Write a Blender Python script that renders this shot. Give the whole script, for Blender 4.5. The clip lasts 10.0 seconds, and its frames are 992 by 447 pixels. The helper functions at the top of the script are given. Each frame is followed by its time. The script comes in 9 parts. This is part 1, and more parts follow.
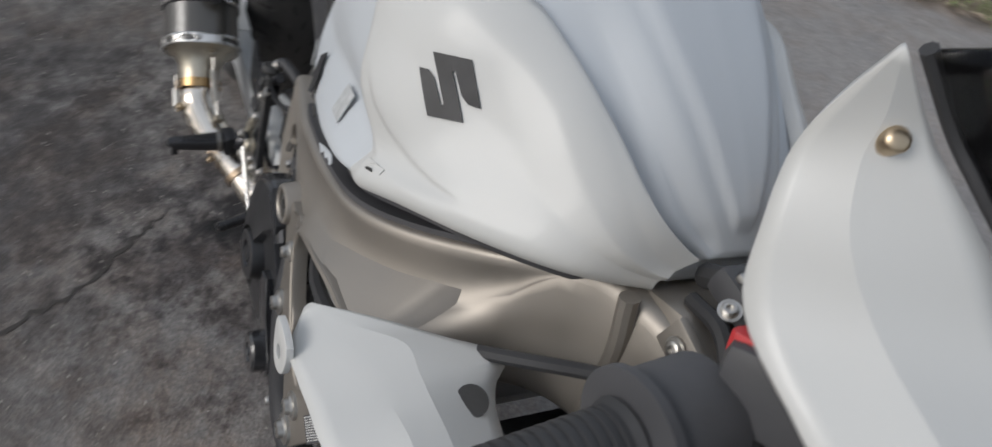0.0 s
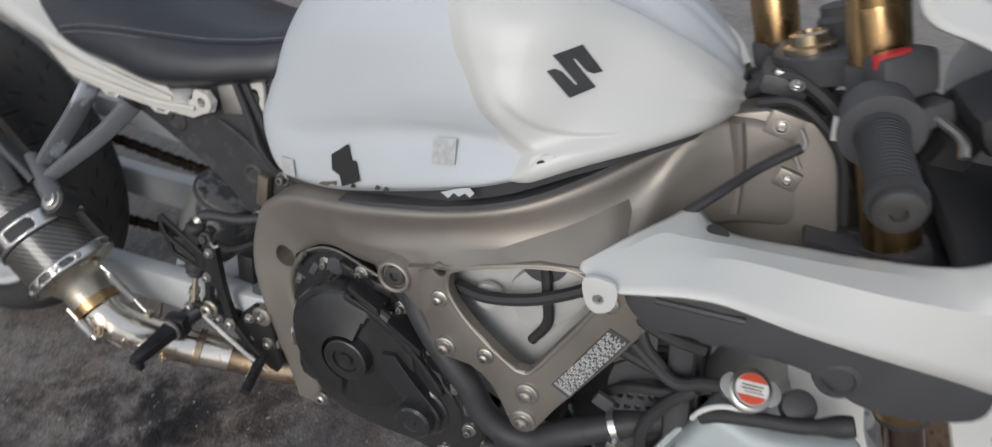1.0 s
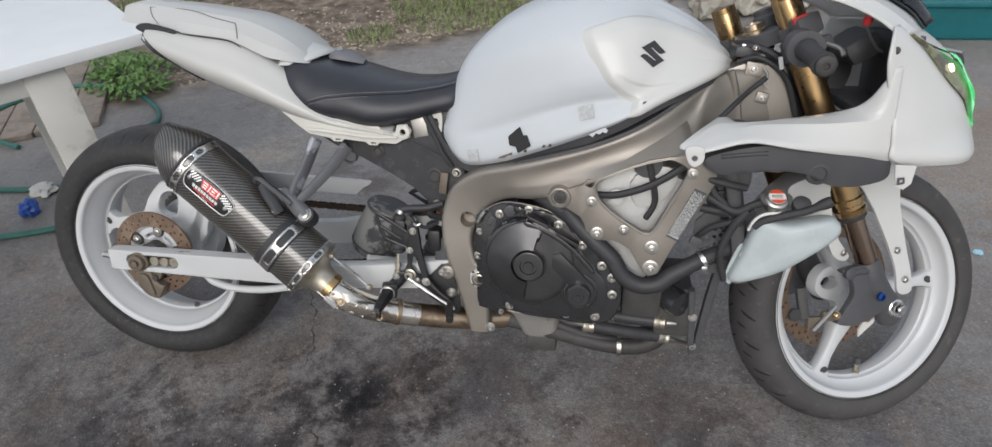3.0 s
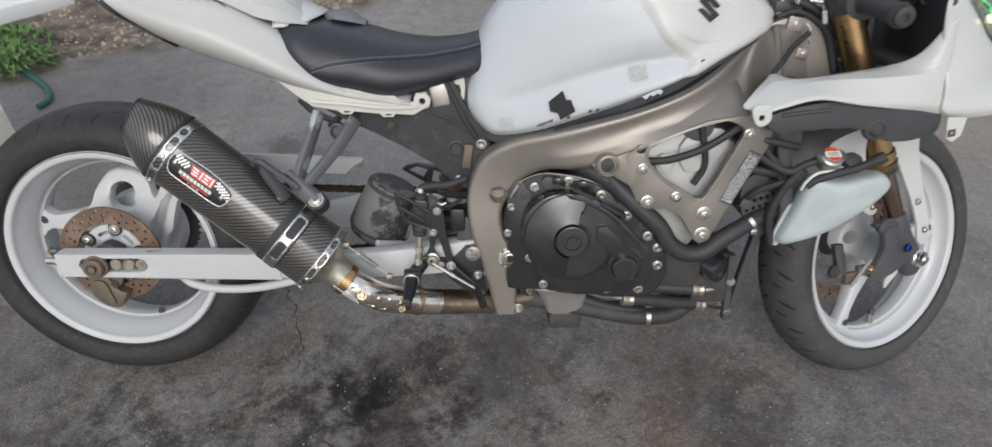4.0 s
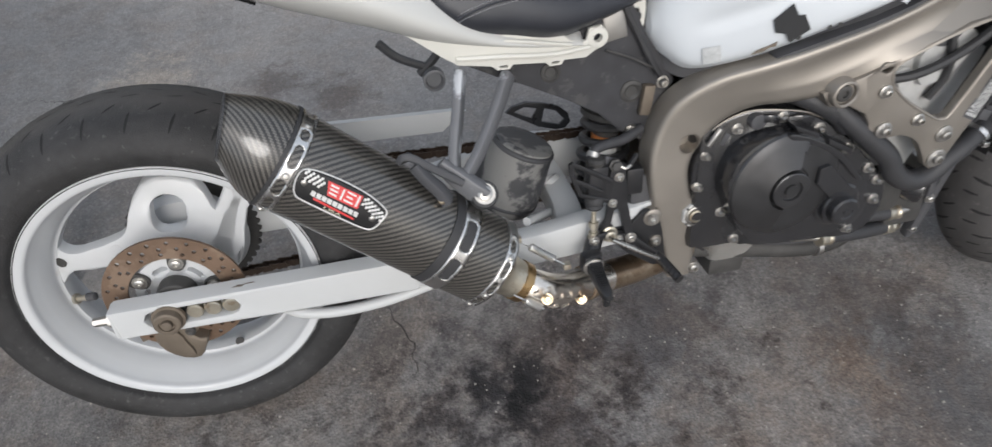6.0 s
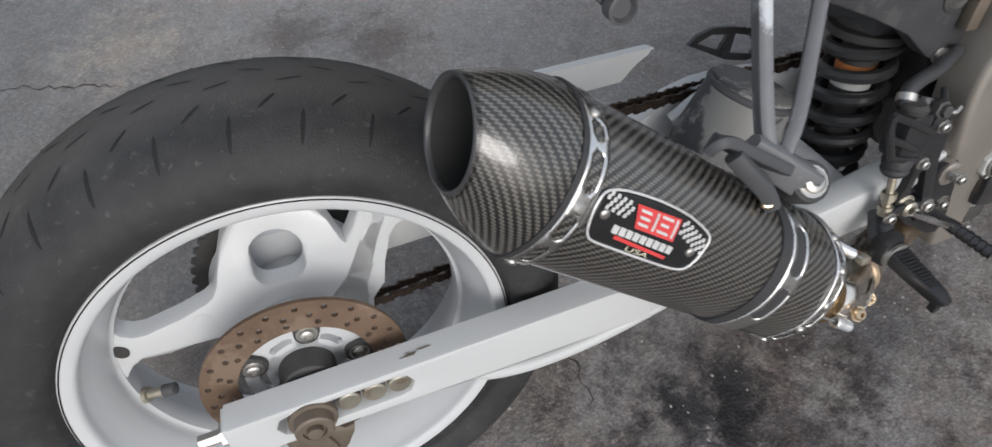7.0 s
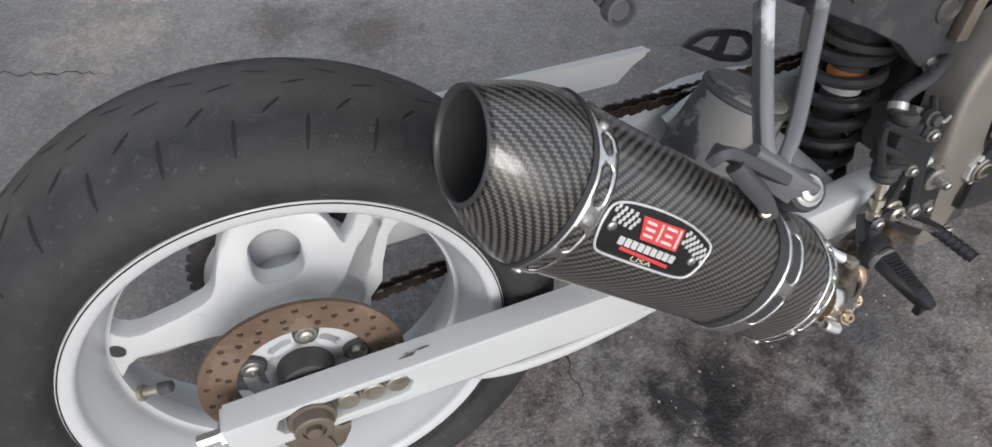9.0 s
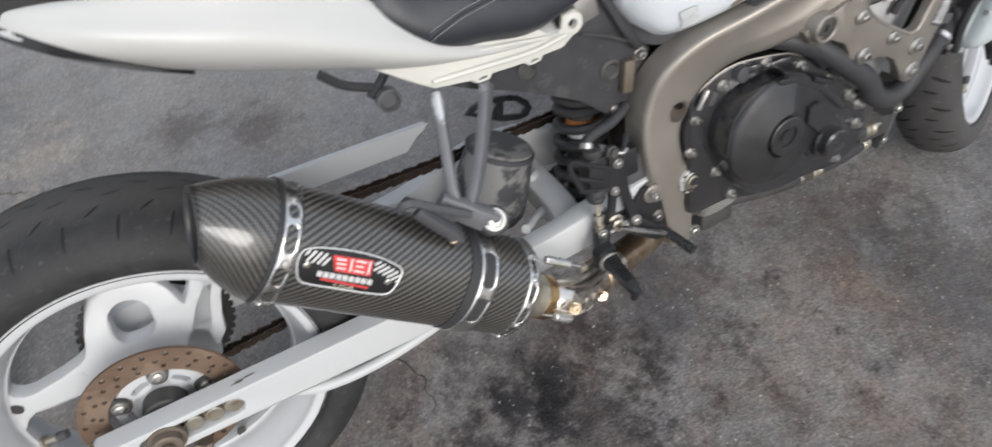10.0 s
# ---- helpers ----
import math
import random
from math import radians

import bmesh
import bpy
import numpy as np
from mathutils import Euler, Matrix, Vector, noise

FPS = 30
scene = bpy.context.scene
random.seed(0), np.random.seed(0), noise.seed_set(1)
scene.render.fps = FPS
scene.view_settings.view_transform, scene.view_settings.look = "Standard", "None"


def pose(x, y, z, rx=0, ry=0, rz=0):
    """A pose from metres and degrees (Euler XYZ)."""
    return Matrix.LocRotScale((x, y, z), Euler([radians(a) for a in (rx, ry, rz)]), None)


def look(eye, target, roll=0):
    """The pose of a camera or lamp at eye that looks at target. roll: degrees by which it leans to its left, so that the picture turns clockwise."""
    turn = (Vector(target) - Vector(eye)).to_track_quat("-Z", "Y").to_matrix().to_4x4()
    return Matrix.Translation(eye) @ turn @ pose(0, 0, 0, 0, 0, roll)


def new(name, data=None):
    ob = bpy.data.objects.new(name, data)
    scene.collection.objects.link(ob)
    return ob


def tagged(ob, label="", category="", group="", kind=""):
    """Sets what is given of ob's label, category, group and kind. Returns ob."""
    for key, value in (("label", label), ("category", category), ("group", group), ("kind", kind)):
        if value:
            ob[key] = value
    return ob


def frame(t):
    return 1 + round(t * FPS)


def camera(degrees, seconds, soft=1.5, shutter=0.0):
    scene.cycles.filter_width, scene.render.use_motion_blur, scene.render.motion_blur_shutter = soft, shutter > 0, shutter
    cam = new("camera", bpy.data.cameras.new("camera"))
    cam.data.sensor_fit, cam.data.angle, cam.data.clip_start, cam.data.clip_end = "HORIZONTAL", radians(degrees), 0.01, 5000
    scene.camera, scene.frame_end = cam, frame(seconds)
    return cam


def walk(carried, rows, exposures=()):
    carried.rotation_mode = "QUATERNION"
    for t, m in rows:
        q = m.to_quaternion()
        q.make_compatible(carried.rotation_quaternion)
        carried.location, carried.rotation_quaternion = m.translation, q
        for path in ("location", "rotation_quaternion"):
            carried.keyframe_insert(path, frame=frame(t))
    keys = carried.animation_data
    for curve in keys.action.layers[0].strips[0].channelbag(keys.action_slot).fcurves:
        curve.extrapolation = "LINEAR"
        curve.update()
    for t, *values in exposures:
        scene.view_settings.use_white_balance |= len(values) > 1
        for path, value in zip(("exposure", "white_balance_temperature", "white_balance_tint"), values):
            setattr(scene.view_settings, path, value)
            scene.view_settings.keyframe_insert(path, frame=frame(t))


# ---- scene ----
cam = camera(73.2, 10.0, soft=1.45, shutter=0.25)
PATH = [
    (0, (1.5655, -0.1598, 1.1474), (0.9970, 0.1668, 0.3923), 10.39),
    (0.3, (1.5323, -0.2684, 1.1450), (1.0882, 0.2486, 0.4132), 11.99),
    (0.5, (1.4959, -0.3395, 1.1720), (1.1088, 0.2224, 0.4410), 9.30),
    (0.8, (1.3933, -0.4669, 1.1798), (1.0546, 0.1106, 0.4370), 2.95),
    (1, (1.3667, -0.5572, 1.2143), (1.1025, 0.0886, 0.4979), 0.66),
    (1.3, (1.3258, -0.7150, 1.2382), (1.1608, 0.0010, 0.5599), 0.23),
    (1.5, (1.3109, -0.8211, 1.2731), (1.1565, -0.0900, 0.6086), 0.40),
    (2, (1.3288, -1.0362, 1.3323), (1.1266, -0.2638, 0.7302), -2.36),
    (2.2, (1.3354, -1.1213, 1.3616), (1.1124, -0.3551, 0.7589), -3.76),
    (2.5, (1.3319, -1.2019, 1.3784), (1.0750, -0.4401, 0.7837), -5.61),
    (2.7, (1.2785, -1.2500, 1.3690), (1.0446, -0.4751, 0.7818), -5.09),
    (3.8, (0.9191, -1.2589, 1.3361), (0.8956, -0.4559, 0.7406), -0.91),
    (4, (0.8501, -1.1830, 1.3068), (0.8488, -0.4050, 0.6785), -0.02),
    (4.5, (0.6698, -1.0852, 1.2854), (0.7224, -0.3464, 0.6135), 0.15),
    (5, (0.4944, -1.0156, 1.2765), (0.6581, -0.3104, 0.5867), -0.19),
    (5.2, (0.4640, -0.9915, 1.2767), (0.6430, -0.2932, 0.5835), 0.70),
    (6.3, (0.3067, -0.6590, 1.1964), (0.4327, -0.0651, 0.4018), -0.25),
    (6.5, (0.2350, -0.5645, 1.1385), (0.3830, 0.0109, 0.3342), -1.59),
    (7, (0.1043, -0.3990, 1.0300), (0.2915, 0.1153, 0.1931), -0.80),
    (7.5, (0.0895, -0.3530, 0.9930), (0.2890, 0.1445, 0.1488), 0.91),
    (8, (0.0863, -0.3527, 1.0011), (0.2946, 0.1348, 0.1532), 2.31),
    (8.5, (0.0871, -0.3567, 1.0117), (0.2968, 0.1304, 0.1638), 2.54),
    (9, (0.0892, -0.3801, 1.0442), (0.2978, 0.1064, 0.1957), 2.49),
    (9.5, (0.1334, -0.4764, 1.1442), (0.3408, 0.0107, 0.2958), 0.38),
    (10, (0.2941, -0.6293, 1.2332), (0.5334, -0.0891, 0.4264), -4.66),
]
walk(cam, [(t, look(eye, target, roll)) for t, eye, target, roll in PATH],
     exposures=[(0.0, -0.08), (0.5, -0.14), (1.0, -0.04), (2.5, 0.16), (4.5, 0.18), (5.0, 0.26), (7.5, 0.4), (9.0, 0.48), (10.0, 0.53)])

# ---- light: bright overcast day ----
SUN_EL, SUN_AZ = radians(36), radians(182)
world = bpy.data.worlds.new("overcast_sky")
scene.world = world
world.use_nodes = True
wn, wl = world.node_tree.nodes, world.node_tree.links
wn.clear()
sky = wn.new("ShaderNodeTexSky")
sky.sky_type = "NISHITA"
sky.sun_disc = False
sky.sun_elevation, sky.sun_rotation = SUN_EL, SUN_AZ
sky.air_density, sky.dust_density, sky.ozone_density = 1.0, 4.0, 1.0
grey = wn.new("ShaderNodeMixRGB")
grey.inputs[0].default_value = 0.62
grey.inputs[2].default_value = (6.75, 7.3, 8.05, 1)
wl.new(sky.outputs[0], grey.inputs[1])
wbg = wn.new("ShaderNodeBackground")
wbg.inputs[1].default_value = 0.108
wl.new(grey.outputs[0], wbg.inputs[0])
wout = wn.new("ShaderNodeOutputWorld")
wl.new(wbg.outputs[0], wout.inputs[0])

sun_data = bpy.data.lights.new("sun", "SUN")
sun_data.energy, sun_data.angle, sun_data.color = 1.25, radians(30), (1.0, 0.995, 0.985)
sun = new("sun", sun_data)
sun_dir = Vector((math.sin(SUN_AZ) * math.cos(SUN_EL), math.cos(SUN_AZ) * math.cos(SUN_EL), math.sin(SUN_EL)))
sun.matrix_world = look(sun_dir * 8, (0, 0, 0))


# ---- materials ----
def mat(name, color, rough=0.5, metal=0.0, var=0.12, scale=30.0, bump=0.0, bscale=120.0, rvar=0.1,
        coat=0.0, second=None, spots=0.0, sscale=8.0, sedge=0.58, trans=0.0, ior=1.45):
    """Principled surface with variation at two scales, an optional second colour in worn spots, and fine relief."""
    m = bpy.data.materials.new(name)
    m.use_nodes = True
    n, k = m.node_tree.nodes, m.node_tree.links
    b = n["Principled BSDF"]
    tc = n.new("ShaderNodeTexCoord")
    big = n.new("ShaderNodeTexNoise")
    big.inputs["Scale"].default_value, big.inputs["Detail"].default_value = scale * 0.15, 5
    fine = n.new("ShaderNodeTexNoise")
    fine.inputs["Scale"].default_value, fine.inputs["Detail"].default_value = scale, 6
    for t in (big, fine):
        k.new(tc.outputs["Object"], t.inputs["Vector"])
    add = n.new("ShaderNodeMath")
    add.operation = "ADD"
    k.new(big.outputs["Fac"], add.inputs[0])
    k.new(fine.outputs["Fac"], add.inputs[1])
    rng = n.new("ShaderNodeMapRange")
    rng.inputs[1].default_value, rng.inputs[2].default_value = 0.6, 1.4
    rng.inputs[3].default_value, rng.inputs[4].default_value = 1 - var, 1 + var
    k.new(add.outputs[0], rng.inputs[0])
    mul = n.new("ShaderNodeMixRGB")
    mul.blend_type = "MULTIPLY"
    mul.inputs[0].default_value = 1
    mul.inputs[1].default_value = (*color, 1)
    k.new(rng.outputs[0], mul.inputs[2])
    col = mul.outputs[0]
    if second:
        sp = n.new("ShaderNodeTexNoise")
        sp.inputs["Scale"].default_value, sp.inputs["Detail"].default_value = sscale, 8
        sp.inputs["Roughness"].default_value = 0.65
        k.new(tc.outputs["Object"], sp.inputs["Vector"])
        sr = n.new("ShaderNodeMapRange")
        sr.inputs[1].default_value, sr.inputs[2].default_value = sedge, sedge + 0.06
        sr.inputs[4].default_value = spots
        k.new(sp.outputs["Fac"], sr.inputs[0])
        mx = n.new("ShaderNodeMixRGB")
        mx.inputs[2].default_value = (*second, 1)
        k.new(sr.outputs[0], mx.inputs[0])
        k.new(col, mx.inputs[1])
        col = mx.outputs[0]
    k.new(col, b.inputs["Base Color"])
    rr = n.new("ShaderNodeMapRange")
    rr.inputs[1].default_value, rr.inputs[2].default_value = 0.7, 1.3
    rr.inputs[3].default_value, rr.inputs[4].default_value = max(0.02, rough - rvar * rough), min(1, rough + rvar)
    k.new(add.outputs[0], rr.inputs[0])
    k.new(rr.outputs[0], b.inputs["Roughness"])
    b.inputs["Metallic"].default_value = metal
    b.inputs["IOR"].default_value = ior
    b.inputs["Coat Weight"].default_value = coat
    b.inputs["Coat Roughness"].default_value = 0.12
    b.inputs["Transmission Weight"].default_value = trans
    if bump:
        bn = n.new("ShaderNodeTexNoise")
        bn.inputs["Scale"].default_value, bn.inputs["Detail"].default_value = bscale, 4
        k.new(tc.outputs["Object"], bn.inputs["Vector"])
        bp = n.new("ShaderNodeBump")
        bp.inputs["Strength"].default_value, bp.inputs["Distance"].default_value = bump, 0.004
        k.new(bn.outputs["Fac"], bp.inputs["Height"])
        k.new(bp.outputs["Normal"], b.inputs["Normal"])
    return m


M_WHITE = mat("white_paint", (0.57, 0.57, 0.553), 0.34, var=0.03, scale=8, coat=0.2, rvar=0.15, bump=0.015, bscale=60)
# tail: the same white paint, darkened for the weaker light it gets
M_TAIL = mat("shaded_white_paint", (0.5, 0.498, 0.48), 0.36, var=0.05, scale=8, coat=0.15, rvar=0.15, bump=0.015, bscale=60)
M_TANK = mat("pale_grey_white_paint", (0.52, 0.546, 0.57), 0.45, var=0.04, scale=8, coat=0.08, bump=0.02, bscale=50)
M_WHEEL = mat("white_wheel_paint", (0.56, 0.571, 0.582), 0.34, var=0.04, scale=14, coat=0.25, second=(0.45, 0.43, 0.4), spots=0.25, sscale=14, sedge=0.64)
M_ARM = mat("white_swingarm_paint", (0.53, 0.54, 0.543), 0.38, var=0.03, scale=12, second=(0.3, 0.28, 0.26), spots=0.5, sscale=22, sedge=0.7)
M_PLASTIC_W = mat("warm_white_plastic", (0.6, 0.588, 0.54), 0.4, var=0.04, scale=10, bump=0.02)
M_FRAME = mat("titanium_grey_frame", (0.335, 0.307, 0.274), 0.5, 0.78, var=0.06, scale=25, bump=0.02, bscale=400, rvar=0.1)
# mount plate: the frame's own casting, with its darker shade put into the colour
M_PLATE = mat("shaded_frame_plate", (0.27, 0.246, 0.218), 0.48, 0.7, var=0.08, scale=25, bump=0.03, bscale=400, rvar=0.1)
M_FRAME_RAW = mat("cast_aluminium", (0.56, 0.56, 0.55), 0.5, 0.25, var=0.15, scale=30, bump=0.2, bscale=260)
M_ALU = mat("brushed_aluminium", (0.5, 0.485, 0.46), 0.36, 1.0, var=0.12, scale=60)
M_CHROME = mat("polished_steel", (0.72, 0.71, 0.69), 0.16, 1.0, var=0.08, scale=30, rvar=0.25)
M_BLACK_ENG = mat("satin_black_engine_paint", (0.023, 0.023, 0.025), 0.16, 0.0, var=0.25, scale=30, bump=0.02, bscale=300, coat=0.7)
M_COVER = mat("worn_black_clutch_cover", (0.08, 0.08, 0.083), 0.3, 0.75, var=0.2, scale=30, bump=0.02, bscale=300)
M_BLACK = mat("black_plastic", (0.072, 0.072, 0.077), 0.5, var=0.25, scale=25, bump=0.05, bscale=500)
M_SUBPLATE = mat("dusty_black_steel_plate", (0.04, 0.04, 0.044), 0.62, var=0.35, scale=30, bump=0.08, bscale=300, second=(0.09, 0.088, 0.086), spots=0.5, sscale=26, sedge=0.56)
M_GREYBLACK = mat("faded_black_plastic", (0.06, 0.061, 0.066), 0.55, var=0.2, scale=20, bump=0.04, bscale=400)
M_ANOD = mat("black_anodised_aluminium", (0.05, 0.05, 0.053), 0.3, 0.6, var=0.2, scale=40)
M_RUBBER = mat("black_rubber", (0.037, 0.037, 0.039), 0.6, var=0.2, scale=30, bump=0.05)
M_HOSE = mat("rubber_coolant_hose", (0.04, 0.04, 0.043), 0.48, var=0.25, scale=60, bump=0.15, bscale=500)
M_TYRE = mat("worn_tyre_rubber", (0.031, 0.0305, 0.031), 0.66, var=0.5, scale=60, bump=0.3, bscale=420, second=(0.1, 0.096, 0.093), spots=0.45, sscale=85, sedge=0.6)
# road dust clings to the crown of the rear tyre
tn, tl = M_TYRE.node_tree.nodes, M_TYRE.node_tree.links
ty, tx, tz = tn.new("ShaderNodeTexCoord"), tn.new("ShaderNodeSeparateXYZ"), tn.new("ShaderNodeTexNoise")
tz.inputs["Scale"].default_value, tz.inputs["Detail"].default_value, tz.inputs["Roughness"].default_value = 22, 8, 0.7
tl.new(ty.outputs["Object"], tx.inputs[0])
tl.new(ty.outputs["Object"], tz.inputs["Vector"])
tabs, tadd, tmap, tmix = tn.new("ShaderNodeMath"), tn.new("ShaderNodeMath"), tn.new("ShaderNodeMapRange"), tn.new("ShaderNodeMixRGB")
tabs.operation, tadd.operation = "ABSOLUTE", "MULTIPLY_ADD"
tl.new(tx.outputs[1], tabs.inputs[0])
tl.new(tz.outputs["Fac"], tadd.inputs[0])
tadd.inputs[1].default_value = 0.05
tl.new(tabs.outputs[0], tadd.inputs[2])
tmap.inputs[1].default_value, tmap.inputs[2].default_value, tmap.inputs[3].default_value, tmap.inputs[4].default_value = 0.05, 0.085, 0.5, 0.0
tl.new(tadd.outputs[0], tmap.inputs[0])
tb = tn["Principled BSDF"]
told = tb.inputs["Base Color"].links[0].from_socket
tl.new(tmap.outputs[0], tmix.inputs[0])
tl.new(told, tmix.inputs[1])
tmix.inputs[2].default_value = (0.1, 0.092, 0.085, 1)
tl.new(tmix.outputs[0], tb.inputs["Base Color"])
M_TYRE_FRONT = mat("dusty_tyre_rubber", (0.06, 0.057, 0.056), 0.72, var=0.3, scale=22, bump=0.12, bscale=350, second=(0.13, 0.12, 0.112), spots=0.4, sscale=50, sedge=0.6)
M_TYRE_DK = mat("dark_tyre_rubber", (0.012, 0.012, 0.012), 0.8, var=0.2)
M_LEATHER = mat("black_seat_vinyl", (0.03, 0.032, 0.039), 0.34, var=0.15, scale=40, bump=0.12, bscale=700)
M_LOCKGREY = mat("weathered_grey_rubber", (0.17, 0.17, 0.18), 0.6, var=0.2, scale=40, bump=0.05)
M_THREAD = mat("grey_stitching", (0.22, 0.22, 0.23), 0.7)
M_GOLD = mat("gold_anodised_fork_tube", (0.42, 0.28, 0.14), 0.24, 1.0, var=0.1, scale=50)
M_COPPER = mat("bronze_fork_slider", (0.26, 0.19, 0.15), 0.14, 1.0, var=0.15, scale=30)
M_RUST = mat("rusted_brake_disc", (0.2, 0.135, 0.095), 0.5, 0.5, var=0.2, scale=60, second=(0.32, 0.24, 0.18), spots=0.5, sscale=20, sedge=0.55, bump=0.06)
M_CALIPER = mat("dusty_bronze_caliper", (0.17, 0.14, 0.11), 0.55, 0.4, var=0.25, scale=40, bump=0.1)
M_EXH = mat("heat_tinted_steel_pipe", (0.42, 0.33, 0.24), 0.3, 0.95, var=0.25, scale=24, second=(0.2, 0.13, 0.08), spots=0.7, sscale=18, sedge=0.52, bump=0.04)
M_EXH_CLEAN = mat("bright_steel_pipe", (0.86, 0.8, 0.72), 0.2, 1.0, var=0.2, scale=18, second=(0.4, 0.26, 0.14), spots=0.55, sscale=14, sedge=0.55)
M_HANGER = mat("scuffed_grey_hanger", (0.15, 0.153, 0.162), 0.45, 0.2, var=0.15, scale=30, second=(0.48, 0.5, 0.53), spots=0.85, sscale=10, sedge=0.555)
M_CANISTER = mat("scuffed_black_canister", (0.045, 0.046, 0.05), 0.36, var=0.3, scale=20, second=(0.36, 0.355, 0.34), spots=0.5, sscale=15, sedge=0.47, bump=0.05)
M_CHAIN = mat("oily_rusty_chain", (0.06, 0.042, 0.032), 0.5, 0.6, var=0.5, scale=120, bump=0.1)
M_SPRING = mat("black_spring_paint", (0.048, 0.048, 0.05), 0.35, var=0.2, scale=40)
M_SOOT = mat("dry_soot", (0.026, 0.026, 0.025), 0.85, var=0.3, scale=60)
M_ORANGE = mat("orange_warning_decal", (0.55, 0.2, 0.06), 0.5, var=0.2, scale=60)
M_LABELWHITE = mat("white_print", (0.7, 0.7, 0.68), 0.5, var=0.1, scale=80)
M_DECAL = mat("dark_carbon_print_decal", (0.035, 0.035, 0.037), 0.35, var=0.4, scale=60)
M_TAPE = mat("grey_velcro_tape", (0.48, 0.49, 0.49), 0.85, var=0.25, scale=160, bump=0.3, bscale=900)
M_TAPE_BLACK = mat("black_foam_tape", (0.025, 0.025, 0.026), 0.8, var=0.25, scale=120, bump=0.2)
M_RED = mat("red_plastic", (0.5, 0.03, 0.035), 0.35, var=0.1, scale=30)
M_CAPRED = mat("red_orange_warning_label", (0.6, 0.085, 0.04), 0.4, var=0.1, scale=50)
M_BLUE = mat("blue_anodised_bolt", (0.03, 0.09, 0.32), 0.3, 0.8)
M_BADGE = mat("black_badge_plate", (0.02, 0.02, 0.021), 0.28, 0.3, var=0.3, scale=80)
M_BADGE_RED = mat("badge_red", (0.62, 0.06, 0.06), 0.35, var=0.1, scale=80)
M_BADGE_WHITE = mat("badge_silver", (0.66, 0.66, 0.65), 0.3, 0.3, var=0.1, scale=80)
M_BADGE_CREAM = mat("badge_cream", (0.62, 0.6, 0.45), 0.4, var=0.1, scale=80)
M_BOTTLE = mat("milky_coolant_bottle_plastic", (0.43, 0.475, 0.48), 0.36, var=0.06, scale=14, second=(0.35, 0.4, 0.4), spots=0.3, sscale=9, sedge=0.52, bump=0.04, bscale=60)
M_RADIATOR = mat("dusty_radiator_fins", (0.0637, 0.0637, 0.0673), 0.6, 0.4, var=0.4, scale=200, bump=0.4, bscale=600)
M_DARK = mat("grimy_dark_metal", (0.066, 0.064, 0.062), 0.6, 0.3, var=0.4, scale=40, bump=0.15)
M_LENS_DK = mat("dark_smoked_lens", (0.015, 0.015, 0.016), 0.15, var=0.05, coat=0.5)
M_CAST = mat("pale_cast_aluminium", (0.42, 0.41, 0.39), 0.5, 0.5, var=0.15, scale=30, bump=0.5, bscale=160, second=(0.2, 0.18, 0.16), spots=0.6, sscale=18, sedge=0.58)
M_TARNISH = mat("tarnished_steel", (0.5, 0.46, 0.38), 0.34, 0.85, var=0.2, scale=60, second=(0.3, 0.2, 0.12), spots=0.5, sscale=40, sedge=0.56)
M_BRASS = mat("brass_screw", (0.5, 0.4, 0.28), 0.25, 1.0, var=0.15, scale=60)


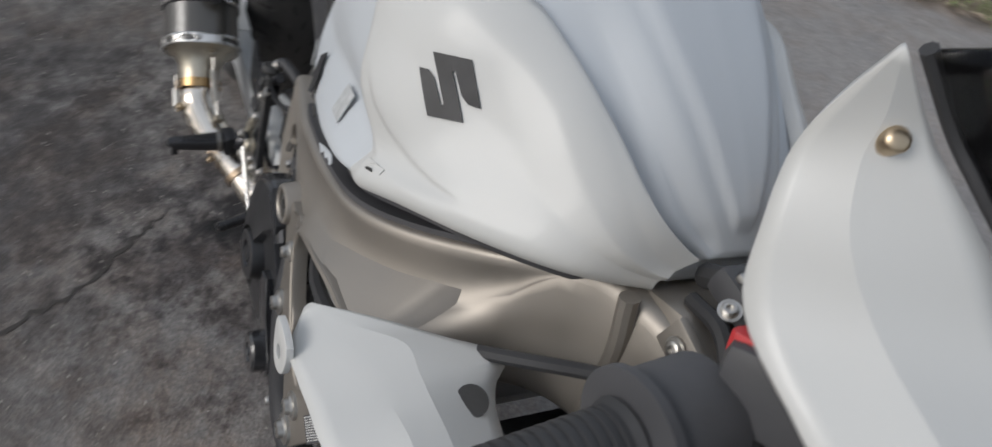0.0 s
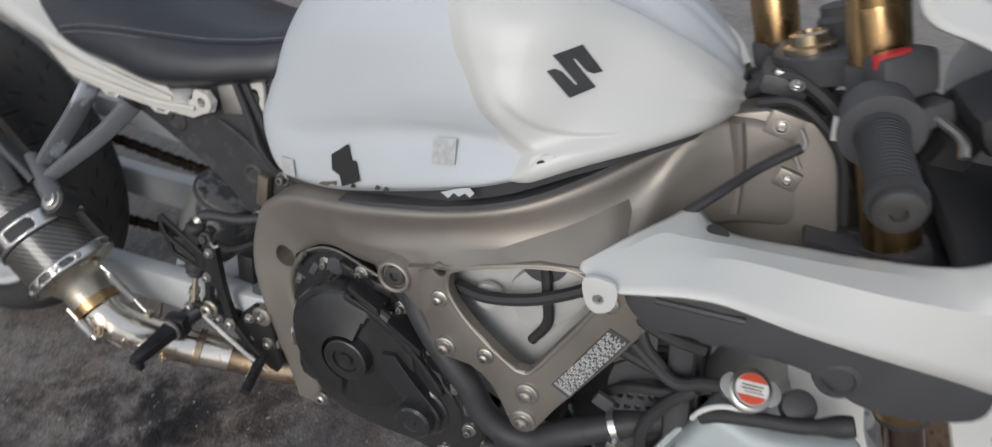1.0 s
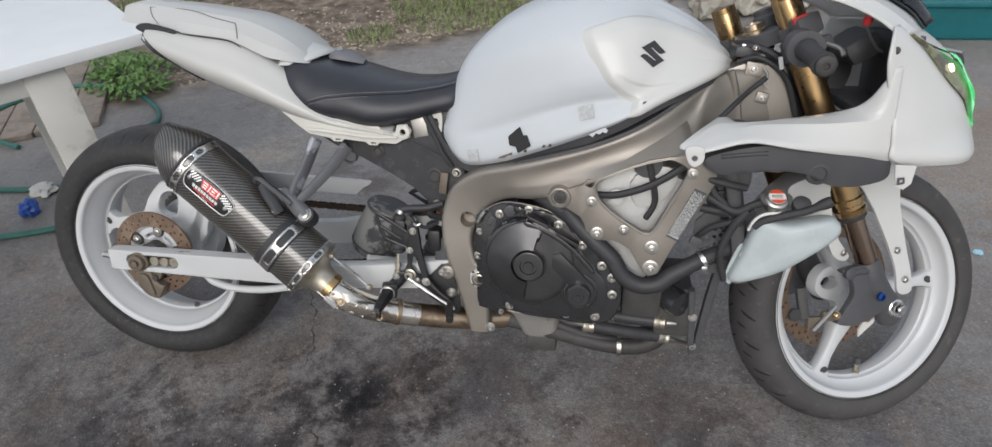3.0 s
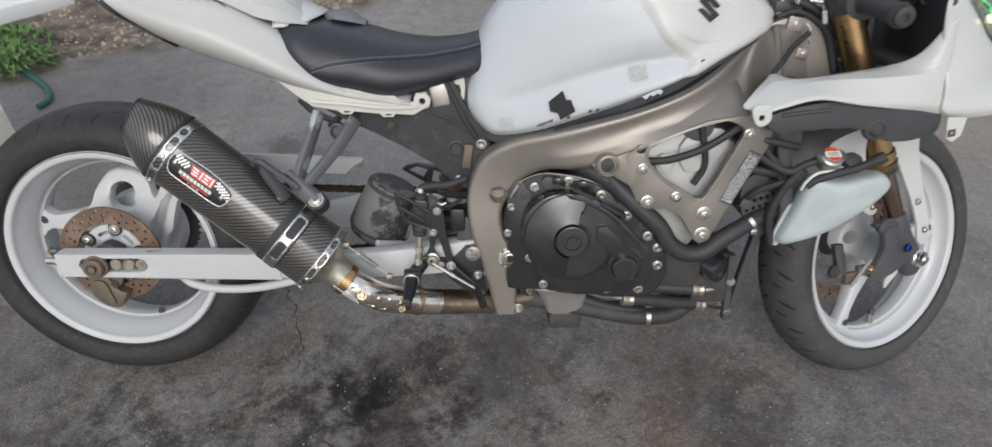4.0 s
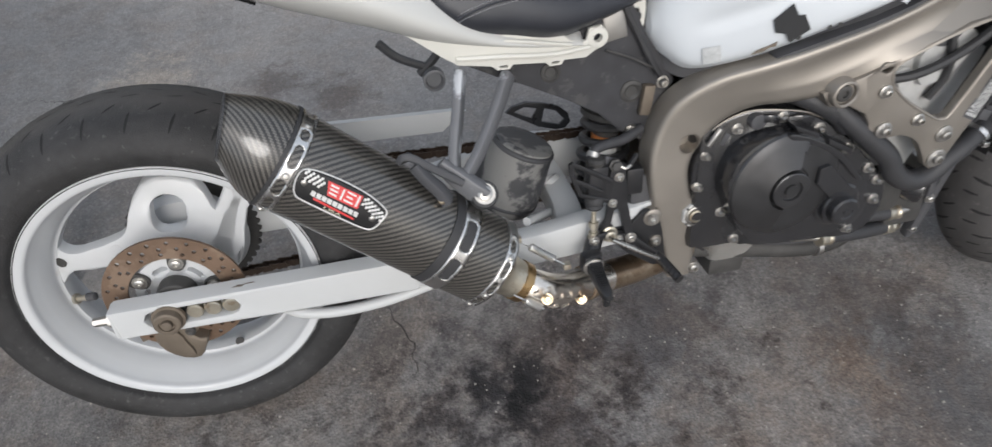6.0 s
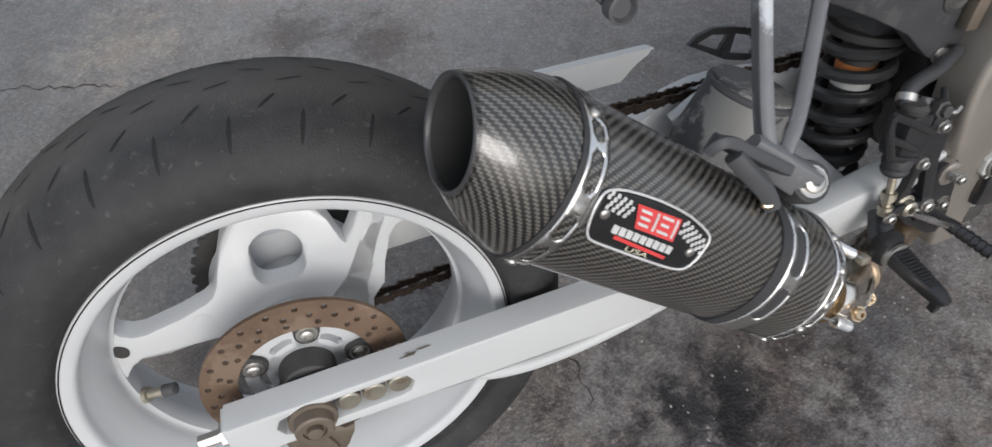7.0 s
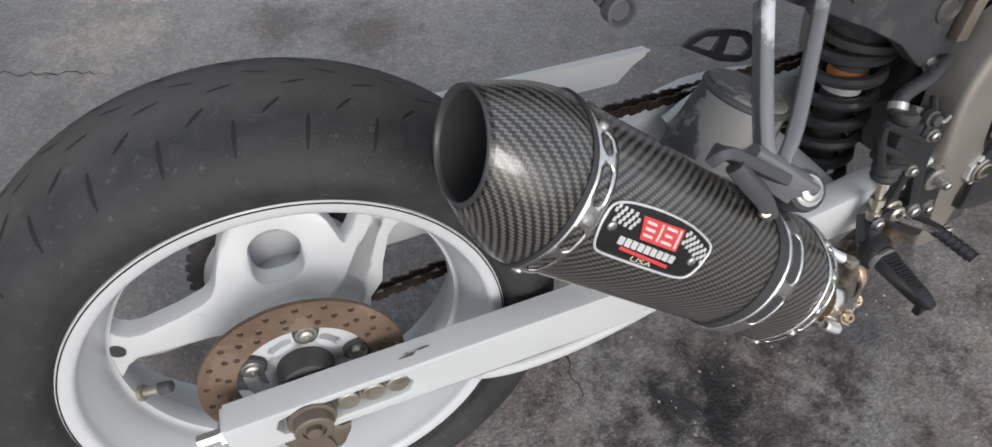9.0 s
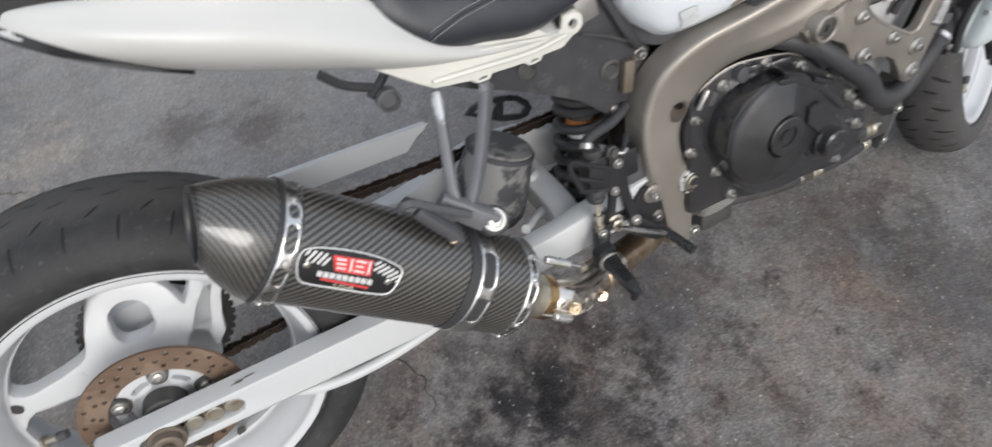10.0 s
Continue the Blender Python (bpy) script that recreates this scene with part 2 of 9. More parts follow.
def carbon():
    """2x2 twill weave under clear lacquer, laid along the surface's own map in metres."""
    m = bpy.data.materials.new("carbon_fibre_twill")
    m.use_nodes = True
    n, k = m.node_tree.nodes, m.node_tree.links
    b = n["Principled BSDF"]
    uv = n.new("ShaderNodeUVMap")
    uv.uv_map = "uv"
    sep = n.new("ShaderNodeSeparateXYZ")
    k.new(uv.outputs[0], sep.inputs[0])

    def op(kind, a, b_=None, c=None):
        x = n.new("ShaderNodeMath")
        x.operation = kind
        for i, v in enumerate((a, b_, c)):
            if v is None:
                continue
            if isinstance(v, (int, float)):
                x.inputs[i].default_value = v
            else:
                k.new(v, x.inputs[i])
        return x.outputs[0]

    size = 0.0025
    u, v = op("DIVIDE", sep.outputs[0], size), op("DIVIDE", sep.outputs[1], size)
    fu, fv = op("FLOOR", u), op("FLOOR", v)
    warp = op("LESS_THAN", op("FLOORED_MODULO", op("ADD", fu, fv), 4.0), 1.5)
    # rounded tow profile across each strand
    pu = op("ABSOLUTE", op("SUBTRACT", op("FRACT", u), 0.5))
    pv = op("ABSOLUTE", op("SUBTRACT", op("FRACT", v), 0.5))
    mixp = op("ADD", op("MULTIPLY", warp, pu), op("MULTIPLY", op("SUBTRACT", 1.0, warp), pv))
    wide = n.new("ShaderNodeTexNoise")
    wide.inputs["Scale"].default_value = 12
    tc = n.new("ShaderNodeTexCoord")
    k.new(tc.outputs["Object"], wide.inputs["Vector"])
    tone = op("ADD", op("MULTIPLY", warp, 0.112), op("MULTIPLY", wide.outputs["Fac"], 0.02))
    tone = op("MULTIPLY", op("ADD", tone, 0.006), op("SUBTRACT", 1.15, op("MULTIPLY", mixp, 1.5)))
    col = n.new("ShaderNodeCombineColor")
    k.new(tone, col.inputs[0])
    k.new(op("MULTIPLY", tone, 0.93), col.inputs[1])
    k.new(op("MULTIPLY", tone, 0.83), col.inputs[2])
    k.new(col.outputs[0], b.inputs["Base Color"])
    b.inputs["Roughness"].default_value = 0.34
    b.inputs["Coat Weight"].default_value = 1.0
    b.inputs["Coat Roughness"].default_value = 0.12
    bp = n.new("ShaderNodeBump")
    bp.inputs["Strength"].default_value, bp.inputs["Distance"].default_value = 0.25, 0.0006
    k.new(mixp, bp.inputs["Height"])
    bp.invert = True
    k.new(bp.outputs["Normal"], b.inputs["Normal"])
    return m


M_CARBON = carbon()


def glow(name, color, strength):
    m = bpy.data.materials.new(name)
    m.use_nodes = True
    b = m.node_tree.nodes["Principled BSDF"]
    b.inputs["Base Color"].default_value = (*color, 1)
    b.inputs["Emission Color"].default_value = (*color, 1)
    b.inputs["Emission Strength"].default_value = strength
    b.inputs["Roughness"].default_value = 0.1
    return m


M_GREENLIGHT = glow("lit_green_headlight_lens", (0.1, 0.75, 0.26), 0.75)
gn = M_GREENLIGHT.node_tree.nodes
gl = M_GREENLIGHT.node_tree.links
gz, gr_ = gn.new("ShaderNodeTexNoise"), gn.new("ShaderNodeValToRGB")
gz.inputs["Scale"].default_value, gz.inputs["Detail"].default_value = 26, 3
gr_.color_ramp.elements[0].position, gr_.color_ramp.elements[0].color = 0.35, (0.03, 0.4, 0.1, 1)
gr_.color_ramp.elements[1].position, gr_.color_ramp.elements[1].color = 0.7, (0.35, 1.0, 0.55, 1)
gtc = gn.new("ShaderNodeTexCoord")
gl.new(gtc.outputs["Object"], gz.inputs["Vector"])
gl.new(gz.outputs["Fac"], gr_.inputs[0])
gl.new(gr_.outputs[0], gn["Principled BSDF"].inputs["Emission Color"])
M_WARMLIGHT = glow("lit_headlight_bulb", (1.0, 0.9, 0.6), 3.0)


def glass(name, color, rough=0.03):
    m = bpy.data.materials.new(name)
    m.use_nodes = True
    b = m.node_tree.nodes["Principled BSDF"]
    b.inputs["Base Color"].default_value = (*color, 1)
    b.inputs["Transmission Weight"].default_value = 1.0
    b.inputs["Roughness"].default_value = rough
    b.inputs["IOR"].default_value = 1.3
    return m


M_LAMPGLASS = mat("amber_tinted_lamp_glass", (0.2, 0.2, 0.11), 0.14, var=0.4, scale=60, coat=0.6, second=(0.06, 0.05, 0.04), spots=0.8, sscale=20, sedge=0.5)
M_SMOKE = glass("smoked_windscreen", (0.16, 0.16, 0.17), 0.12)


# ---- shaping tools ----
LEAN, LIFT = radians(16.28), 0.304
BIKE = Matrix.Translation((0, 0, LIFT)) @ Matrix.Rotation(-LEAN, 4, "X")


def V(*a):
    return Vector(a)


def finish(bm, smooth=35):
    bmesh.ops.remove_doubles(bm, verts=bm.verts, dist=1e-6)
    bmesh.ops.recalc_face_normals(bm, faces=bm.faces)
    me = bpy.data.meshes.new("mesh")
    bm.to_mesh(me)
    bm.free()
    for p in me.polygons:
        p.use_smooth = smooth > 0
    if smooth > 0:
        me.set_sharp_from_angle(angle=radians(smooth))
    return me


def part(name, bm, material, parent, label="", smooth=35, solid=0.0, offset=1.0):
    """One mesh object under a thing or a part."""
    me = finish(bm, smooth)
    me.materials.append(material)
    ob = new(name, me)
    ob.parent = parent
    if label:
        ob["label"] = label
    if solid:
        s = ob.modifiers.new("thickness", "SOLIDIFY")
        s.thickness, s.offset = solid, offset
    return ob


def pieces(name, bm, material, parent, label="", smooth=35):
    """Each loose island of bm becomes a part of its own."""
    bm.verts.ensure_lookup_table()
    seen = set()
    for v0 in bm.verts:
        if v0 in seen:
            continue
        stack, island = [v0], []
        seen.add(v0)
        while stack:
            v = stack.pop()
            island.append(v)
            for e in v.link_edges:
                w = e.other_vert(v)
                if w not in seen:
                    seen.add(w)
                    stack.append(w)
        own, back = bmesh.new(), {}
        for v in island:
            back[v] = own.verts.new(v.co)
        for f in {f for v in island for f in v.link_faces}:
            own.faces.new([back[v] for v in f.verts])
        part(name, own, material, parent, label, smooth)
    bm.free()


def thing(name, bm, material, label, category, group="", kind="", smooth=35, solid=0.0):
    ob = part(name, bm, material, None, smooth=smooth, solid=solid)
    return tagged(ob, label, category, group, kind)


def cat(pts, n=6, closed=False):
    """Points along a smooth curve through pts, n steps between two of them."""
    p = [Vector(q) for q in pts]
    out, c = [], len(p)
    for i in range(c if closed else c - 1):
        a, b = p[i], p[(i + 1) % c]
        z = p[i - 1] if (closed or i) else a * 2 - b
        d = p[(i + 2) % c] if (closed or i + 2 < c) else b * 2 - a
        for j in range(n):
            t = j / n
            out.append(0.5 * (2 * a + (b - z) * t + (2 * z - 5 * a + 4 * b - d) * t * t + (3 * a - z - 3 * b + d) * t ** 3))
    if not closed:
        out.append(p[-1])
    return out


def loft(rings, closed=True, caps=True, bm=None, uv=False):
    """A skin through rings of points; closed rings make a tube."""
    bm = bm or bmesh.new()
    lay = bm.loops.layers.uv.verify() if uv else None
    if uv:
        lay = bm.loops.layers.uv.get("uv") or bm.loops.layers.uv.new("uv")
    vs = [[bm.verts.new(p) for p in r] for r in rings]
    m = len(rings[0])
    us, acc = [], 0.0
    mid = rings[len(rings) // 2]
    for j in range(m + 1):
        us.append(acc)
        acc += (Vector(mid[(j + 1) % m]) - Vector(mid[j % m])).length
    va, acc = [], 0.0
    for i in range(len(rings)):
        va.append(acc)
        if i + 1 < len(rings):
            acc += (sum((Vector(p) for p in rings[i + 1]), Vector()) / m - sum((Vector(p) for p in rings[i]), Vector()) / m).length
    for i in range(len(rings) - 1):
        for j in range(m if closed else m - 1):
            k = (j + 1) % m
            f = bm.faces.new((vs[i][j], vs[i][k], vs[i + 1][k], vs[i + 1][j]))
            if uv:
                for lp, q in zip(f.loops, ((us[j], va[i]), (us[j + 1], va[i]), (us[j + 1], va[i + 1]), (us[j], va[i + 1]))):
                    lp[lay].uv = q
    if caps and closed:
        bm.faces.new(list(reversed(vs[0])))
        bm.faces.new(vs[-1])
    return bm


def frames(path):
    """A moving frame along a path: tangent and two normals that do not twist."""
    out, up = [], None
    for i, p in enumerate(path):
        t = (path[min(i + 1, len(path) - 1)] - path[max(i - 1, 0)]).normalized()
        if up is None:
            up = V(0, 0, 1) if abs(t.z) < 0.9 else V(1, 0, 0)
        a = t.cross(up).normalized()
        up = a.cross(t).normalized()
        out.append((t, a, up))
    return out


def tube(pts, r, n=10, steps=6, bm=None, smooth_path=True, caps=True):
    """A round tube along a path; r is a radius or a function of 0..1."""
    path = cat(pts, steps) if smooth_path else [Vector(p) for p in pts]
    rings = []
    for i, (p, (t, a, b)) in enumerate(zip(path, frames(path))):
        q = r(i / (len(path) - 1)) if callable(r) else r
        rings.append([p + (a * math.cos(2 * math.pi * j / n) + b * math.sin(2 * math.pi * j / n)) * q for j in range(n)])
    return loft(rings, bm=bm, caps=caps)


def lathe(p0, axis, prof, n=24, bm=None, closed_prof=False, start=None):
    """A body of revolution about axis through p0: prof is rows of (along, radius)."""
    axis = Vector(axis).normalized()
    ref = Vector(start) if start else (V(0, 0, 1) if abs(axis.z) < 0.9 else V(1, 0, 0))
    a = axis.cross(ref).normalized()
    b = a.cross(axis).normalized()
    p0 = Vector(p0)
    rings = [[p0 + axis * s + (a * math.cos(2 * math.pi * j / n) + b * math.sin(2 * math.pi * j / n)) * max(r, 1e-4) for j in range(n)] for s, r in prof]
    if closed_prof:
        rings.append(rings[0])
    return loft(rings, bm=bm, caps=not closed_prof)


def bolt(p, axis, r=0.008, h=0.006, bm=None, socket=True):
    """A button-head bolt with a washer and a recessed socket."""
    prof = [(0, r * 1.35), (h * 0.25, r * 1.35), (h * 0.25, r), (h * 0.8, r * 0.95), (h, r * 0.7), (h, r * 0.42)]
    if socket:
        prof += [(h * 0.4, r * 0.4)]
    return lathe(p, axis, prof, 14, bm)


def box(c, size, rot=None, bev=0.0, bm=None):
    """A block with rounded edges, c its centre."""
    own = bmesh.new()
    bmesh.ops.create_cube(own, size=1)
    bmesh.ops.scale(own, vec=size, verts=own.verts)
    if bev:
        bmesh.ops.bevel(own, geom=own.edges[:], offset=bev, segments=2, affect="EDGES", profile=0.6)
    m = Matrix.Translation(c) @ (rot.to_4x4() if rot else Matrix())
    own.transform(m)
    return merge(bm, own)


def merge(bm, own):
    if bm is None:
        return own
    me = bpy.data.meshes.new("tmp")
    own.to_mesh(me)
    own.free()
    bm.from_mesh(me)
    bpy.data.meshes.remove(me)
    return bm


def slab(outline, depth, place, holes=(), bev=0.0, bm=None):
    """A plate cut to a 2D outline with holes; place(u, v, w) gives the point, w from 0 to depth."""
    own = bmesh.new()
    loops = [list(outline)] + [list(h) for h in holes]
    edges = []
    for lp in loops:
        vs = [own.verts.new((u, v, 0)) for u, v in lp]
        edges += [own.edges.new((vs[i], vs[(i + 1) % len(vs)])) for i in range(len(vs))]
    bmesh.ops.triangle_fill(own, use_beauty=True, use_dissolve=False, edges=edges)
    got = bmesh.ops.extrude_face_region(own, geom=own.faces[:])
    for v in got["geom"]:
        if isinstance(v, bmesh.types.BMVert):
            v.co.z = 1
    if bev:
        rim = [e for e in own.edges if e.verts[0].co.z == e.verts[1].co.z == 1 and any(abs(f.normal.z) < 0.5 or len(f.verts) == 4 for f in e.link_faces) and any(len(f.verts) == 3 for f in e.link_faces) and sum(len(f.verts) == 4 for f in e.link_faces) == 1]
        for v in own.verts:
            v.co.z *= depth
        bmesh.ops.bevel(own, geom=rim, offset=bev, segments=2, affect="EDGES", profile=0.6)
    else:
        for v in own.verts:
            v.co.z *= depth
    for v in own.verts:
        v.co = place(*v.co)
    return merge(bm, own)


def side(yf, sign=-1):
    """Place for plates seen from the side: u is x, v is z; yf is the outer y, w goes outwards from it."""
    return lambda u, v, w: V(u, (yf(u, v) if callable(yf) else yf) + sign * w, v)


def circ(cx, cy, r, n=16):
    return [(cx + r * math.cos(2 * math.pi * i / n), cy + r * math.sin(2 * math.pi * i / n)) for i in range(n)]


def rounded(pts, n=4):
    """A closed outline smoothed through pts."""
    return [(p.x, p.y) for p in cat([V(x, y, 0) for x, y in pts], n, closed=True)]


def dense(pts, n=4):
    """The outline with points added along its edges, so that it can follow a curve."""
    return [(a[0] + (b[0] - a[0]) * k / n, a[1] + (b[1] - a[1]) * k / n) for a, b in zip(pts, pts[1:] + pts[:1]) for k in range(n)]


def tent(d, w):
    return max(0.0, 1 - abs(d) / w)


def ease(t):
    t = max(0.0, min(1.0, t))
    return t * t * (3 - 2 * t)


def lerp(table, x):
    """Piecewise linear look-up in rows of (x, value)."""
    if x <= table[0][0]:
        return table[0][1]
    for (a, p), (b, q) in zip(table, table[1:]):
        if x <= b:
            return p + (q - p) * (x - a) / (b - a)
    return table[-1][1]


def bars(rows, place, thick=0.0004, bm=None):
    """Flat printed bars: rows of (u0, v0, u1, v1)."""
    for u0, v0, u1, v1 in rows:
        bm = slab([(u0, v0), (u1, v0), (u1, v1), (u0, v1)], thick, place, bm=bm)
    return bm


def coil(c, axis, r, wire, turns, length, n=8, bm=None, per=18):
    axis = Vector(axis).normalized()
    a = axis.cross(V(0.3, 1, 0.2)).normalized()
    b = axis.cross(a)
    pts = [Vector(c) + axis * (length * i / (turns * per)) + (a * math.cos(2 * math.pi * i / per) + b * math.sin(2 * math.pi * i / per)) * r for i in range(int(turns * per) + 1)]
    return tube(pts, wire, n, bm=bm, smooth_path=False)


def motorcycle_root():
    root = new("motorcycle")
    root.empty_display_size = 0.2
    root.matrix_basis = BIKE
    return tagged(root, "white sport motorcycle with stripped fairings, on its stand", "motorcycle")


bike = motorcycle_root()


# ---- wheels ----
def tyre_profile(r_out, half, r_bead, bead_half):
    prof = cat([V(-bead_half, r_bead, 0), V(-bead_half - 0.0045, r_bead + 0.0135, 0), V(-half * 0.93, r_bead + (r_out - r_bead) * 0.22, 0), V(-half, r_bead + (r_out - r_bead) * 0.45, 0),
                V(-half * 0.9, r_bead + (r_out - r_bead) * 0.69, 0), V(-half * 0.66, r_bead + (r_out - r_bead) * 0.87, 0),
                V(-half * 0.33, r_bead + (r_out - r_bead) * 0.97, 0), V(0, r_out, 0)], 5)
    return [(p.x, p.y) for p in prof]


def tyre_mesh(prof, r_out, r_bead, wheel, around=200):
    """A tyre skin, worn a little uneven."""
    prof = prof + [(-y, r) for y, r in reversed(prof[:-1])]
    bm = bmesh.new()
    rows = []
    for i in range(around):
        a = 2 * math.pi * i / around
        rows.append([bm.verts.new(wheel @ V(r * math.cos(a), y, r * math.sin(a))) for y, r in prof])
    for i in range(around):
        n_ = rows[(i + 1) % around]
        for j in range(len(prof) - 1):
            bm.faces.new((rows[i][j], rows[i][j + 1], n_[j + 1], n_[j]))
    return bm


def tread_cuts(prof, r_out, period, pattern, wheel):
    """Narrow pointed strips on the skin, dark for the shade in tread cuts. pattern: rows of (y0, s0, y1, s1, half
    width) for one pitch of the right half.
    """
    crown = [(y, r) for y, r in prof if r > r_out - 0.06][4:]
    pitch = 2 * math.pi * r_out / period
    bm = bmesh.new()
    for k in range(period):
        for y0, s0, y1, s1, w in pattern:
            for sg in (1, -1):
                ln = math.hypot(y1 - y0, s1 - s0)
                ny, ns = -(s1 - s0) / ln, (y1 - y0) / ln
                prev = None
                for q in range(7):
                    t = q / 6
                    ww = w * (0.35 + 0.65 * min(1, 4 * t, 3.2 * (1 - t) + 0.1)) * (1 + 0.12 * math.sin(7 * k + 3 * q))
                    cur = []
                    for e in (-ww, ww):
                        y = y0 + (y1 - y0) * t + ny * e
                        s = s0 + (s1 - s0) * t + ns * e
                        a = ((k + (0.5 if sg < 0 else 0)) * pitch + s) / r_out
                        r = lerp(crown, y) + 0.0005
                        cur.append(bm.verts.new(wheel @ V(r * math.cos(a), sg * y, r * math.sin(a))))
                    if prev:
                        bm.faces.new((prev[0], prev[1], cur[1], cur[0]))
                    prev = cur
    return bm


def rim_profile(h):
    out = [(-h + 0.004, 0.2352), (-h - 0.0008, 0.2346), (-h - 0.0018, 0.2335), (-h - 0.002, 0.23), (-h - 0.001, 0.2225), (-h + 0.0005, 0.2195), (-h + 0.0035, 0.2178), (-h + 0.008, 0.2168), (-h + 0.013, 0.2152),
           (-h + 0.026, 0.2085), (-h * 0.42, 0.2), (-h * 0.3, 0.1975), (-0.018, 0.1968), (-0.0145, 0.1948), (-0.013, 0.192), (-0.006, 0.1905)]
    return out + [(-y, r) for y, r in reversed(out)] + [(h - 0.006, 0.232), (h - 0.009, 0.2215), (-h + 0.009, 0.2215), (-h + 0.006, 0.232)]


def spoke(bm, angle, y_hub, y_rim, wheel, wide=0.052, thick=0.042):
    """One hollow-cast spoke from the hub to the rim."""
    ca, sa = math.cos(angle), math.sin(angle)
    rings = []
    for r, w, t, y in ((0.03, wide * 1.2, thick * 1.25, y_hub), (0.075, wide * 0.95, thick * 1.1, y_hub * 0.75 + y_rim * 0.25), (0.115, wide * 0.66, thick * 0.85, (y_hub + y_rim) / 2),
                       (0.155, wide * 0.56, thick * 0.72, y_hub * 0.25 + y_rim * 0.75), (0.182, wide * 0.72, thick * 0.75, y_rim), (0.2, wide * 1.25, thick * 0.95, y_rim)):
        ring = []
        for j in range(16):
            q = 2 * math.pi * j / 16
            cx, cy = math.cos(q), math.sin(q)
            cx, cy = math.copysign(abs(cx) ** 0.55, cx) * w / 2, math.copysign(abs(cy) ** 0.55, cy) * t / 2
            ring.append(wheel @ V(r * ca - cx * sa, y + cy, r * sa + cx * ca))
        rings.append(ring)
    return loft(rings, bm=bm)


def wheel_part(name, wheel, half_rim, tyre_r, tyre_half, spokes, y_hub, y_rim, valve_angle, period, pattern, label, wide=0.052, rubber=None, cast=()):
    """A wheel: an Empty under the motorcycle that holds rim, spokes, tyre and valve."""
    w = new(name)
    w.parent = bike
    w["label"] = label
    bm = bmesh.new()
    rings = [[wheel @ V(r * math.cos(2 * math.pi * i / 96), y, r * math.sin(2 * math.pi * i / 96)) for y, r in rim_profile(half_rim)] for i in range(96)]
    rings.append(rings[0])
    loft(rings, bm=bm, caps=False)
    part("rim", bm, M_WHEEL, w, "white painted rim with grime in the barrel", smooth=40)
    for a in spokes:
        if not cast:
            part("spoke", spoke(None, radians(a), y_hub, y_rim, wheel, wide), M_WHEEL, w, smooth=50)
        # small cast pocket near the spoke's end
        ca, sa = math.cos(radians(a)), math.sin(radians(a))
        pocket = rounded([(0.179, -0.004), (0.187, -0.0105), (0.1945, -0.009), (0.195, 0.0), (0.188, 0.0065), (0.18, 0.005)], 3)
        off, y_face = (-0.0035, -0.0126) if cast else (0.004, y_rim - 0.0172)
        part("spoke_pocket", slab([(u * 1.0, v + off) for u, v in pocket], 0.0012, lambda u, v, t: wheel @ V(u * ca - v * sa, y_face - t, u * sa + v * ca)), M_DARK, w, "dark oval cast pocket")
    for outline, holes in cast:
        part("spoke_casting", slab(outline, 0.026, lambda u, v, t: wheel @ V(u, 0.014 - t + 0.02 * lerp([(-0.06, 0), (-0.045, 1), (0.066, 1), (0.08, 0)], u) * ease((v - 0.098) / 0.075), v), holes, bev=0.0065), M_WHEEL, w, "white cast spokes", smooth=50)
    prof = tyre_profile(tyre_r, tyre_half, 0.2215, half_rim - 0.006)
    part("tyre", tyre_mesh(prof, tyre_r, 0.2215, wheel), rubber or M_TYRE, w, "worn black tyre with dusty tread", smooth=60)
    part("tread_cut", tread_cuts(prof, tyre_r, period, pattern, wheel), M_TYRE_DK, w, "dark strip for the shade in a tread cut")["kind"] = "stuff"
    for sg in (1, -1):
        part("bead_line", lathe(wheel @ V(0, 0, 0), wheel.to_3x3() @ V(0, -sg, 0), [(half_rim + 0.001, 0.2318), (half_rim + 0.0026, 0.2318), (half_rim + 0.0026, 0.2332), (half_rim + 0.001, 0.2332)], 96, closed_prof=True), M_TYRE_DK, w, "thin black pinstripe on the rim edge")
    va = radians(valve_angle)
    base, inward = wheel @ V(0.191 * math.cos(va), -0.008, 0.191 * math.sin(va)), wheel.to_3x3() @ V(-math.cos(va), -0.25, -math.sin(va))
    part("valve", lathe(base, inward, [(0, 0.0095), (0.005, 0.0095), (0.006, 0.0055), (0.018, 0.0048), (0.019, 0.0065), (0.036, 0.0062), (0.039, 0.004)], 12), M_TARNISH, w, "steel tyre valve with a dark cap")
    part("valve_cap", lathe(base + inward.normalized() * 0.024, inward, [(0, 0.0075), (0.014, 0.007), (0.016, 0.004)], 12), M_BLACK, w)
    return w


REAR = Matrix.Identity(4)
rear_pattern = [(-0.054, 0.035, -0.083, 0.04, 0.0021), (-0.034, 0.057, -0.05, 0.073, 0.0016), (-0.008, 0.031, -0.014, 0.053, 0.0012)]
left_spoke = [(-0.172, 0.103), (-0.1735, 0.097), (-0.1742, 0.086), (-0.171, 0.0745), (-0.162, 0.067), (-0.149, 0.0648), (-0.108, 0.072), (-0.08, 0.0805)]
left_under = [(-0.06, 0.018), (-0.0877, 0.0258), (-0.1381, 0.0285), (-0.166, 0.0308), (-0.178, 0.025), (-0.19, 0.011), (-0.198, -0.004), (-0.2, 0.012), (-0.198, 0.04), (-0.191, 0.068), (-0.182, 0.085)]
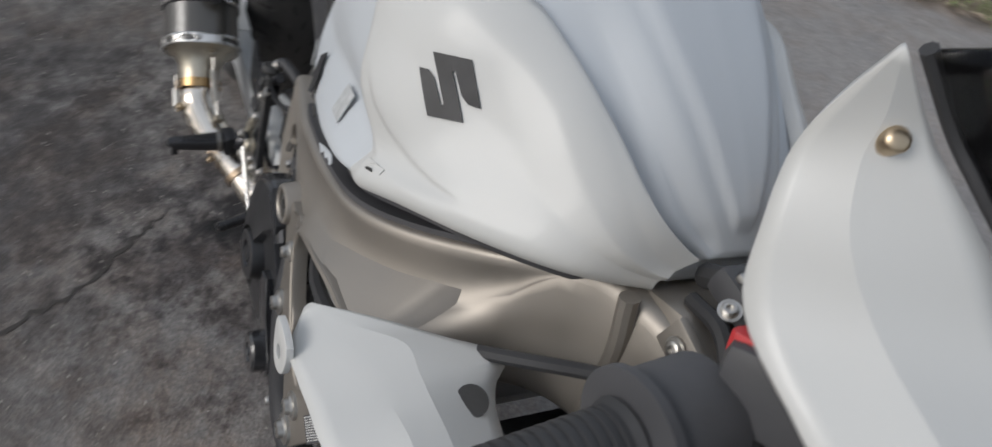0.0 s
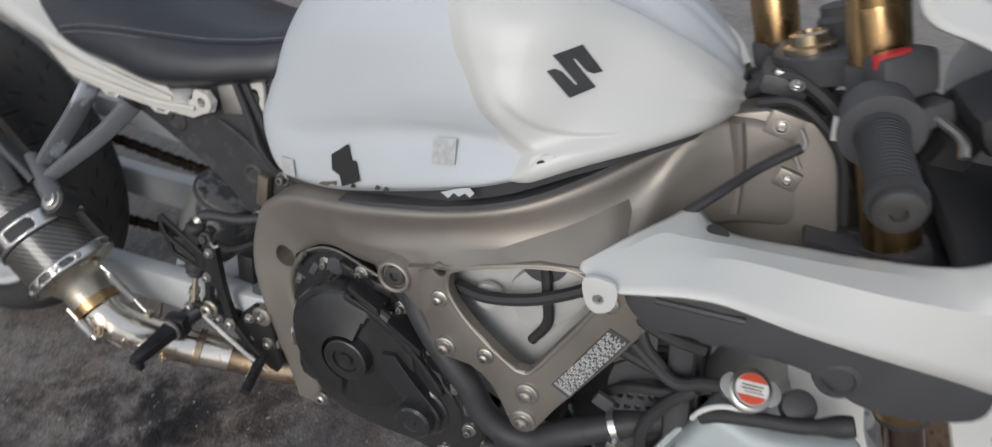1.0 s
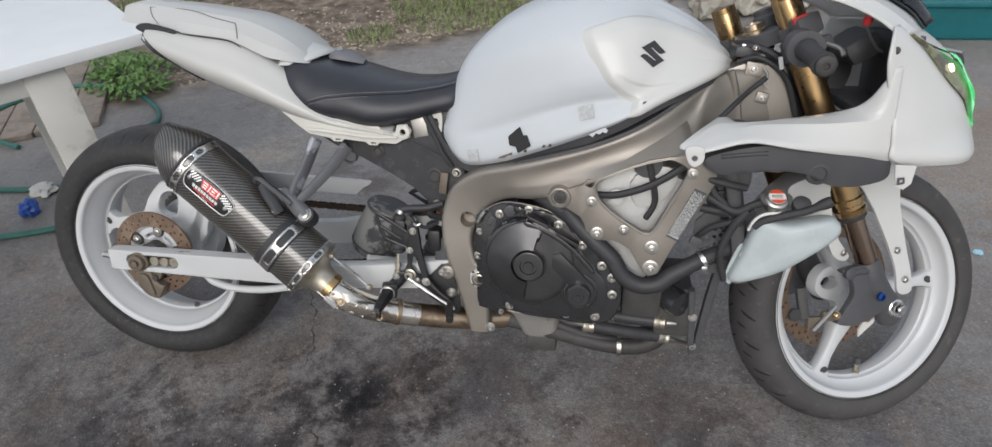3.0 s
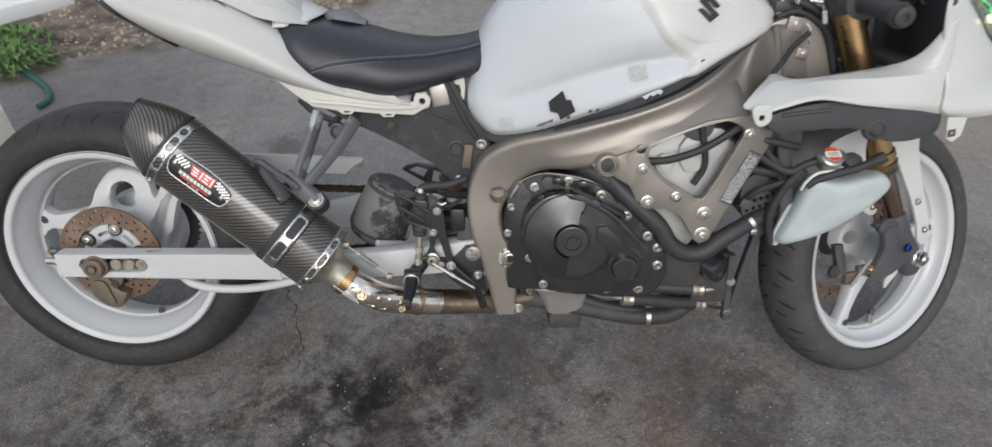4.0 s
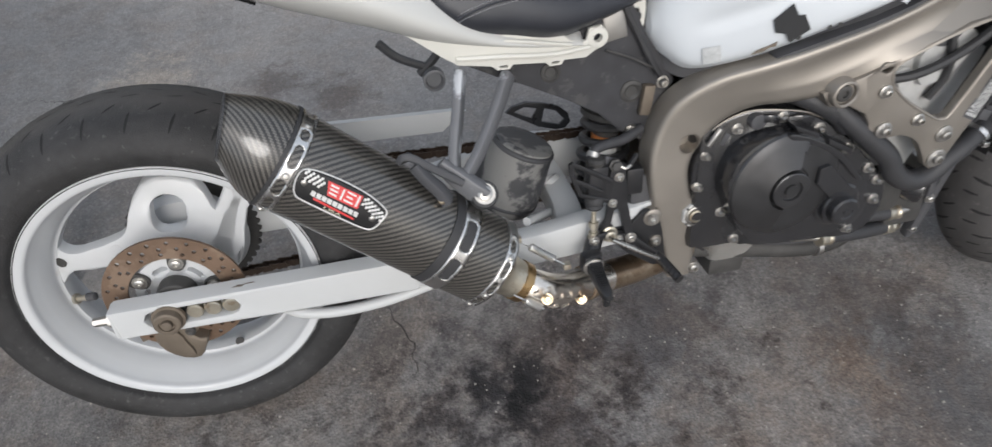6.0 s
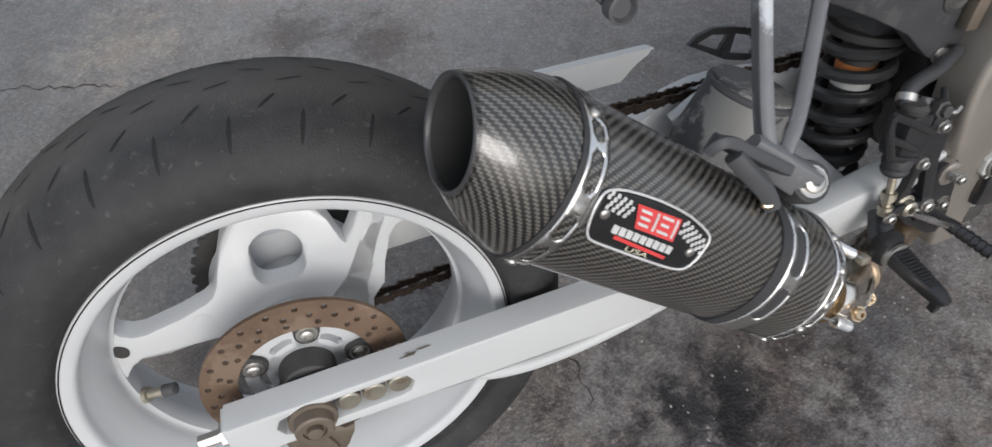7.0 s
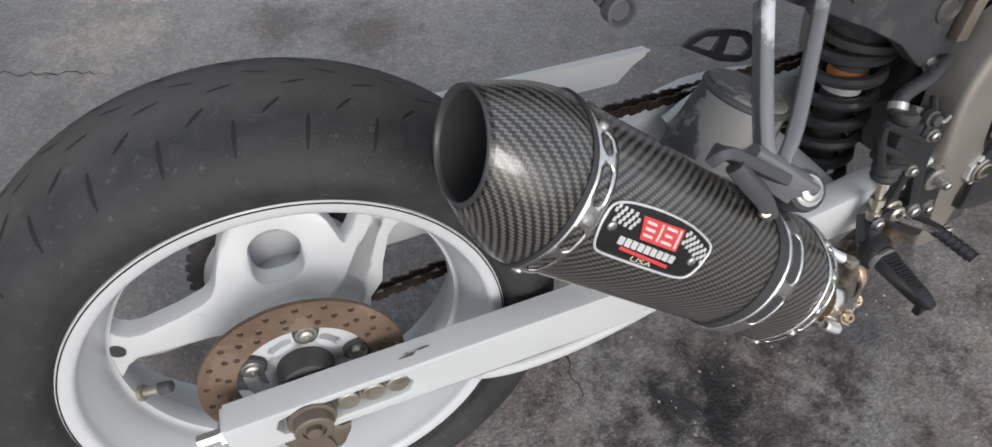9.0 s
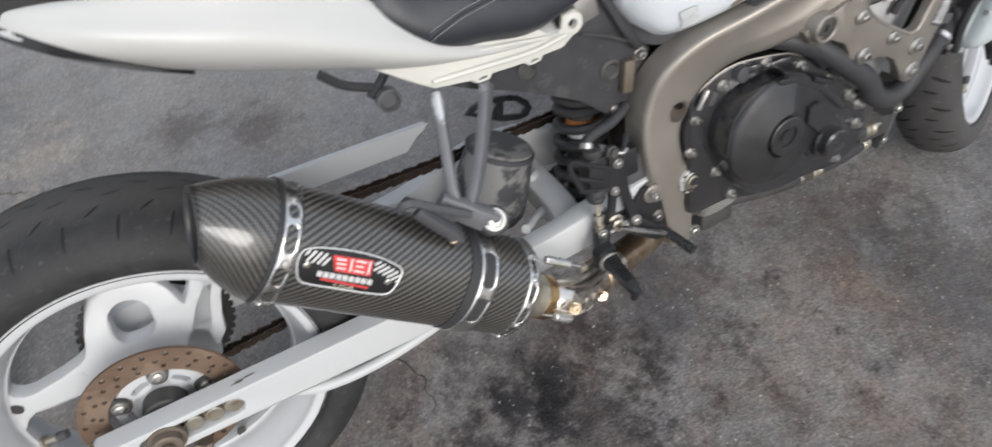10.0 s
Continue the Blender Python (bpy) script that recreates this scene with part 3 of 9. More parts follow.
crown_web = [(0.05, -0.035), (0.088, -0.01), (0.0912, 0.006), (0.0925, 0.02), (0.0955, 0.038), (0.107, 0.0633), (0.1214, 0.0965), (0.132, 0.116), (0.146, 0.135), (0.139, 0.143), (0.117, 0.163), (0.112, 0.165), (0.1008, 0.1362), (0.0935, 0.1242), (0.0865, 0.113),
             (0.081, 0.1065), (0.0785, 0.11), (0.0765, 0.118), (0.071, 0.136), (0.058, 0.156), (0.03, 0.167), (0.0, 0.17), (-0.024, 0.162), (-0.041, 0.142), (-0.053, 0.12), (-0.0615, 0.1), (-0.07, 0.087)]
hub_arc = [(0.05 * math.cos(radians(a)), 0.05 * math.sin(radians(a))) for a in range(190, 320, 20)]
cast_main = crown_web + left_spoke[::-1] + left_under[::-1] + hub_arc
web_window = rounded([(-0.0191, 0.1108), (-0.0135, 0.131), (0.0045, 0.1405), (0.0242, 0.1365), (0.0352, 0.1235), (0.0349, 0.1053), (0.0302, 0.0884), (0.0153, 0.0778), (-0.0104, 0.08), (-0.0194, 0.0921)], 3)
c240, s240 = math.cos(radians(240)), math.sin(radians(240))
low_spoke = [(u * c240 - v * s240, u * s240 + v * c240) for u, v in [(-0.03, 0.07)] + left_spoke[::-1] + left_under[::-1] + [(-0.02, 0.0)]]
rear_wheel = wheel_part("rear_wheel", REAR, 0.078, 0.319, 0.0945, (165, 285), 0.012, -0.004, 188, 32, rear_pattern,
                        "white three-spoke rear wheel with a wide worn tyre", 0.062, cast=((cast_main, [web_window]), (low_spoke, [])))
part("cast_mark", lathe((-0.0905, -0.0115, 0.0605), (0, -1, 0), [(0, 0.0095), (0.0012, 0.009), (0.0014, 0.004)], 20), M_WHEEL, rear_wheel)


part("carrier_drum", lathe((0, 0, 0), (0, 1, 0), [(0.02, 0.05), (0.06, 0.052), (0.062, 0.09), (0.088, 0.098), (0.092, 0.09), (0.092, 0.04)], 48), M_WHEEL, rear_wheel, "white drum behind the spokes")
part("hub", lathe((0, 0, 0), (0, -1, 0), [(-0.1, 0.04), (-0.09, 0.05), (-0.045, 0.056), (-0.02, 0.055), (0.02, 0.053), (0.055, 0.045), (0.07, 0.043)], 40), M_WHEEL, rear_wheel)
part("axle_collar", lathe((0, 0, 0), (0, -1, 0), [(0.06, 0.031), (0.098, 0.031), (0.1, 0.029), (0.1, 0.02), (0.118, 0.02)], 32), M_DARK, rear_wheel, "dark steel axle spacer")


def brake_disc(wheel, y, r_out, r_in, holes_rows, parent, material, label):
    holes = [circ(0, 0, r_in, 48)]
    for r, count, off in holes_rows:
        holes += [circ(r * math.cos(2 * math.pi * (i + off) / count), r * math.sin(2 * math.pi * (i + off) / count), 0.0036, 8) for i in range(count)]
    bm = slab(circ(0, 0, r_out, 72), 0.005, lambda u, v, w: wheel @ V(u, y - w, v), holes)
    return part("brake_disc", bm, material, parent, label, smooth=30)


brake_disc(REAR, -0.078, 0.111, 0.073, [(0.102, 22, 0), (0.091, 22, 0.5), (0.081, 16, 0)], rear_wheel, M_RUST, "rust-brown drilled rear brake disc")
# dark carrier with bolts inside the disc
lug = rounded([(0.044, 0.006), (0.052, 0.0125), (0.066, 0.014), (0.076, 0.0105), (0.078, 0.0), (0.076, -0.0105), (0.066, -0.014), (0.052, -0.0125), (0.044, -0.006)], 2)
for i in range(5):
    ca, sa = math.cos(radians(75.5 + 72 * i)), math.sin(radians(75.5 + 72 * i))
    part("disc_lug", slab(lug, 0.006, lambda u, v, w: V(u * ca - v * sa, -0.071 - w, u * sa + v * ca), bev=0.001), M_DARK, rear_wheel, "dark steel disc lug")
bm = bmesh.new()
for i in range(5):
    a = radians(75.5 + 72 * i)
    bm = bolt((0.059 * math.cos(a), -0.077, 0.059 * math.sin(a)), (0, -1, 0), 0.0085, 0.007, bm)
pieces("disc_bolt", bm, M_ALU, rear_wheel)
hubface = slab(circ(0, 0, 0.066, 44), 0.006, lambda u, v, w: V(u, -0.064 - w, v),
               [[(q * math.cos(radians(a + d)), q * math.sin(radians(a + d))) for q, d in ((0.0385, -15), (0.049, -17), (0.0515, -10), (0.0515, 10), (0.049, 17), (0.0385, 15), (0.037, 0))] for a in (39.5, 111.5, 183.5, 255.5, 327.5)], bev=0.002)
part("hub_face", hubface, M_WHEEL, rear_wheel)
# sprocket on the far side
teeth = []
for i in range(180):
    a = 2 * math.pi * i / 180
    r = 0.112 + 0.006 * (1 if (i % 4) in (0, 1) else 0)
    teeth.append((r * math.cos(a), r * math.sin(a)))
part("sprocket", slab(teeth, 0.006, lambda u, v, w: V(u, 0.108 - w, v), [circ(0.062 * math.cos(radians(72 * i)), 0.062 * math.sin(radians(72 * i)), 0.017, 14) for i in range(5)] + [circ(0, 0, 0.03, 24)]), M_DARK, rear_wheel, "dark rear sprocket")

# ---- swingarm, axle, chain ----
swing = new("swingarm")
swing.parent = bike
swing["label"] = "white painted extended swingarm"


def beam(pts, h, t, bev=0.006, bm=None):
    """A box-section beam along pts; h and t are height and thickness, rows of (0..1, value) or numbers."""
    path = cat(pts, 4)
    rings = []
    for i, (p, (tg, a, b)) in enumerate(zip(path, frames(path))):
        s = i / (len(path) - 1)
        hh, tt = (lerp(h, s) if isinstance(h, (list, tuple)) else h), (lerp(t, s) if isinstance(t, (list, tuple)) else t)
        ring = []
        for sx, sz in ((1, 1), (-1, 1), (-1, -1), (1, -1)):
            for k in range(3):
                q = math.atan2(sz, sx) + (k - 1) * radians(45)
                ring.append(p + a * (sx * (tt / 2 - bev) + bev * math.cos(q)) + b * (sz * (hh / 2 - bev) + bev * math.sin(q)))
        rings.append(ring)
    return loft(rings, bm=bm)


ARM_Y = -0.128
slot = [(-0.04, 0.0), (-0.034, 0.012), (-0.022, 0.0155), (0.088, 0.0155), (0.1, 0.012), (0.106, 0.0), (0.1, -0.012), (0.088, -0.0155), (-0.022, -0.0155), (-0.034, -0.012)]
arm_out = [(-0.085, 0.026), (0.36, 0.027), (0.385, 0.026), (0.39, -0.034), (0.19, -0.032), (-0.083, -0.027)]
part("right_arm_tip", slab(arm_out, 0.034, side(ARM_Y + 0.022), [slot], bev=0.004), M_ARM, swing, "white square-section swingarm extension with worn paint", smooth=30)
part("right_arm", beam([(0.38, -0.122, -0.004), (0.5, -0.118, -0.006), (0.62, -0.114, 0.0), (0.74, -0.11, 0.012), (0.83, -0.1, 0.018)], [(0, 0.058), (0.5, 0.062), (1, 0.075)], [(0, 0.03), (1, 0.045)]), M_ARM, swing, smooth=30)
part("left_arm", beam([(-0.085, 0.125, 0), (0.2, 0.125, 0.0), (0.45, 0.12, 0.015), (0.6, 0.12, 0.05), (0.74, 0.115, 0.03), (0.84, 0.1, 0.018)], [(0, 0.054), (0.5, 0.07), (0.75, 0.085), (1, 0.075)], [(0, 0.034), (1, 0.045)]), M_ARM, swing, smooth=30)
part("brace_tube", tube([(0.165, -0.122, -0.03), (0.19, -0.122, -0.052), (0.25, -0.122, -0.064), (0.34, -0.12, -0.06), (0.47, -0.118, -0.03)], 0.0095, 12), M_ARM, swing)
part("cross_brace", beam([(0.665, -0.1, 0.005), (0.675, -0.04, 0.0), (0.675, 0.04, 0.005), (0.66, 0.11, 0.03)], 0.05, 0.05), M_ARM, swing, smooth=30)
part("shock_link", tube([(0.662, 0.048, 0.026), (0.69, 0.018, -0.012), (0.722, -0.02, -0.055)], 0.0165, 18), M_ARM, swing, "white round suspension link")
bm = bmesh.new()
for k in range(2):
    bm = lathe(V(0.668, 0.042, 0.02) + V(0.012, -0.0125, -0.0165) * k, (0.52, -0.53, -0.67), [(-0.006, 0.0175), (-0.005, 0.0225), (0.005, 0.0225), (0.006, 0.0175)], 24, bm)
pieces("link_collar", bm, M_ARM, swing, "white ribbed collar")
part("link_strut", tube([(0.69, 0.01, -0.02), (0.64, -0.04, 0.006), (0.59, -0.09, 0.03)], 0.008, 12), M_ARM, swing)
part("inner_step", beam([(0.545, 0.075, 0.055), (0.6, 0.07, 0.085), (0.66, 0.06, 0.06)], 0.045, 0.02), M_ARM, swing, smooth=30)
# adjuster plate shine behind the axle slot, nut, adjuster bolt
part("slot_backing", slab([(-0.045, 0.018), (0.112, 0.018), (0.112, -0.018), (-0.045, -0.018)], 0.004, side(ARM_Y + 0.016)), M_ALU, swing, "bare metal inside the axle slot")
bm = bmesh.new()
for i in range(3):
    bm = lathe((0.036 + 0.0275 * i, ARM_Y - 0.004, 0), (0, 1, 0), [(-0.005, 0.004), (-0.005, 0.011), (-0.003, 0.0128), (0.006, 0.0128), (0.0062, 0.009)], 18, bm)
pieces("slot_spacer", bm, M_TARNISH, swing, "tarnished round spacer in the slot")
part("axle_nut", lathe((-0.004, ARM_Y - 0.012, -0.002), (0, -1, 0), [(-0.004, 0.026), (0.002, 0.0255), (0.0025, 0.021), (0.0145, 0.0205), (0.016, 0.018), (0.016, 0.0125), (0.0125, 0.012), (0.0125, 0.0085), (0.019, 0.008), (0.0195, 0.006)], 20), M_CALIPER, swing, "grimy stepped axle nut", smooth=30)
part("axle_washer", lathe((-0.004, ARM_Y - 0.012, -0.002), (0, -1, 0), [(-0.003, 0.024), (0.002, 0.0235)], 28), M_CALIPER, swing)
part("adjuster_bolt", lathe((-0.083, ARM_Y + 0.004, 0.004), (-1, 0, 0), [(0, 0.013), (0.011, 0.013), (0.0115, 0.0075), (0.034, 0.0075), (0.035, 0.0055)], 6), M_ALU, swing, smooth=15)
part("adjuster_block", box((-0.086, ARM_Y + 0.005, 0), (0.006, 0.03, 0.05), bev=0.002), M_ARM, swing)
for pts in ([(0.098, -0.002), (0.112, 0.0015), (0.118, 0.0005), (0.114, -0.003)], [(0.117, 0.003), (0.131, 0.0035), (0.134, 0.0015), (0.122, 0.001)], [(0.104, 0.002), (0.11, 0.0032), (0.109, 0.002)]):
    part("paint_chip", slab(pts, 0.0005, lambda u, v, w: V(u, ARM_Y + 0.004 + v, 0.0268 + w)), M_CALIPER, swing, "brown scrape through the paint")
# rear caliper under the arm
cal = new("rear_caliper")
cal.parent = bike
cal["label"] = "dusty bronze rear brake caliper below the axle"
part("bracket", slab(rounded([(-0.03, 0.012), (0.02, 0.012), (0.026, -0.03), (0.016, -0.066), (-0.012, -0.072), (-0.04, -0.05)]), 0.012, side(-0.09), bev=0.002), M_CALIPER, cal)
part("caliper_body", slab(rounded([(-0.044, -0.035), (-0.006, -0.04), (0.004, -0.072), (0.026, -0.085), (0.018, -0.104), (0.006, -0.121), (-0.021, -0.117), (-0.045, -0.094), (-0.052, -0.068)], 2), 0.05, side(-0.058), bev=0.006), M_CALIPER, cal, smooth=40)
part("caliper_ridge", slab(rounded([(-0.034, -0.05), (-0.012, -0.055), (-0.004, -0.08), (0.002, -0.108), (-0.018, -0.106), (-0.036, -0.086)], 2), 0.006, side(-0.108), bev=0.003), M_CALIPER, cal, smooth=40)
part("pad_tab", slab([(-0.09, -0.074), (-0.052, -0.068), (-0.054, -0.098), (-0.072, -0.09), (-0.088, -0.094)], 0.012, side(-0.062), bev=0.002), M_CALIPER, cal)
part("pad_pin", lathe((0.004, -0.1, -0.063), (0, -1, 0), [(0, 0.009), (0.006, 0.009), (0.008, 0.006), (0.006, 0.003)], 14), M_DARK, cal)

chain = bmesh.new()
for run, z0, z1 in ((0, 0.112, 0.085), (1, -0.112, -0.02)):
    for i in range(62):
        t = i / 61
        x = 0.02 + t * 0.86
        z = z0 + (z1 - z0) * t - (0.01 * math.sin(math.pi * t))
        wide = 0.006 if i % 2 else 0.009
        for s in (-1, 1):
            chain = slab([(x - 0.0085, z - 0.006), (x - 0.004, z - 0.0075), (x + 0.004, z - 0.0055), (x + 0.009, z - 0.0075), (x + 0.0115, z), (x + 0.009, z + 0.0075), (x + 0.004, z + 0.0055), (x - 0.004, z + 0.0075), (x - 0.0085, z + 0.006)], 0.002, side(0.105 + s * wide, -1), bm=chain)
part("chain", chain, M_CHAIN, bike, "rusty oily drive chain", smooth=0)["kind"] = "stuff"
ob_guard = slab([(0.2, 0.169), (0.3, 0.1655), (0.42, 0.1605), (0.527, 0.156), (0.524, 0.15), (0.507, 0.141), (0.483, 0.12), (0.35, 0.124), (0.2, 0.128)], 0.003, side(0.122), bev=0.0008)
ob_guard = slab([(0.2, 0.118), (0.36, 0.118), (0.53, 0.118), (0.525, 0.132), (0.36, 0.132), (0.2, 0.132)], 0.0025, lambda u, v, w: V(u, v, 0.177 - u * 0.04 + w), bm=ob_guard)
part("chain_guard", ob_guard, M_ARM, bike, "white chain guard with an angled open end", smooth=30)


# ---- frame ----
frame_part = new("chassis")
frame_part.parent = bike
frame_part["label"] = "titanium-grey cast aluminium frame"


PLATE = [(1.0, -0.178), (1.06, -0.188), (1.14, -0.2), (1.2, -0.205), (1.3, -0.204), (1.38, -0.19)]


def plate_y(u, v):
    return lerp(PLATE, u)


def spar():
    """The right main spar from the head to the swingarm pivot foot: rows of rear/top edge, front/bottom edge and outer y."""
    rows = [((0.848, -0.128), (0.894, -0.128), -0.123), ((0.835, -0.072), (0.894, -0.074), -0.127), ((0.8215, -0.026), (0.8975, -0.03), -0.131), ((0.8135, 0.0), (0.9055, -0.002), -0.133),
            ((0.8085, 0.02), (0.905, 0.023), -0.135), ((0.803, 0.042), (0.893, 0.04), -0.136), ((0.798, 0.065), (0.872, 0.055), -0.137), ((0.7905, 0.106), (0.861, 0.098), -0.138), ((0.789, 0.148), (0.862, 0.128), -0.138),
            ((0.799, 0.196), (0.872, 0.15), -0.14), ((0.822, 0.24), (0.898, 0.192), -0.148), ((0.875, 0.276), (0.945, 0.219), -0.162),
            ((0.95, 0.298), (1.0, 0.226), -0.18), ((1.02, 0.318), (1.06, 0.24), -0.192), ((1.11, 0.345), (1.14, 0.2855), -0.2), ((1.19, 0.378), (1.21, 0.3185), -0.201),
            ((1.25, 0.41), (1.285, 0.338), -0.178), ((1.305, 0.445), (1.345, 0.345), -0.135), ((1.35, 0.478), (1.39, 0.365), -0.1), ((1.385, 0.487), (1.43, 0.372), -0.082), ((1.45, 0.492), (1.485, 0.375), -0.066)]
    rings = []
    keys = [V(*a, 0) for a, b, y in rows], [V(*b, 0) for a, b, y in rows], [V(y, 0, 0) for a, b, y in rows]
    ca, cb, cy = (cat(k, 4) for k in keys)
    n = len(ca)
    for i, (a, b, yv) in enumerate(zip(ca, cb, cy)):
        y, s = yv.x, i / (n - 1)
        # a hollow along the upper part ends in a crease that climbs towards the head
        q = s * (len(rows) - 1) - 4
        fc = lerp([(7, 0.62), (9, 0.62), (10, 0.66), (11, 0.78), (11.45, 0.82), (12.15, 0.7), (12.7, 0.5), (13.3, 0.3), (13.65, 0.1)], q)
        rise = max(0, min(1, (q - 7.2) / 2.2)) * max(0, min(1, (13.9 - q) / 0.8))
        up = lambda f: (a.x + (b.x - a.x) * f, a.y + (b.y - a.y) * f)
        ring = []
        base_w = [(0.0, 0.05), (0.0005, 0.009), (0.025, 0.0035), (0.07, 0.001), (0.11, 0.0), (0.85, 0.0), (0.92, 0.0012), (0.965, 0.004), (0.9995, 0.011), (1.0, 0.045)]
        fs = [0.0, 0.0005, 0.025, 0.07] + [0.09 + (fc - 0.09) * k / 10 for k in range(1, 11)] + [fc + (0.93 - fc) * k / 9 for k in range(1, 10)] + [0.965, 0.9995, 1.0]
        for k, f in enumerate(fs):
            w = 0.05 if k == 0 else lerp(base_w, f)
            if 0.05 < f < fc:
                w += 0.006 * rise * math.sin(math.pi * min(1, (f - 0.05) / (fc - 0.05)) ** 1.15)
            elif f >= fc:
                meet = max(0, min(1, (q - 9.2) / 0.8)) * max(0, min(1, (13.3 - q) / 0.8))
                w = w * (1 - meet) + meet * (plate_y(b.x, 0) - 0.0155 - y) * min(1, (f - fc) / (1 - fc) * 1.15)
            px, pz = up(f)
            ring.append(V(px, y + w, pz))
        rings.append(ring)
    return loft(rings)


def bored(bm, holes):
    """Round holes through the outer skin of bm along y: rows of x, z, radius."""
    for x, z, r in holes:
        near = lambda f, q: (f.calc_center_median().x - x) ** 2 + (f.calc_center_median().z - z) ** 2 < q * q and f.calc_center_median().y < -0.1
        bm.normal_update()
        bmesh.ops.subdivide_edges(bm, edges=list({e for f in bm.faces if near(f, r * 2.2) and abs(f.normal.y) > 0.5 for e in f.edges}), cuts=3, use_grid_fill=True)
        bm.normal_update()
        gone = [f for f in bm.faces if near(f, r * 1.12) and abs(f.normal.y) > 0.5]
        y = sum(f.calc_center_median().y for f in gone) / len(gone)
        bmesh.ops.delete(bm, geom=gone, context="FACES")
        loop = [e for e in bm.edges if e.is_boundary]
        ring = [bm.verts.new((x + r * math.cos(2 * math.pi * k / 32), y, z + r * math.sin(2 * math.pi * k / 32))) for k in range(32)]
        edge = [bm.edges.new((ring[k], ring[(k + 1) % 32])) for k in range(32)]
        bmesh.ops.bridge_loops(bm, edges=loop + edge)
        deep = [bm.verts.new(v.co + V(0, 0.03, 0)) for v in ring]
        for k in range(32):
            bm.faces.new((ring[k], ring[(k + 1) % 32], deep[(k + 1) % 32], deep[k]))
        bmesh.ops.delete(bm, geom=[v for v in bm.verts if not v.link_faces], context="VERTS")
        bm.faces.new(deep)
    return bm


part("spar", bored(spar(), ((0.8518, 0.1615, 0.0165),)), M_FRAME, frame_part, smooth=50)
mir = spar()
mir.transform(Matrix.Scale(-1, 4, (0, 1, 0)))
part("spar", mir, M_FRAME, frame_part, smooth=50)

plate_out = [(1.03, 0.245), (1.045, 0.222), (1.072, 0.2225), (1.103, 0.205), (1.113, 0.189), (1.1165, 0.174), (1.125, 0.164), (1.138, 0.1585), (1.173, 0.161), (1.19, 0.155), (1.2055, 0.1445), (1.2228, 0.118), (1.2345, 0.097), (1.247, 0.0875), (1.2652, 0.0955),
             (1.2841, 0.14), (1.306, 0.183), (1.343, 0.25), (1.362, 0.29), (1.361, 0.333), (1.322, 0.345), (1.275, 0.341), (1.235, 0.3335), (1.175, 0.3095), (1.132, 0.2895), (1.09, 0.268), (1.05, 0.252)]
window = rounded([(1.1345, 0.273), (1.14, 0.25), (1.1707, 0.2203), (1.2225, 0.1877), (1.235, 0.1835), (1.2492, 0.1902), (1.2769, 0.2458), (1.3016, 0.2971), (1.304, 0.3175), (1.2718, 0.333), (1.2336, 0.326), (1.1756, 0.303), (1.1443, 0.2855)], 4)
# black strip added over the spar's top face for the shade below the tank
TOP_STRIP = [(0.96, -0.176, 0.298), (0.985, -0.183, 0.308), (1.02, -0.189, 0.319), (1.11, -0.198, 0.346), (1.19, -0.199, 0.379), (1.25, -0.175, 0.411), (1.305, -0.132, 0.446), (1.34, -0.104, 0.472)]
part("top_shade_strip", loft([[p + V(0, dy, dz) for dy, dz in ((0.0045, -0.002), (0.0045, 0.004), (0.052, 0.006), (0.052, 0.0))] for p in cat([V(*q) for q in TOP_STRIP], 5)]), M_BLACK, frame_part, "black strip for the shade under the tank edge", smooth=30)
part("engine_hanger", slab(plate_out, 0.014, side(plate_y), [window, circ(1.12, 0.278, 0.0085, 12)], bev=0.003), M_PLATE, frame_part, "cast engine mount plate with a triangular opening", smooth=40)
# raised bead round the opening
wc = V(1.225, 0.262, 0)
rim_pts = [V(p.x, plate_y(p.x, p.y) - 0.0135, p.y) for p in (V(u, v, 0) + (V(u, v, 0) - wc).normalized() * 0.0035 for u, v in window)]
part("opening_bead", tube(rim_pts + rim_pts[:1], 0.0022, 6, smooth_path=False), M_FRAME, frame_part)
bm = bmesh.new()
for x, z, r in ((1.249, 0.153, 0.0085), (1.25, 0.109, 0.0095), (1.192, 0.187, 0.0062), (1.125, 0.241, 0.0062), (1.139, 0.175, 0.008), (1.316, 0.309, 0.0062)):
    bm = lathe((x, plate_y(x, z) - 0.013, z), (0, -1, 0), [(0, r * 1.75), (0.004, r * 1.7), (0.005, r * 1.3), (0.006, r * 1.25), (0.006, r), (0.011, r * 0.9), (0.012, r * 0.5), (0.006, r * 0.45)], 18, bm)
pieces("mount_bolt", bm, M_ALU, frame_part, "silver engine mount bolt")
part("mount_boss", lathe((1.061, -0.172, 0.244), (0, -1, 0), [(0, 0.03), (0.02, 0.0245), (0.034, 0.0225), (0.038, 0.021), (0.039, 0.0185), (0.037, 0.0165), (0.031, 0.016), (0.031, 0.0095)], 36), M_FRAME, frame_part, "round engine mount boss")
part("mount_stud", lathe((1.061, -0.2, 0.244), (0, -1, 0), [(0, 0.0135), (0.0065, 0.013), (0.0075, 0.0115), (0.0075, 0.006), (0.0035, 0.0055)], 24), M_DARK, frame_part)
part("hidden_boss", lathe((0.85, -0.085, 0.172), (0, -1, 0), [(0, 0.02), (0.02, 0.0105), (0.03, 0.01), (0.031, 0.007)], 24), M_BRASS, frame_part, "dull brass boss inside the frame hole")
# flat dark disc stands for the shade in a small open hole
part("small_hole_disc", lathe((1.2745, -0.17, 0.339), (0, -1, 0), [(0, 0.0085), (0.003, 0.0085), (0.004, 0.004)], 20), M_RUBBER, frame_part, "dark disc for a small round frame hole")
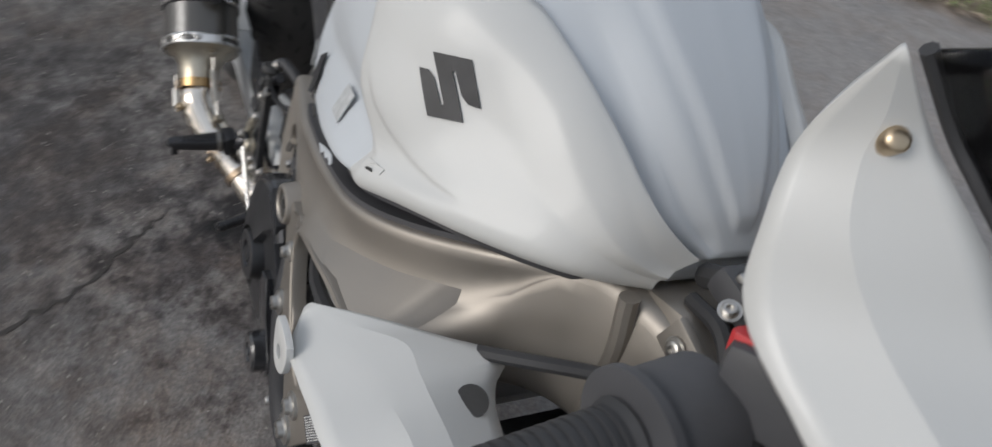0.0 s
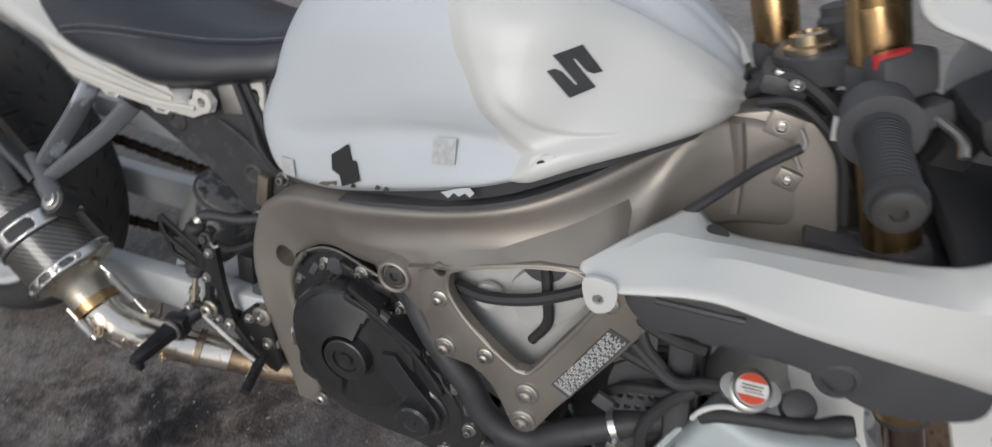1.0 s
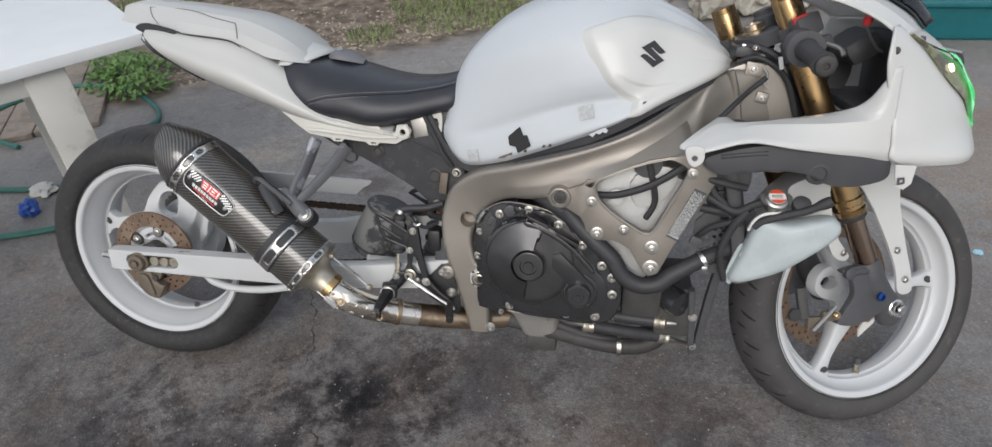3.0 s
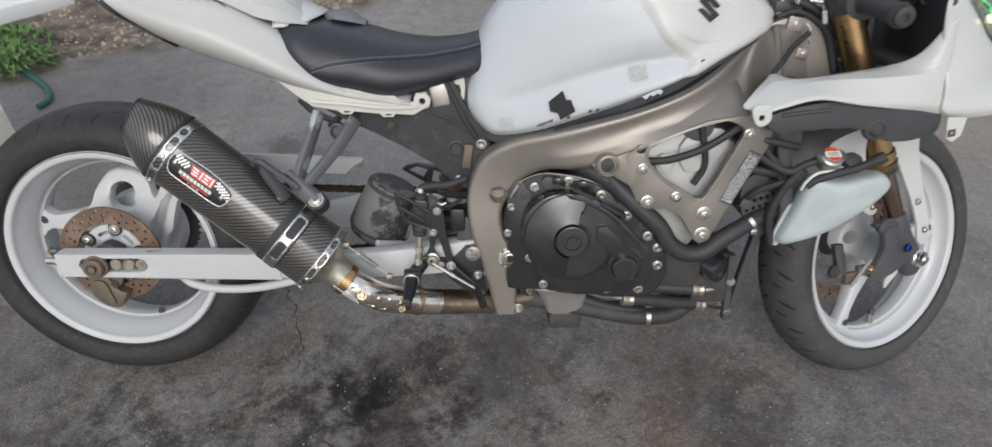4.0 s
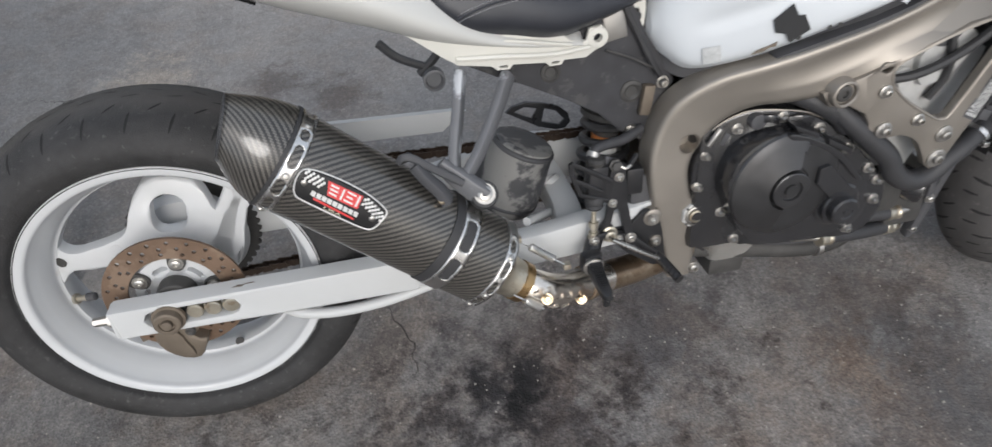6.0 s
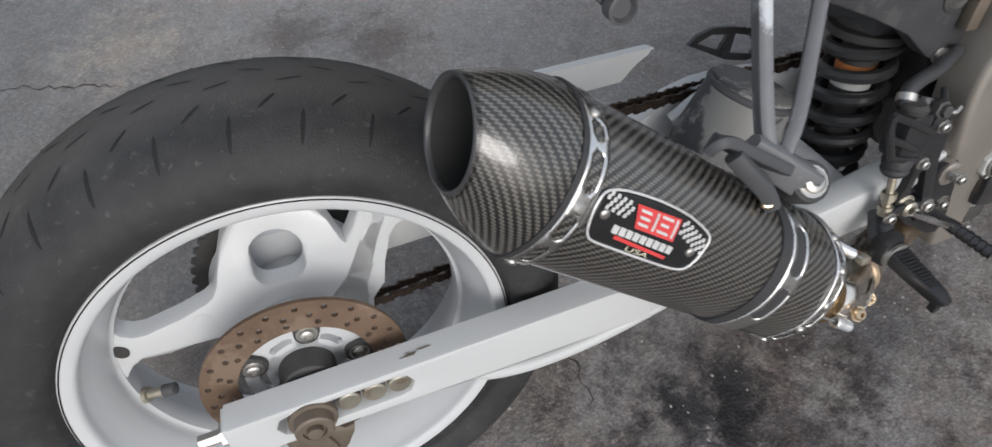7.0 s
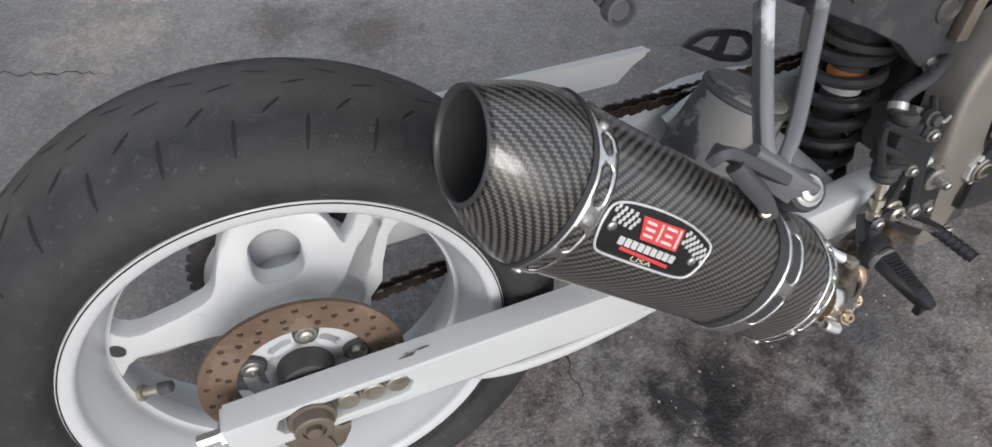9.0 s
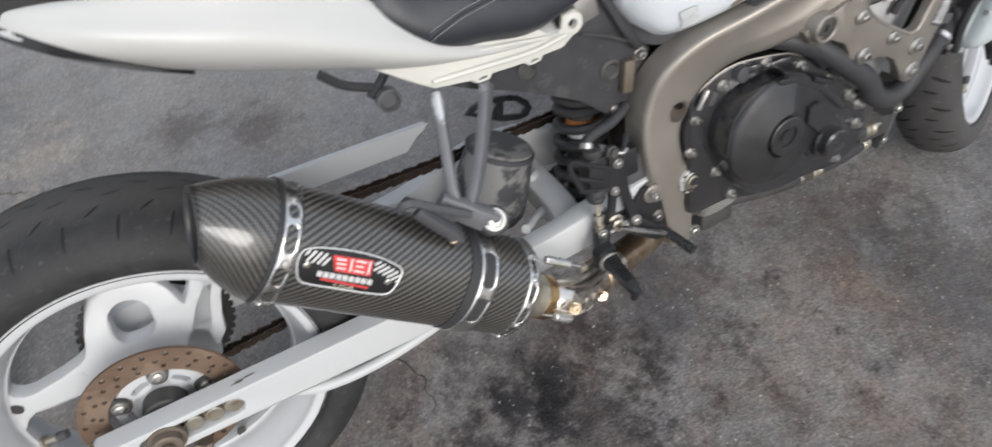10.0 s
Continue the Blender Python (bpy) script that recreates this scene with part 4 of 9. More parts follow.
part("pivot_plate", slab([(0.0205 * math.cos(radians(a)), 0.0205 * math.sin(radians(a))) for a in (24, 66, 114, 156, 204, 246, 294, 336)], 0.007, lambda u, v, w: V(0.8775 + u * 1.2, -0.1345 - w, 0.0195 + v * 1.2), bev=0.002), M_FRAME_RAW, frame_part, "eight-sided washer plate of the swingarm pivot", smooth=25)
part("pivot_ring", lathe((0.8775, -0.141, 0.0195), (0, -1, 0), [(0, 0.02), (0.003, 0.0195), (0.004, 0.0165), (0.001, 0.016), (0.001, 0.0135)], 28), M_ALU, frame_part)
part("pivot_nut", lathe((0.8775, -0.141, 0.0195), (0, -1, 0), [(0, 0.0132), (0.005, 0.0128), (0.006, 0.0095), (0.0005, 0.008), (0.0005, 0.003)], 12), M_TARNISH, frame_part, "worn swingarm pivot nut with a hexagon socket", smooth=20)
bm = bmesh.new()
for a in (45, 135, 225, 315):
    bm = lathe((0.8775 + 0.0215 * math.cos(radians(a)), -0.1412, 0.0195 + 0.0215 * math.sin(radians(a))), (0, -1, 0), [(0, 0.0025), (0.0018, 0.0023), (0.002, 0.001)], 10, bm)
pieces("plate_pin", bm, M_DARK, frame_part)
part("foot_bolt", bolt((0.897, -0.122, -0.112), (0, -1, 0), 0.009, 0.01), M_ALU, frame_part)
for x, y, z in ((0.8, -0.128, 0.029), (0.809, -0.124, -0.0235)):
    part("edge_lug", lathe((x, y, z), (0, -1, 0), [(0, 0.018), (0.012, 0.0165), (0.014, 0.013)], 20), M_FRAME, frame_part)
    part("edge_bolt", bolt((x, y - 0.013, z), (0, -1, 0), 0.0068, 0.009), M_ALU, frame_part)
# head block
head = [(1.372, 0.486), (1.41, 0.50), (1.49, 0.497), (1.515, 0.44), (1.52, 0.36), (1.5, 0.31), (1.43, 0.30), (1.385, 0.36)]
part("head_side", slab(head, 0.05, side(-0.018), bev=0.006), M_FRAME, frame_part, smooth=30)
part("head_rib", tube([(1.385, -0.087, 0.488), (1.4, -0.08, 0.44), (1.41, -0.082, 0.385)], 0.0075, 10), M_FRAME, frame_part)
HEADP, HEADU = V(1.693, 0, -0.032), V(-0.401, 0, 0.916)
part("head_tube", lathe(HEADP + HEADU * 0.36, HEADU, [(0, 0.046), (0.02, 0.05), (0.20, 0.05), (0.22, 0.046)], 32), M_DARK, frame_part)
bm = box((1.43, -0.073, 0.49), (0.034, 0.008, 0.026), Matrix.Rotation(radians(8), 3, "Y"), 0.002)
bm = box((1.451, -0.071, 0.434), (0.026, 0.012, 0.022), Matrix.Rotation(radians(12), 3, "Y"), 0.004, bm)
pieces("head_bracket", bm, M_FRAME, frame_part)
pieces("head_bolt", bolt((1.428, -0.078, 0.49), (0, -1, 0), 0.006, 0.005, bolt((1.451, -0.078, 0.434), (0, -1, 0), 0.005, 0.004)), M_ALU, frame_part)
part("wire_clip", tube([(1.447, -0.078, 0.492), (1.455, -0.085, 0.48), (1.449, -0.088, 0.468), (1.457, -0.088, 0.455)], 0.0022, 8), M_ALU, frame_part)
part("clutch_cable", tube([(1.452, -0.085, 0.475), (1.42, -0.1, 0.45), (1.385, -0.14, 0.425), (1.34, -0.17, 0.38), (1.30, -0.18, 0.31)], 0.0055, 8), M_RUBBER, frame_part, "black throttle cable over the frame")
part("connector", box((1.4752, -0.0892, 0.5042), (0.008, 0.008, 0.024), Matrix.Rotation(radians(-12), 3, "Y"), 0.0015), M_LABELWHITE, frame_part, "small white plastic connector")
# compliance label: dark sticker with unreadable lines
lab_o, lab_u, lab_v = V(1.2865, 0, 0.1735), V(0.048, 0, 0.1), V(0.0235, 0, -0.011)
lab = lambda u, v, w: (lambda p: V(p.x, plate_y(p.x, p.z) - 0.0143 - w, p.z))(lab_o + lab_u * u + lab_v * v)
part("compliance_label", slab([(0, -0.5), (1, -0.5), (1, 0.5), (0, 0.5)], 0.0005, lab), M_BLACK, frame_part, "black compliance sticker with white print")
random.seed(4)
rows = []
for i in range(10):
    u = 0.04
    v = -0.44 + i * 0.09
    while u < 0.93:
        d = random.uniform(0.02, 0.09)
        rows.append((u, v, min(u + d, 0.96), v + 0.04))
        u += d + 0.025
part("label_print", bars(rows, lambda u, v, w: lab(u, v, w + 0.0006)), M_LABELWHITE, frame_part)["kind"] = "stuff"

# ---- engine ----
eng = new("engine")
eng.parent = bike
eng["label"] = "black four-cylinder engine with silver side bolts"
part("crankcase", box((1.03, 0, 0.07), (0.33, 0.3, 0.26), bev=0.03), M_BLACK_ENG, eng)
CASE_Y = [(0.86, -0.139), (0.93, -0.15), (0.99, -0.166), (1.06, -0.173), (1.11, -0.183), (1.15, -0.192), (1.19, -0.195)]
case_y = lambda u, v: lerp(CASE_Y, u)
case = dense(rounded([(0.905, 0.028), (0.878, 0.048), (0.864, 0.085), (0.868, 0.135), (0.884, 0.172), (0.912, 0.199), (0.952, 0.212), (0.998, 0.2095), (1.05, 0.192), (1.1, 0.16), (1.14, 0.118), (1.172, 0.085), (1.193, 0.05), (1.193, 0.0), (1.163, -0.04), (1.08, -0.05), (0.99, -0.05), (0.94, -0.043), (0.915, -0.01)], 3), 2)
part("clutch_case", slab(case, 0.045, side(lambda u, v: case_y(u, v) + 0.045), bev=0.004), M_BLACK_ENG, eng, "black scalloped clutch case", smooth=40)
step = rounded([(0.914, 0.055), (0.9, 0.09), (0.906, 0.135), (0.93, 0.166), (0.965, 0.182), (1.005, 0.183), (1.045, 0.165), (1.088, 0.138), (1.125, 0.1), (1.16, 0.06), (1.168, 0.01), (1.145, -0.022), (1.08, -0.034), (0.99, -0.03), (0.94, 0.0)], 4)
part("case_step", slab(step, 0.045, side(-0.15), bev=0.007), M_BLACK_ENG, eng, smooth=40)
cover = lathe((0.999, -0.189, 0.0905), (0, -1, 0), [(0, 0.095), (0.005, 0.095), (0.009, 0.0925), (0.0105, 0.0885), (0.0115, 0.083), (0.0118, 0.076), (0.0122, 0.066), (0.0126, 0.056), (0.013, 0.046), (0.0135, 0.0375), (0.0125, 0.0355), (0.0125, 0.0335), (0.0275, 0.032), (0.0285, 0.03), (0.0285, 0.0185), (0.0245, 0.0175), (0.0245, 0.011), (0.028, 0.01), (0.028, 0.002)], 120)
# the rear half of the cover is a raised cone that ends in two straight edges
for v in cover.verts:
    r, a = math.hypot(v.co.x - 0.999, v.co.z - 0.0905), math.degrees(math.atan2(v.co.z - 0.0905, v.co.x - 0.999)) % 360
    if 0.0365 < r < 0.0835 and 72 <= a <= 262:
        v.co.y -= 0.001 + 0.0115 * (0.084 - r) / 0.047
part("clutch_cover", cover, M_COVER, eng, "large round black clutch cover with a raised sector", smooth=18)
part("timing_cover", lathe((1.106, -0.19, 0.032), (0, -1, 0), [(0, 0.042), (0.007, 0.041), (0.009, 0.0375), (0.009, 0.0335), (0.017, 0.033), (0.019, 0.031), (0.019, 0.027), (0.0175, 0.0262), (0.031, 0.0252), (0.034, 0.022), (0.034, 0.0125), (0.0325, 0.0115), (0.0325, 0.005), (0.035, 0.004)], 44), M_BLACK_ENG, eng, "small round black timing cover with a raised cap", smooth=25)
bm = slab([(0.992, 0.2), (1.0367, 0.181), (1.04, 0.17), (0.9975, 0.19)], 0.034, side(-0.168), bev=0.0025)
bm = slab([(1.053, 0.1705), (1.103, 0.143), (1.102, 0.133), (1.056, 0.159)], 0.032, side(-0.174), bev=0.0025, bm=bm)
pieces("case_rib", bm, M_ANOD, eng, "worn raised rib on the clutch case", smooth=30)
part("bridge_plate", slab([(1.049, 0.118), (1.066, 0.122), (1.1, 0.088), (1.128, 0.058), (1.09, 0.046), (1.048, 0.09)], 0.02, side(-0.19), bev=0.002), M_BLACK_ENG, eng, "flat raised bridge of the clutch case", smooth=30)
part("case_ridge", slab(rounded([(0.992, 0.186), (1.04, 0.168), (1.09, 0.135), (1.135, 0.085), (1.128, 0.08), (1.085, 0.125), (1.036, 0.158), (0.99, 0.176)], 3), 0.01, side(-0.192), bev=0.003), M_BLACK_ENG, eng, smooth=30)
part("flange_bead", tube([(x, case_y(x, 0), z) for x, z in ((0.879, 0.1745), (0.8964, 0.1903), (0.9198, 0.2044), (0.9493, 0.2125), (0.9974, 0.2105), (1.0342, 0.2021), (1.0596, 0.1897))], 0.0017, 8), M_FRAME, eng, "worn bright flange edge")
bm = bmesh.new()
for x, z in ((0.992, 0.1997), (0.9265, 0.1817), (1.0566, 0.173), (1.1093, 0.1338), (1.152, 0.0936), (1.174, 0.068), (1.1765, 0.0292), (0.8817, 0.1369), (0.8748, 0.0778), (0.919, 0.024), (0.949, -0.035), (1.079, -0.034), (1.1425, -0.0272)):
    bm = bolt((x, case_y(x, z) - 0.002, z), (0, -1, 0), 0.0058, 0.009, bm)
    bm = lathe((x, case_y(x, z) + 0.004, z), (0, -1, 0), [(0, 0.0105), (0.006, 0.0098), (0.0065, 0.0088), (0.0065, 0.005)], 16, bm)
pieces("case_bolt", bm, M_ALU, eng, "silver case bolt")
part("wire_clip", box((0.907, -0.149, 0.166), (0.01, 0.006, 0.022), Matrix.Rotation(radians(25), 3, "Y"), 0.002), M_BLACK, eng)
part("oil_cap", lathe((0.952, -0.152, 0.196), (0, -1, 0), [(0, 0.014), (0.015, 0.013), (0.016, 0.01)], 12), M_BLACK, eng, smooth=20)
bm = bmesh.new()
for a0, a1, z in ((0.955, 0.985, 0.199), (1.002, 1.04, 0.194)):
    bm = beam([(a0, case_y(a0, 0), z), ((a0 + a1) / 2, case_y(a1, 0) - 0.003, z + 0.003), (a1, case_y(a1, 0), z - 0.004)], 0.014, 0.012, 0.003, bm)
pieces("case_lug", bm, M_BLACK_ENG, eng)
part("case_edge_strip", tube([(0.8785, -0.153, 0.1611), (0.886, -0.155, 0.1755), (0.8944, -0.155, 0.1885)], 0.0045, 10), M_ALU, eng, "bare aluminium pipe stub beside the case")
part("cylinder_block", box((1.2, 0, 0.2), (0.2, 0.34, 0.24), Matrix.Rotation(radians(24), 3, "Y"), 0.02), M_FRAME_RAW, eng, "bare cast cylinder head seen through the frame")
part("head_boss", lathe((1.175, -0.178, 0.242), (0, -1, 0), [(0, 0.02), (0.006, 0.019), (0.007, 0.012), (0.012, 0.0115), (0.012, 0.006)], 20), M_FRAME_RAW, eng)
part("cam_end", slab(rounded([(1.2, 0.275), (1.24, 0.31), (1.285, 0.305), (1.29, 0.275), (1.26, 0.235), (1.215, 0.225)], 3), 0.014, side(-0.168), bev=0.004), M_FRAME_RAW, eng)
part("dark_port", lathe((1.232, -0.176, 0.315), (0, -1, 0), [(0, 0.03), (0.008, 0.028), (0.009, 0.02)], 24), M_BLACK, eng)
part("spark_lead", tube([(1.135, -0.188, 0.248), (1.18, -0.2, 0.255), (1.24, -0.203, 0.278), (1.3, -0.2, 0.318), (1.33, -0.18, 0.345)], 0.0075, 8), M_RUBBER, eng, "black hose across the frame opening")
part("vent_hose", tube([(1.232, -0.185, 0.33), (1.245, -0.19, 0.275), (1.25, -0.185, 0.235), (1.235, -0.18, 0.2)], 0.0065, 8), M_RUBBER, eng)
part("slot_hose", tube([(1.148, -0.193, 0.215), (1.165, -0.194, 0.195), (1.185, -0.19, 0.185)], 0.006, 8), M_RUBBER, eng)
pan = new("oil_pan")
pan.parent = eng
pan["label"] = "grey cast oil pan"
part("pan_body", loft([[V(x0 + (x1 - x0) * (0.5 + 0.5 * c), y0 + (y1 - y0) * (0.5 + 0.5 * s), z) for c, s in [(math.copysign(abs(math.cos(q)) ** 0.4, math.cos(q)), math.copysign(abs(math.sin(q)) ** 0.4, math.sin(q))) for q in [2 * math.pi * i / 24 for i in range(24)]]]
                for z, x0, x1, y0, y1 in ((-0.06, 0.914, 1.072, -0.116, 0.1), (-0.074, 0.918, 1.07, -0.116, 0.1), (-0.078, 0.926, 1.064, -0.112, 0.095), (-0.086, 0.936, 1.06, -0.104, 0.09), (-0.12, 0.95, 1.056, -0.086, 0.08), (-0.15, 0.96, 1.052, -0.07, 0.07), (-0.164, 0.966, 1.044, -0.06, 0.06), (-0.17, 0.975, 1.035, -0.05, 0.05))]), M_CAST, pan)
part("pan_sump", box((1.01, -0.005, -0.186), (0.075, 0.1, 0.04), bev=0.008), M_DARK, pan)
part("drain_bolt", bolt((1.058, -0.114, -0.07), (0, -1, 0), 0.007, 0.008), M_ALU, pan)
part("case_bracket", slab([(0.898, -0.025), (0.925, -0.025), (0.932, -0.06), (0.92, -0.09), (0.9, -0.075)], 0.012, side(-0.1), bev=0.003), M_BLACK_ENG, eng)
part("bracket_nut", bolt((0.9145, -0.113, -0.056), (0, -1, 0), 0.008, 0.01), M_BRASS, eng)
part("lug_bolt", bolt((0.922, -0.113, -0.074), (0, -1, 0), 0.005, 0.01), M_ALU, eng)

# coolant hose, oil cooler lines
hose = new("coolant_hose")
hose.parent = eng
hose["label"] = "thick black coolant hose"
def ribbed_hose(pts, r, ribs=18, depth=0.0011):
    """A hose with fine ribs along it."""
    path = cat(pts, 7)
    n = ribs * 2
    return loft([[p + (a * math.cos(2 * math.pi * j / n) + b * math.sin(2 * math.pi * j / n)) * (r - depth * (j % 2)) for j in range(n)] for p, (t, a, b) in zip(path, frames(path))])


part("hose", ribbed_hose([(1.06, -0.168, 0.222), (1.092, -0.188, 0.19), (1.131, -0.2, 0.154), (1.17, -0.204, 0.119), (1.195, -0.204, 0.081), (1.23, -0.202, 0.06), (1.267, -0.2, 0.0645), (1.2935, -0.198, 0.086), (1.326, -0.193, 0.106)], 0.0178), M_HOSE, hose, smooth=60)
part("hose_end", tube([(1.318, -0.195, 0.102), (1.356, -0.183, 0.12), (1.42, -0.16, 0.145)], 0.0168, 18), M_HOSE, hose)
part("upper_hose", tube([(0.97, -0.09, 0.225), (1.0, -0.135, 0.232), (1.035, -0.165, 0.222), (1.075, -0.178, 0.2), (1.1, -0.182, 0.172)], 0.017, 14), M_HOSE, hose)
part("hose_clamp", lathe((1.3545, -0.1835, 0.119), (0.8, 0.2, 0.5), [(-0.004, 0.0188), (-0.004, 0.0202), (0.004, 0.0202), (0.004, 0.0188)], 24), M_CHROME, hose, "silver hose clamp")
part("clamp_screw", box((1.357, -0.203, 0.108), (0.012, 0.01, 0.01), bev=0.002), M_CHROME, hose)
for pts in ([(1.17, -0.136, -0.048), (1.22, -0.139, -0.051), (1.278, -0.1385, -0.0545)], [(1.14, -0.16, -0.0665), (1.21, -0.148, -0.081), (1.285, -0.127, -0.0975)]):
    part("oil_line", tube(pts, 0.0138, 14), M_HOSE, eng, "black oil cooler hose")
part("lower_line", tube([(1.05, -0.05, -0.13), (1.12, -0.056, -0.148), (1.2074, -0.057, -0.1616), (1.26, -0.045, -0.17)], 0.0145, 14), M_HOSE, eng, "black hose under the oil cooler lines")
part("line_clamp", lathe((1.2074, -0.057, -0.1616), (1, 0, -0.15), [(-0.005, 0.0148), (-0.005, 0.0162), (0.005, 0.0162), (0.005, 0.0148)], 20), M_ALU, eng)
for pts in ([(1.288, -0.138, -0.0555), (1.31, -0.136, -0.0575), (1.333, -0.128, -0.057), (1.345, -0.12, -0.052), (1.349, -0.113, -0.042)], [(1.3, -0.122, -0.102), (1.325, -0.105, -0.116), (1.3595, -0.077, -0.138)],
            [(1.045, -0.108, -0.072), (1.06, -0.114, -0.078), (1.085, -0.135, -0.077), (1.105, -0.152, -0.068), (1.122, -0.1605, -0.0655)]):
    part("steel_pipe", tube(pts, 0.0068, 12), M_ALU, eng, "bright oil pipe")
bm = bmesh.new()
for p, ax in (((1.2845, -0.1384, -0.0551), (1, 0, -0.05)), ((1.2955, -0.1245, -0.1), (0.9, 0.25, -0.2)), ((1.13, -0.162, -0.0662), (1, 0.1, -0.1)), ((1.176, -0.1353, -0.049), (1, 0, 0))):
    bm = lathe(p, ax, [(-0.014, 0.0142), (-0.013, 0.0152), (-0.004, 0.0152), (-0.003, 0.0145), (0.003, 0.0145), (0.004, 0.0152), (0.009, 0.0152), (0.01, 0.0135), (0.014, 0.0095)], 18, bm)
pieces("crimp_ferrule", bm, M_TARNISH, eng)
pieces("line_union", lathe((1.3595, -0.077, -0.138), (0, -1, 0), [(-0.012, 0.0105), (0.006, 0.0105), (0.007, 0.009), (0.012, 0.0075), (0.012, 0.003)], 6, lathe((1.349, -0.113, -0.04), (0, -1, 0), [(-0.01, 0.0105), (0.006, 0.0105), (0.008, 0.007), (0.012, 0.0065)], 6)), M_TARNISH, eng, smooth=15)
part("header_pipe", tube([(1.33, -0.02, -0.1), (1.27, -0.05, -0.16), (1.18, -0.06, -0.168), (1.05, -0.05, -0.15), (0.93, -0.04, -0.13)], 0.021, 14), M_DARK, eng, "dark exhaust header under the engine")
part("header_pipe", tube([(1.33, 0.05, -0.08), (1.27, 0.03, -0.175), (1.18, 0.02, -0.195), (1.05, 0.02, -0.175)], 0.021, 14), M_DARK, eng)
part("collector_clamp", lathe((1.2, -0.06, -0.168), (1, 0, 0), [(-0.006, 0.0225), (-0.005, 0.025), (0.005, 0.025), (0.006, 0.0225)], 20), M_ALU, eng)
part("front_block", box((1.31, -0.05, -0.03), (0.08, 0.18, 0.12), bev=0.012), M_DARK, eng, "oil filter and cooler behind the hoses")
part("oil_filter", lathe((1.3, -0.12, 0.0), (0.6, -0.75, -0.1), [(-0.04, 0.03), (0.03, 0.032), (0.04, 0.028), (0.042, 0.015)], 24), M_BLACK_ENG, eng)
part("cylinder_front", box((1.24, -0.05, 0.0), (0.09, 0.2, 0.1), bev=0.02), M_DARK, eng)

# radiator and its fittings
rad = new("radiator")
rad.parent = bike
rad["label"] = "black curved radiator with a dusty core"
rb = slab([(1.37, 0.30), (1.41, 0.315), (1.455, 0.075), (1.41, 0.06)], 0.34, lambda u, v, w: V(u, -0.17 + w, v), bev=0.0)
part("core", rb, M_RADIATOR, rad)
bm = bmesh.new()
for i in range(26):
    t = i / 25
    p, q = V(1.366 + 0.038 * t, 0, 0.295 - 0.225 * t), V(1.40 + 0.043 * t, 0, 0.305 - 0.222 * t)
    bm = box(((p.x + q.x) / 2, -0.172, (p.z + q.z) / 2), (0.036, 0.004, 0.006), Matrix.Rotation(radians(-15), 3, "Y"), bm=bm)
pieces("side_fin", bm, M_DARK, rad)
part("side_tank", beam([(1.39, -0.168, 0.31), (1.415, -0.17, 0.18), (1.433, -0.166, 0.075)], 0.03, 0.05, 0.008), M_BLACK, rad)
part("grille_plate", slab(rounded([(1.335, 0.2), (1.40, 0.225), (1.42, 0.12), (1.375, 0.085), (1.345, 0.12)], 3), 0.006, side(-0.168), [circ(1.35 + 0.012 * i, 0.125 + 0.017 * j + 0.004 * i, 0.0045, 6) for i in range(5) for j in range(4)]), M_BLACK, rad, "black perforated guard")
part("lower_strut", beam([(1.405, -0.13, 0.12), (1.385, -0.12, 0.0), (1.37, -0.105, -0.14)], 0.018, 0.022, 0.004), M_BLACK, rad)
part("lower_strut", beam([(1.345, -0.14, 0.03), (1.352, -0.13, -0.06), (1.36, -0.11, -0.14)], 0.014, 0.02, 0.004), M_BLACK, rad)
pieces("strut_bolt", bolt((1.352, -0.142, -0.036), (0, -1, 0), 0.007, 0.008, bolt((1.36, -0.12, -0.12), (0, -1, 0), 0.007, 0.008)), M_ALU, rad)
part("small_bracket", box((1.335, -0.2, 0.165), (0.022, 0.008, 0.018), Matrix.Rotation(radians(20), 3, "Y"), 0.002), M_BLACK, rad)
for pts, r in (([(1.35, -0.2, 0.26), (1.4, -0.21, 0.235), (1.43, -0.215, 0.25), (1.455, -0.22, 0.262)], 0.0075), ([(1.40, -0.19, 0.08), (1.385, -0.2, 0.14), (1.4, -0.21, 0.2), (1.425, -0.215, 0.24)], 0.0075),
               ([(1.33, -0.17, 0.15), (1.36, -0.19, 0.19), (1.4, -0.2, 0.21), (1.44, -0.2, 0.235)], 0.006), ([(1.34, -0.19, 0.31), (1.36, -0.205, 0.27), (1.385, -0.205, 0.245), (1.42, -0.19, 0.2)], 0.006), ([(1.34, -0.18, 0.23), (1.38, -0.185, 0.225), (1.42, -0.18, 0.215)], 0.009),
               ([(1.3, -0.17, 0.33), (1.34, -0.2, 0.3), (1.38, -0.21, 0.29), (1.42, -0.2, 0.28)], 0.007)):
    part("cooling_hose", tube(pts, r, 10), M_RUBBER, rad)
capd = V(0.1, -0.62, 0.78).normalized()
part("filler_neck", lathe(V(1.471, -0.224, 0.269) - capd * 0.03, capd, [(0, 0.0145), (0.02, 0.0145), (0.021, 0.0175), (0.026, 0.0175)], 24), M_ALU, rad)
cap = lathe(V(1.471, -0.224, 0.269) - capd * 0.006, capd, [(0, 0.0225), (0.006, 0.0225), (0.008, 0.021), (0.009, 0.018), (0.012, 0.017), (0.0125, 0.007)], 32)
part("radiator_cap", cap, M_ALU, rad, "steel radiator cap with red warning label")
cu = capd.cross(V(0, 0, 1)).normalized()
cv = capd.cross(cu)
capp = lambda u, v, w: V(1.471, -0.224, 0.269) + capd * (0.0066 + w) + cu * u * 0.72 + cv * v * 0.72
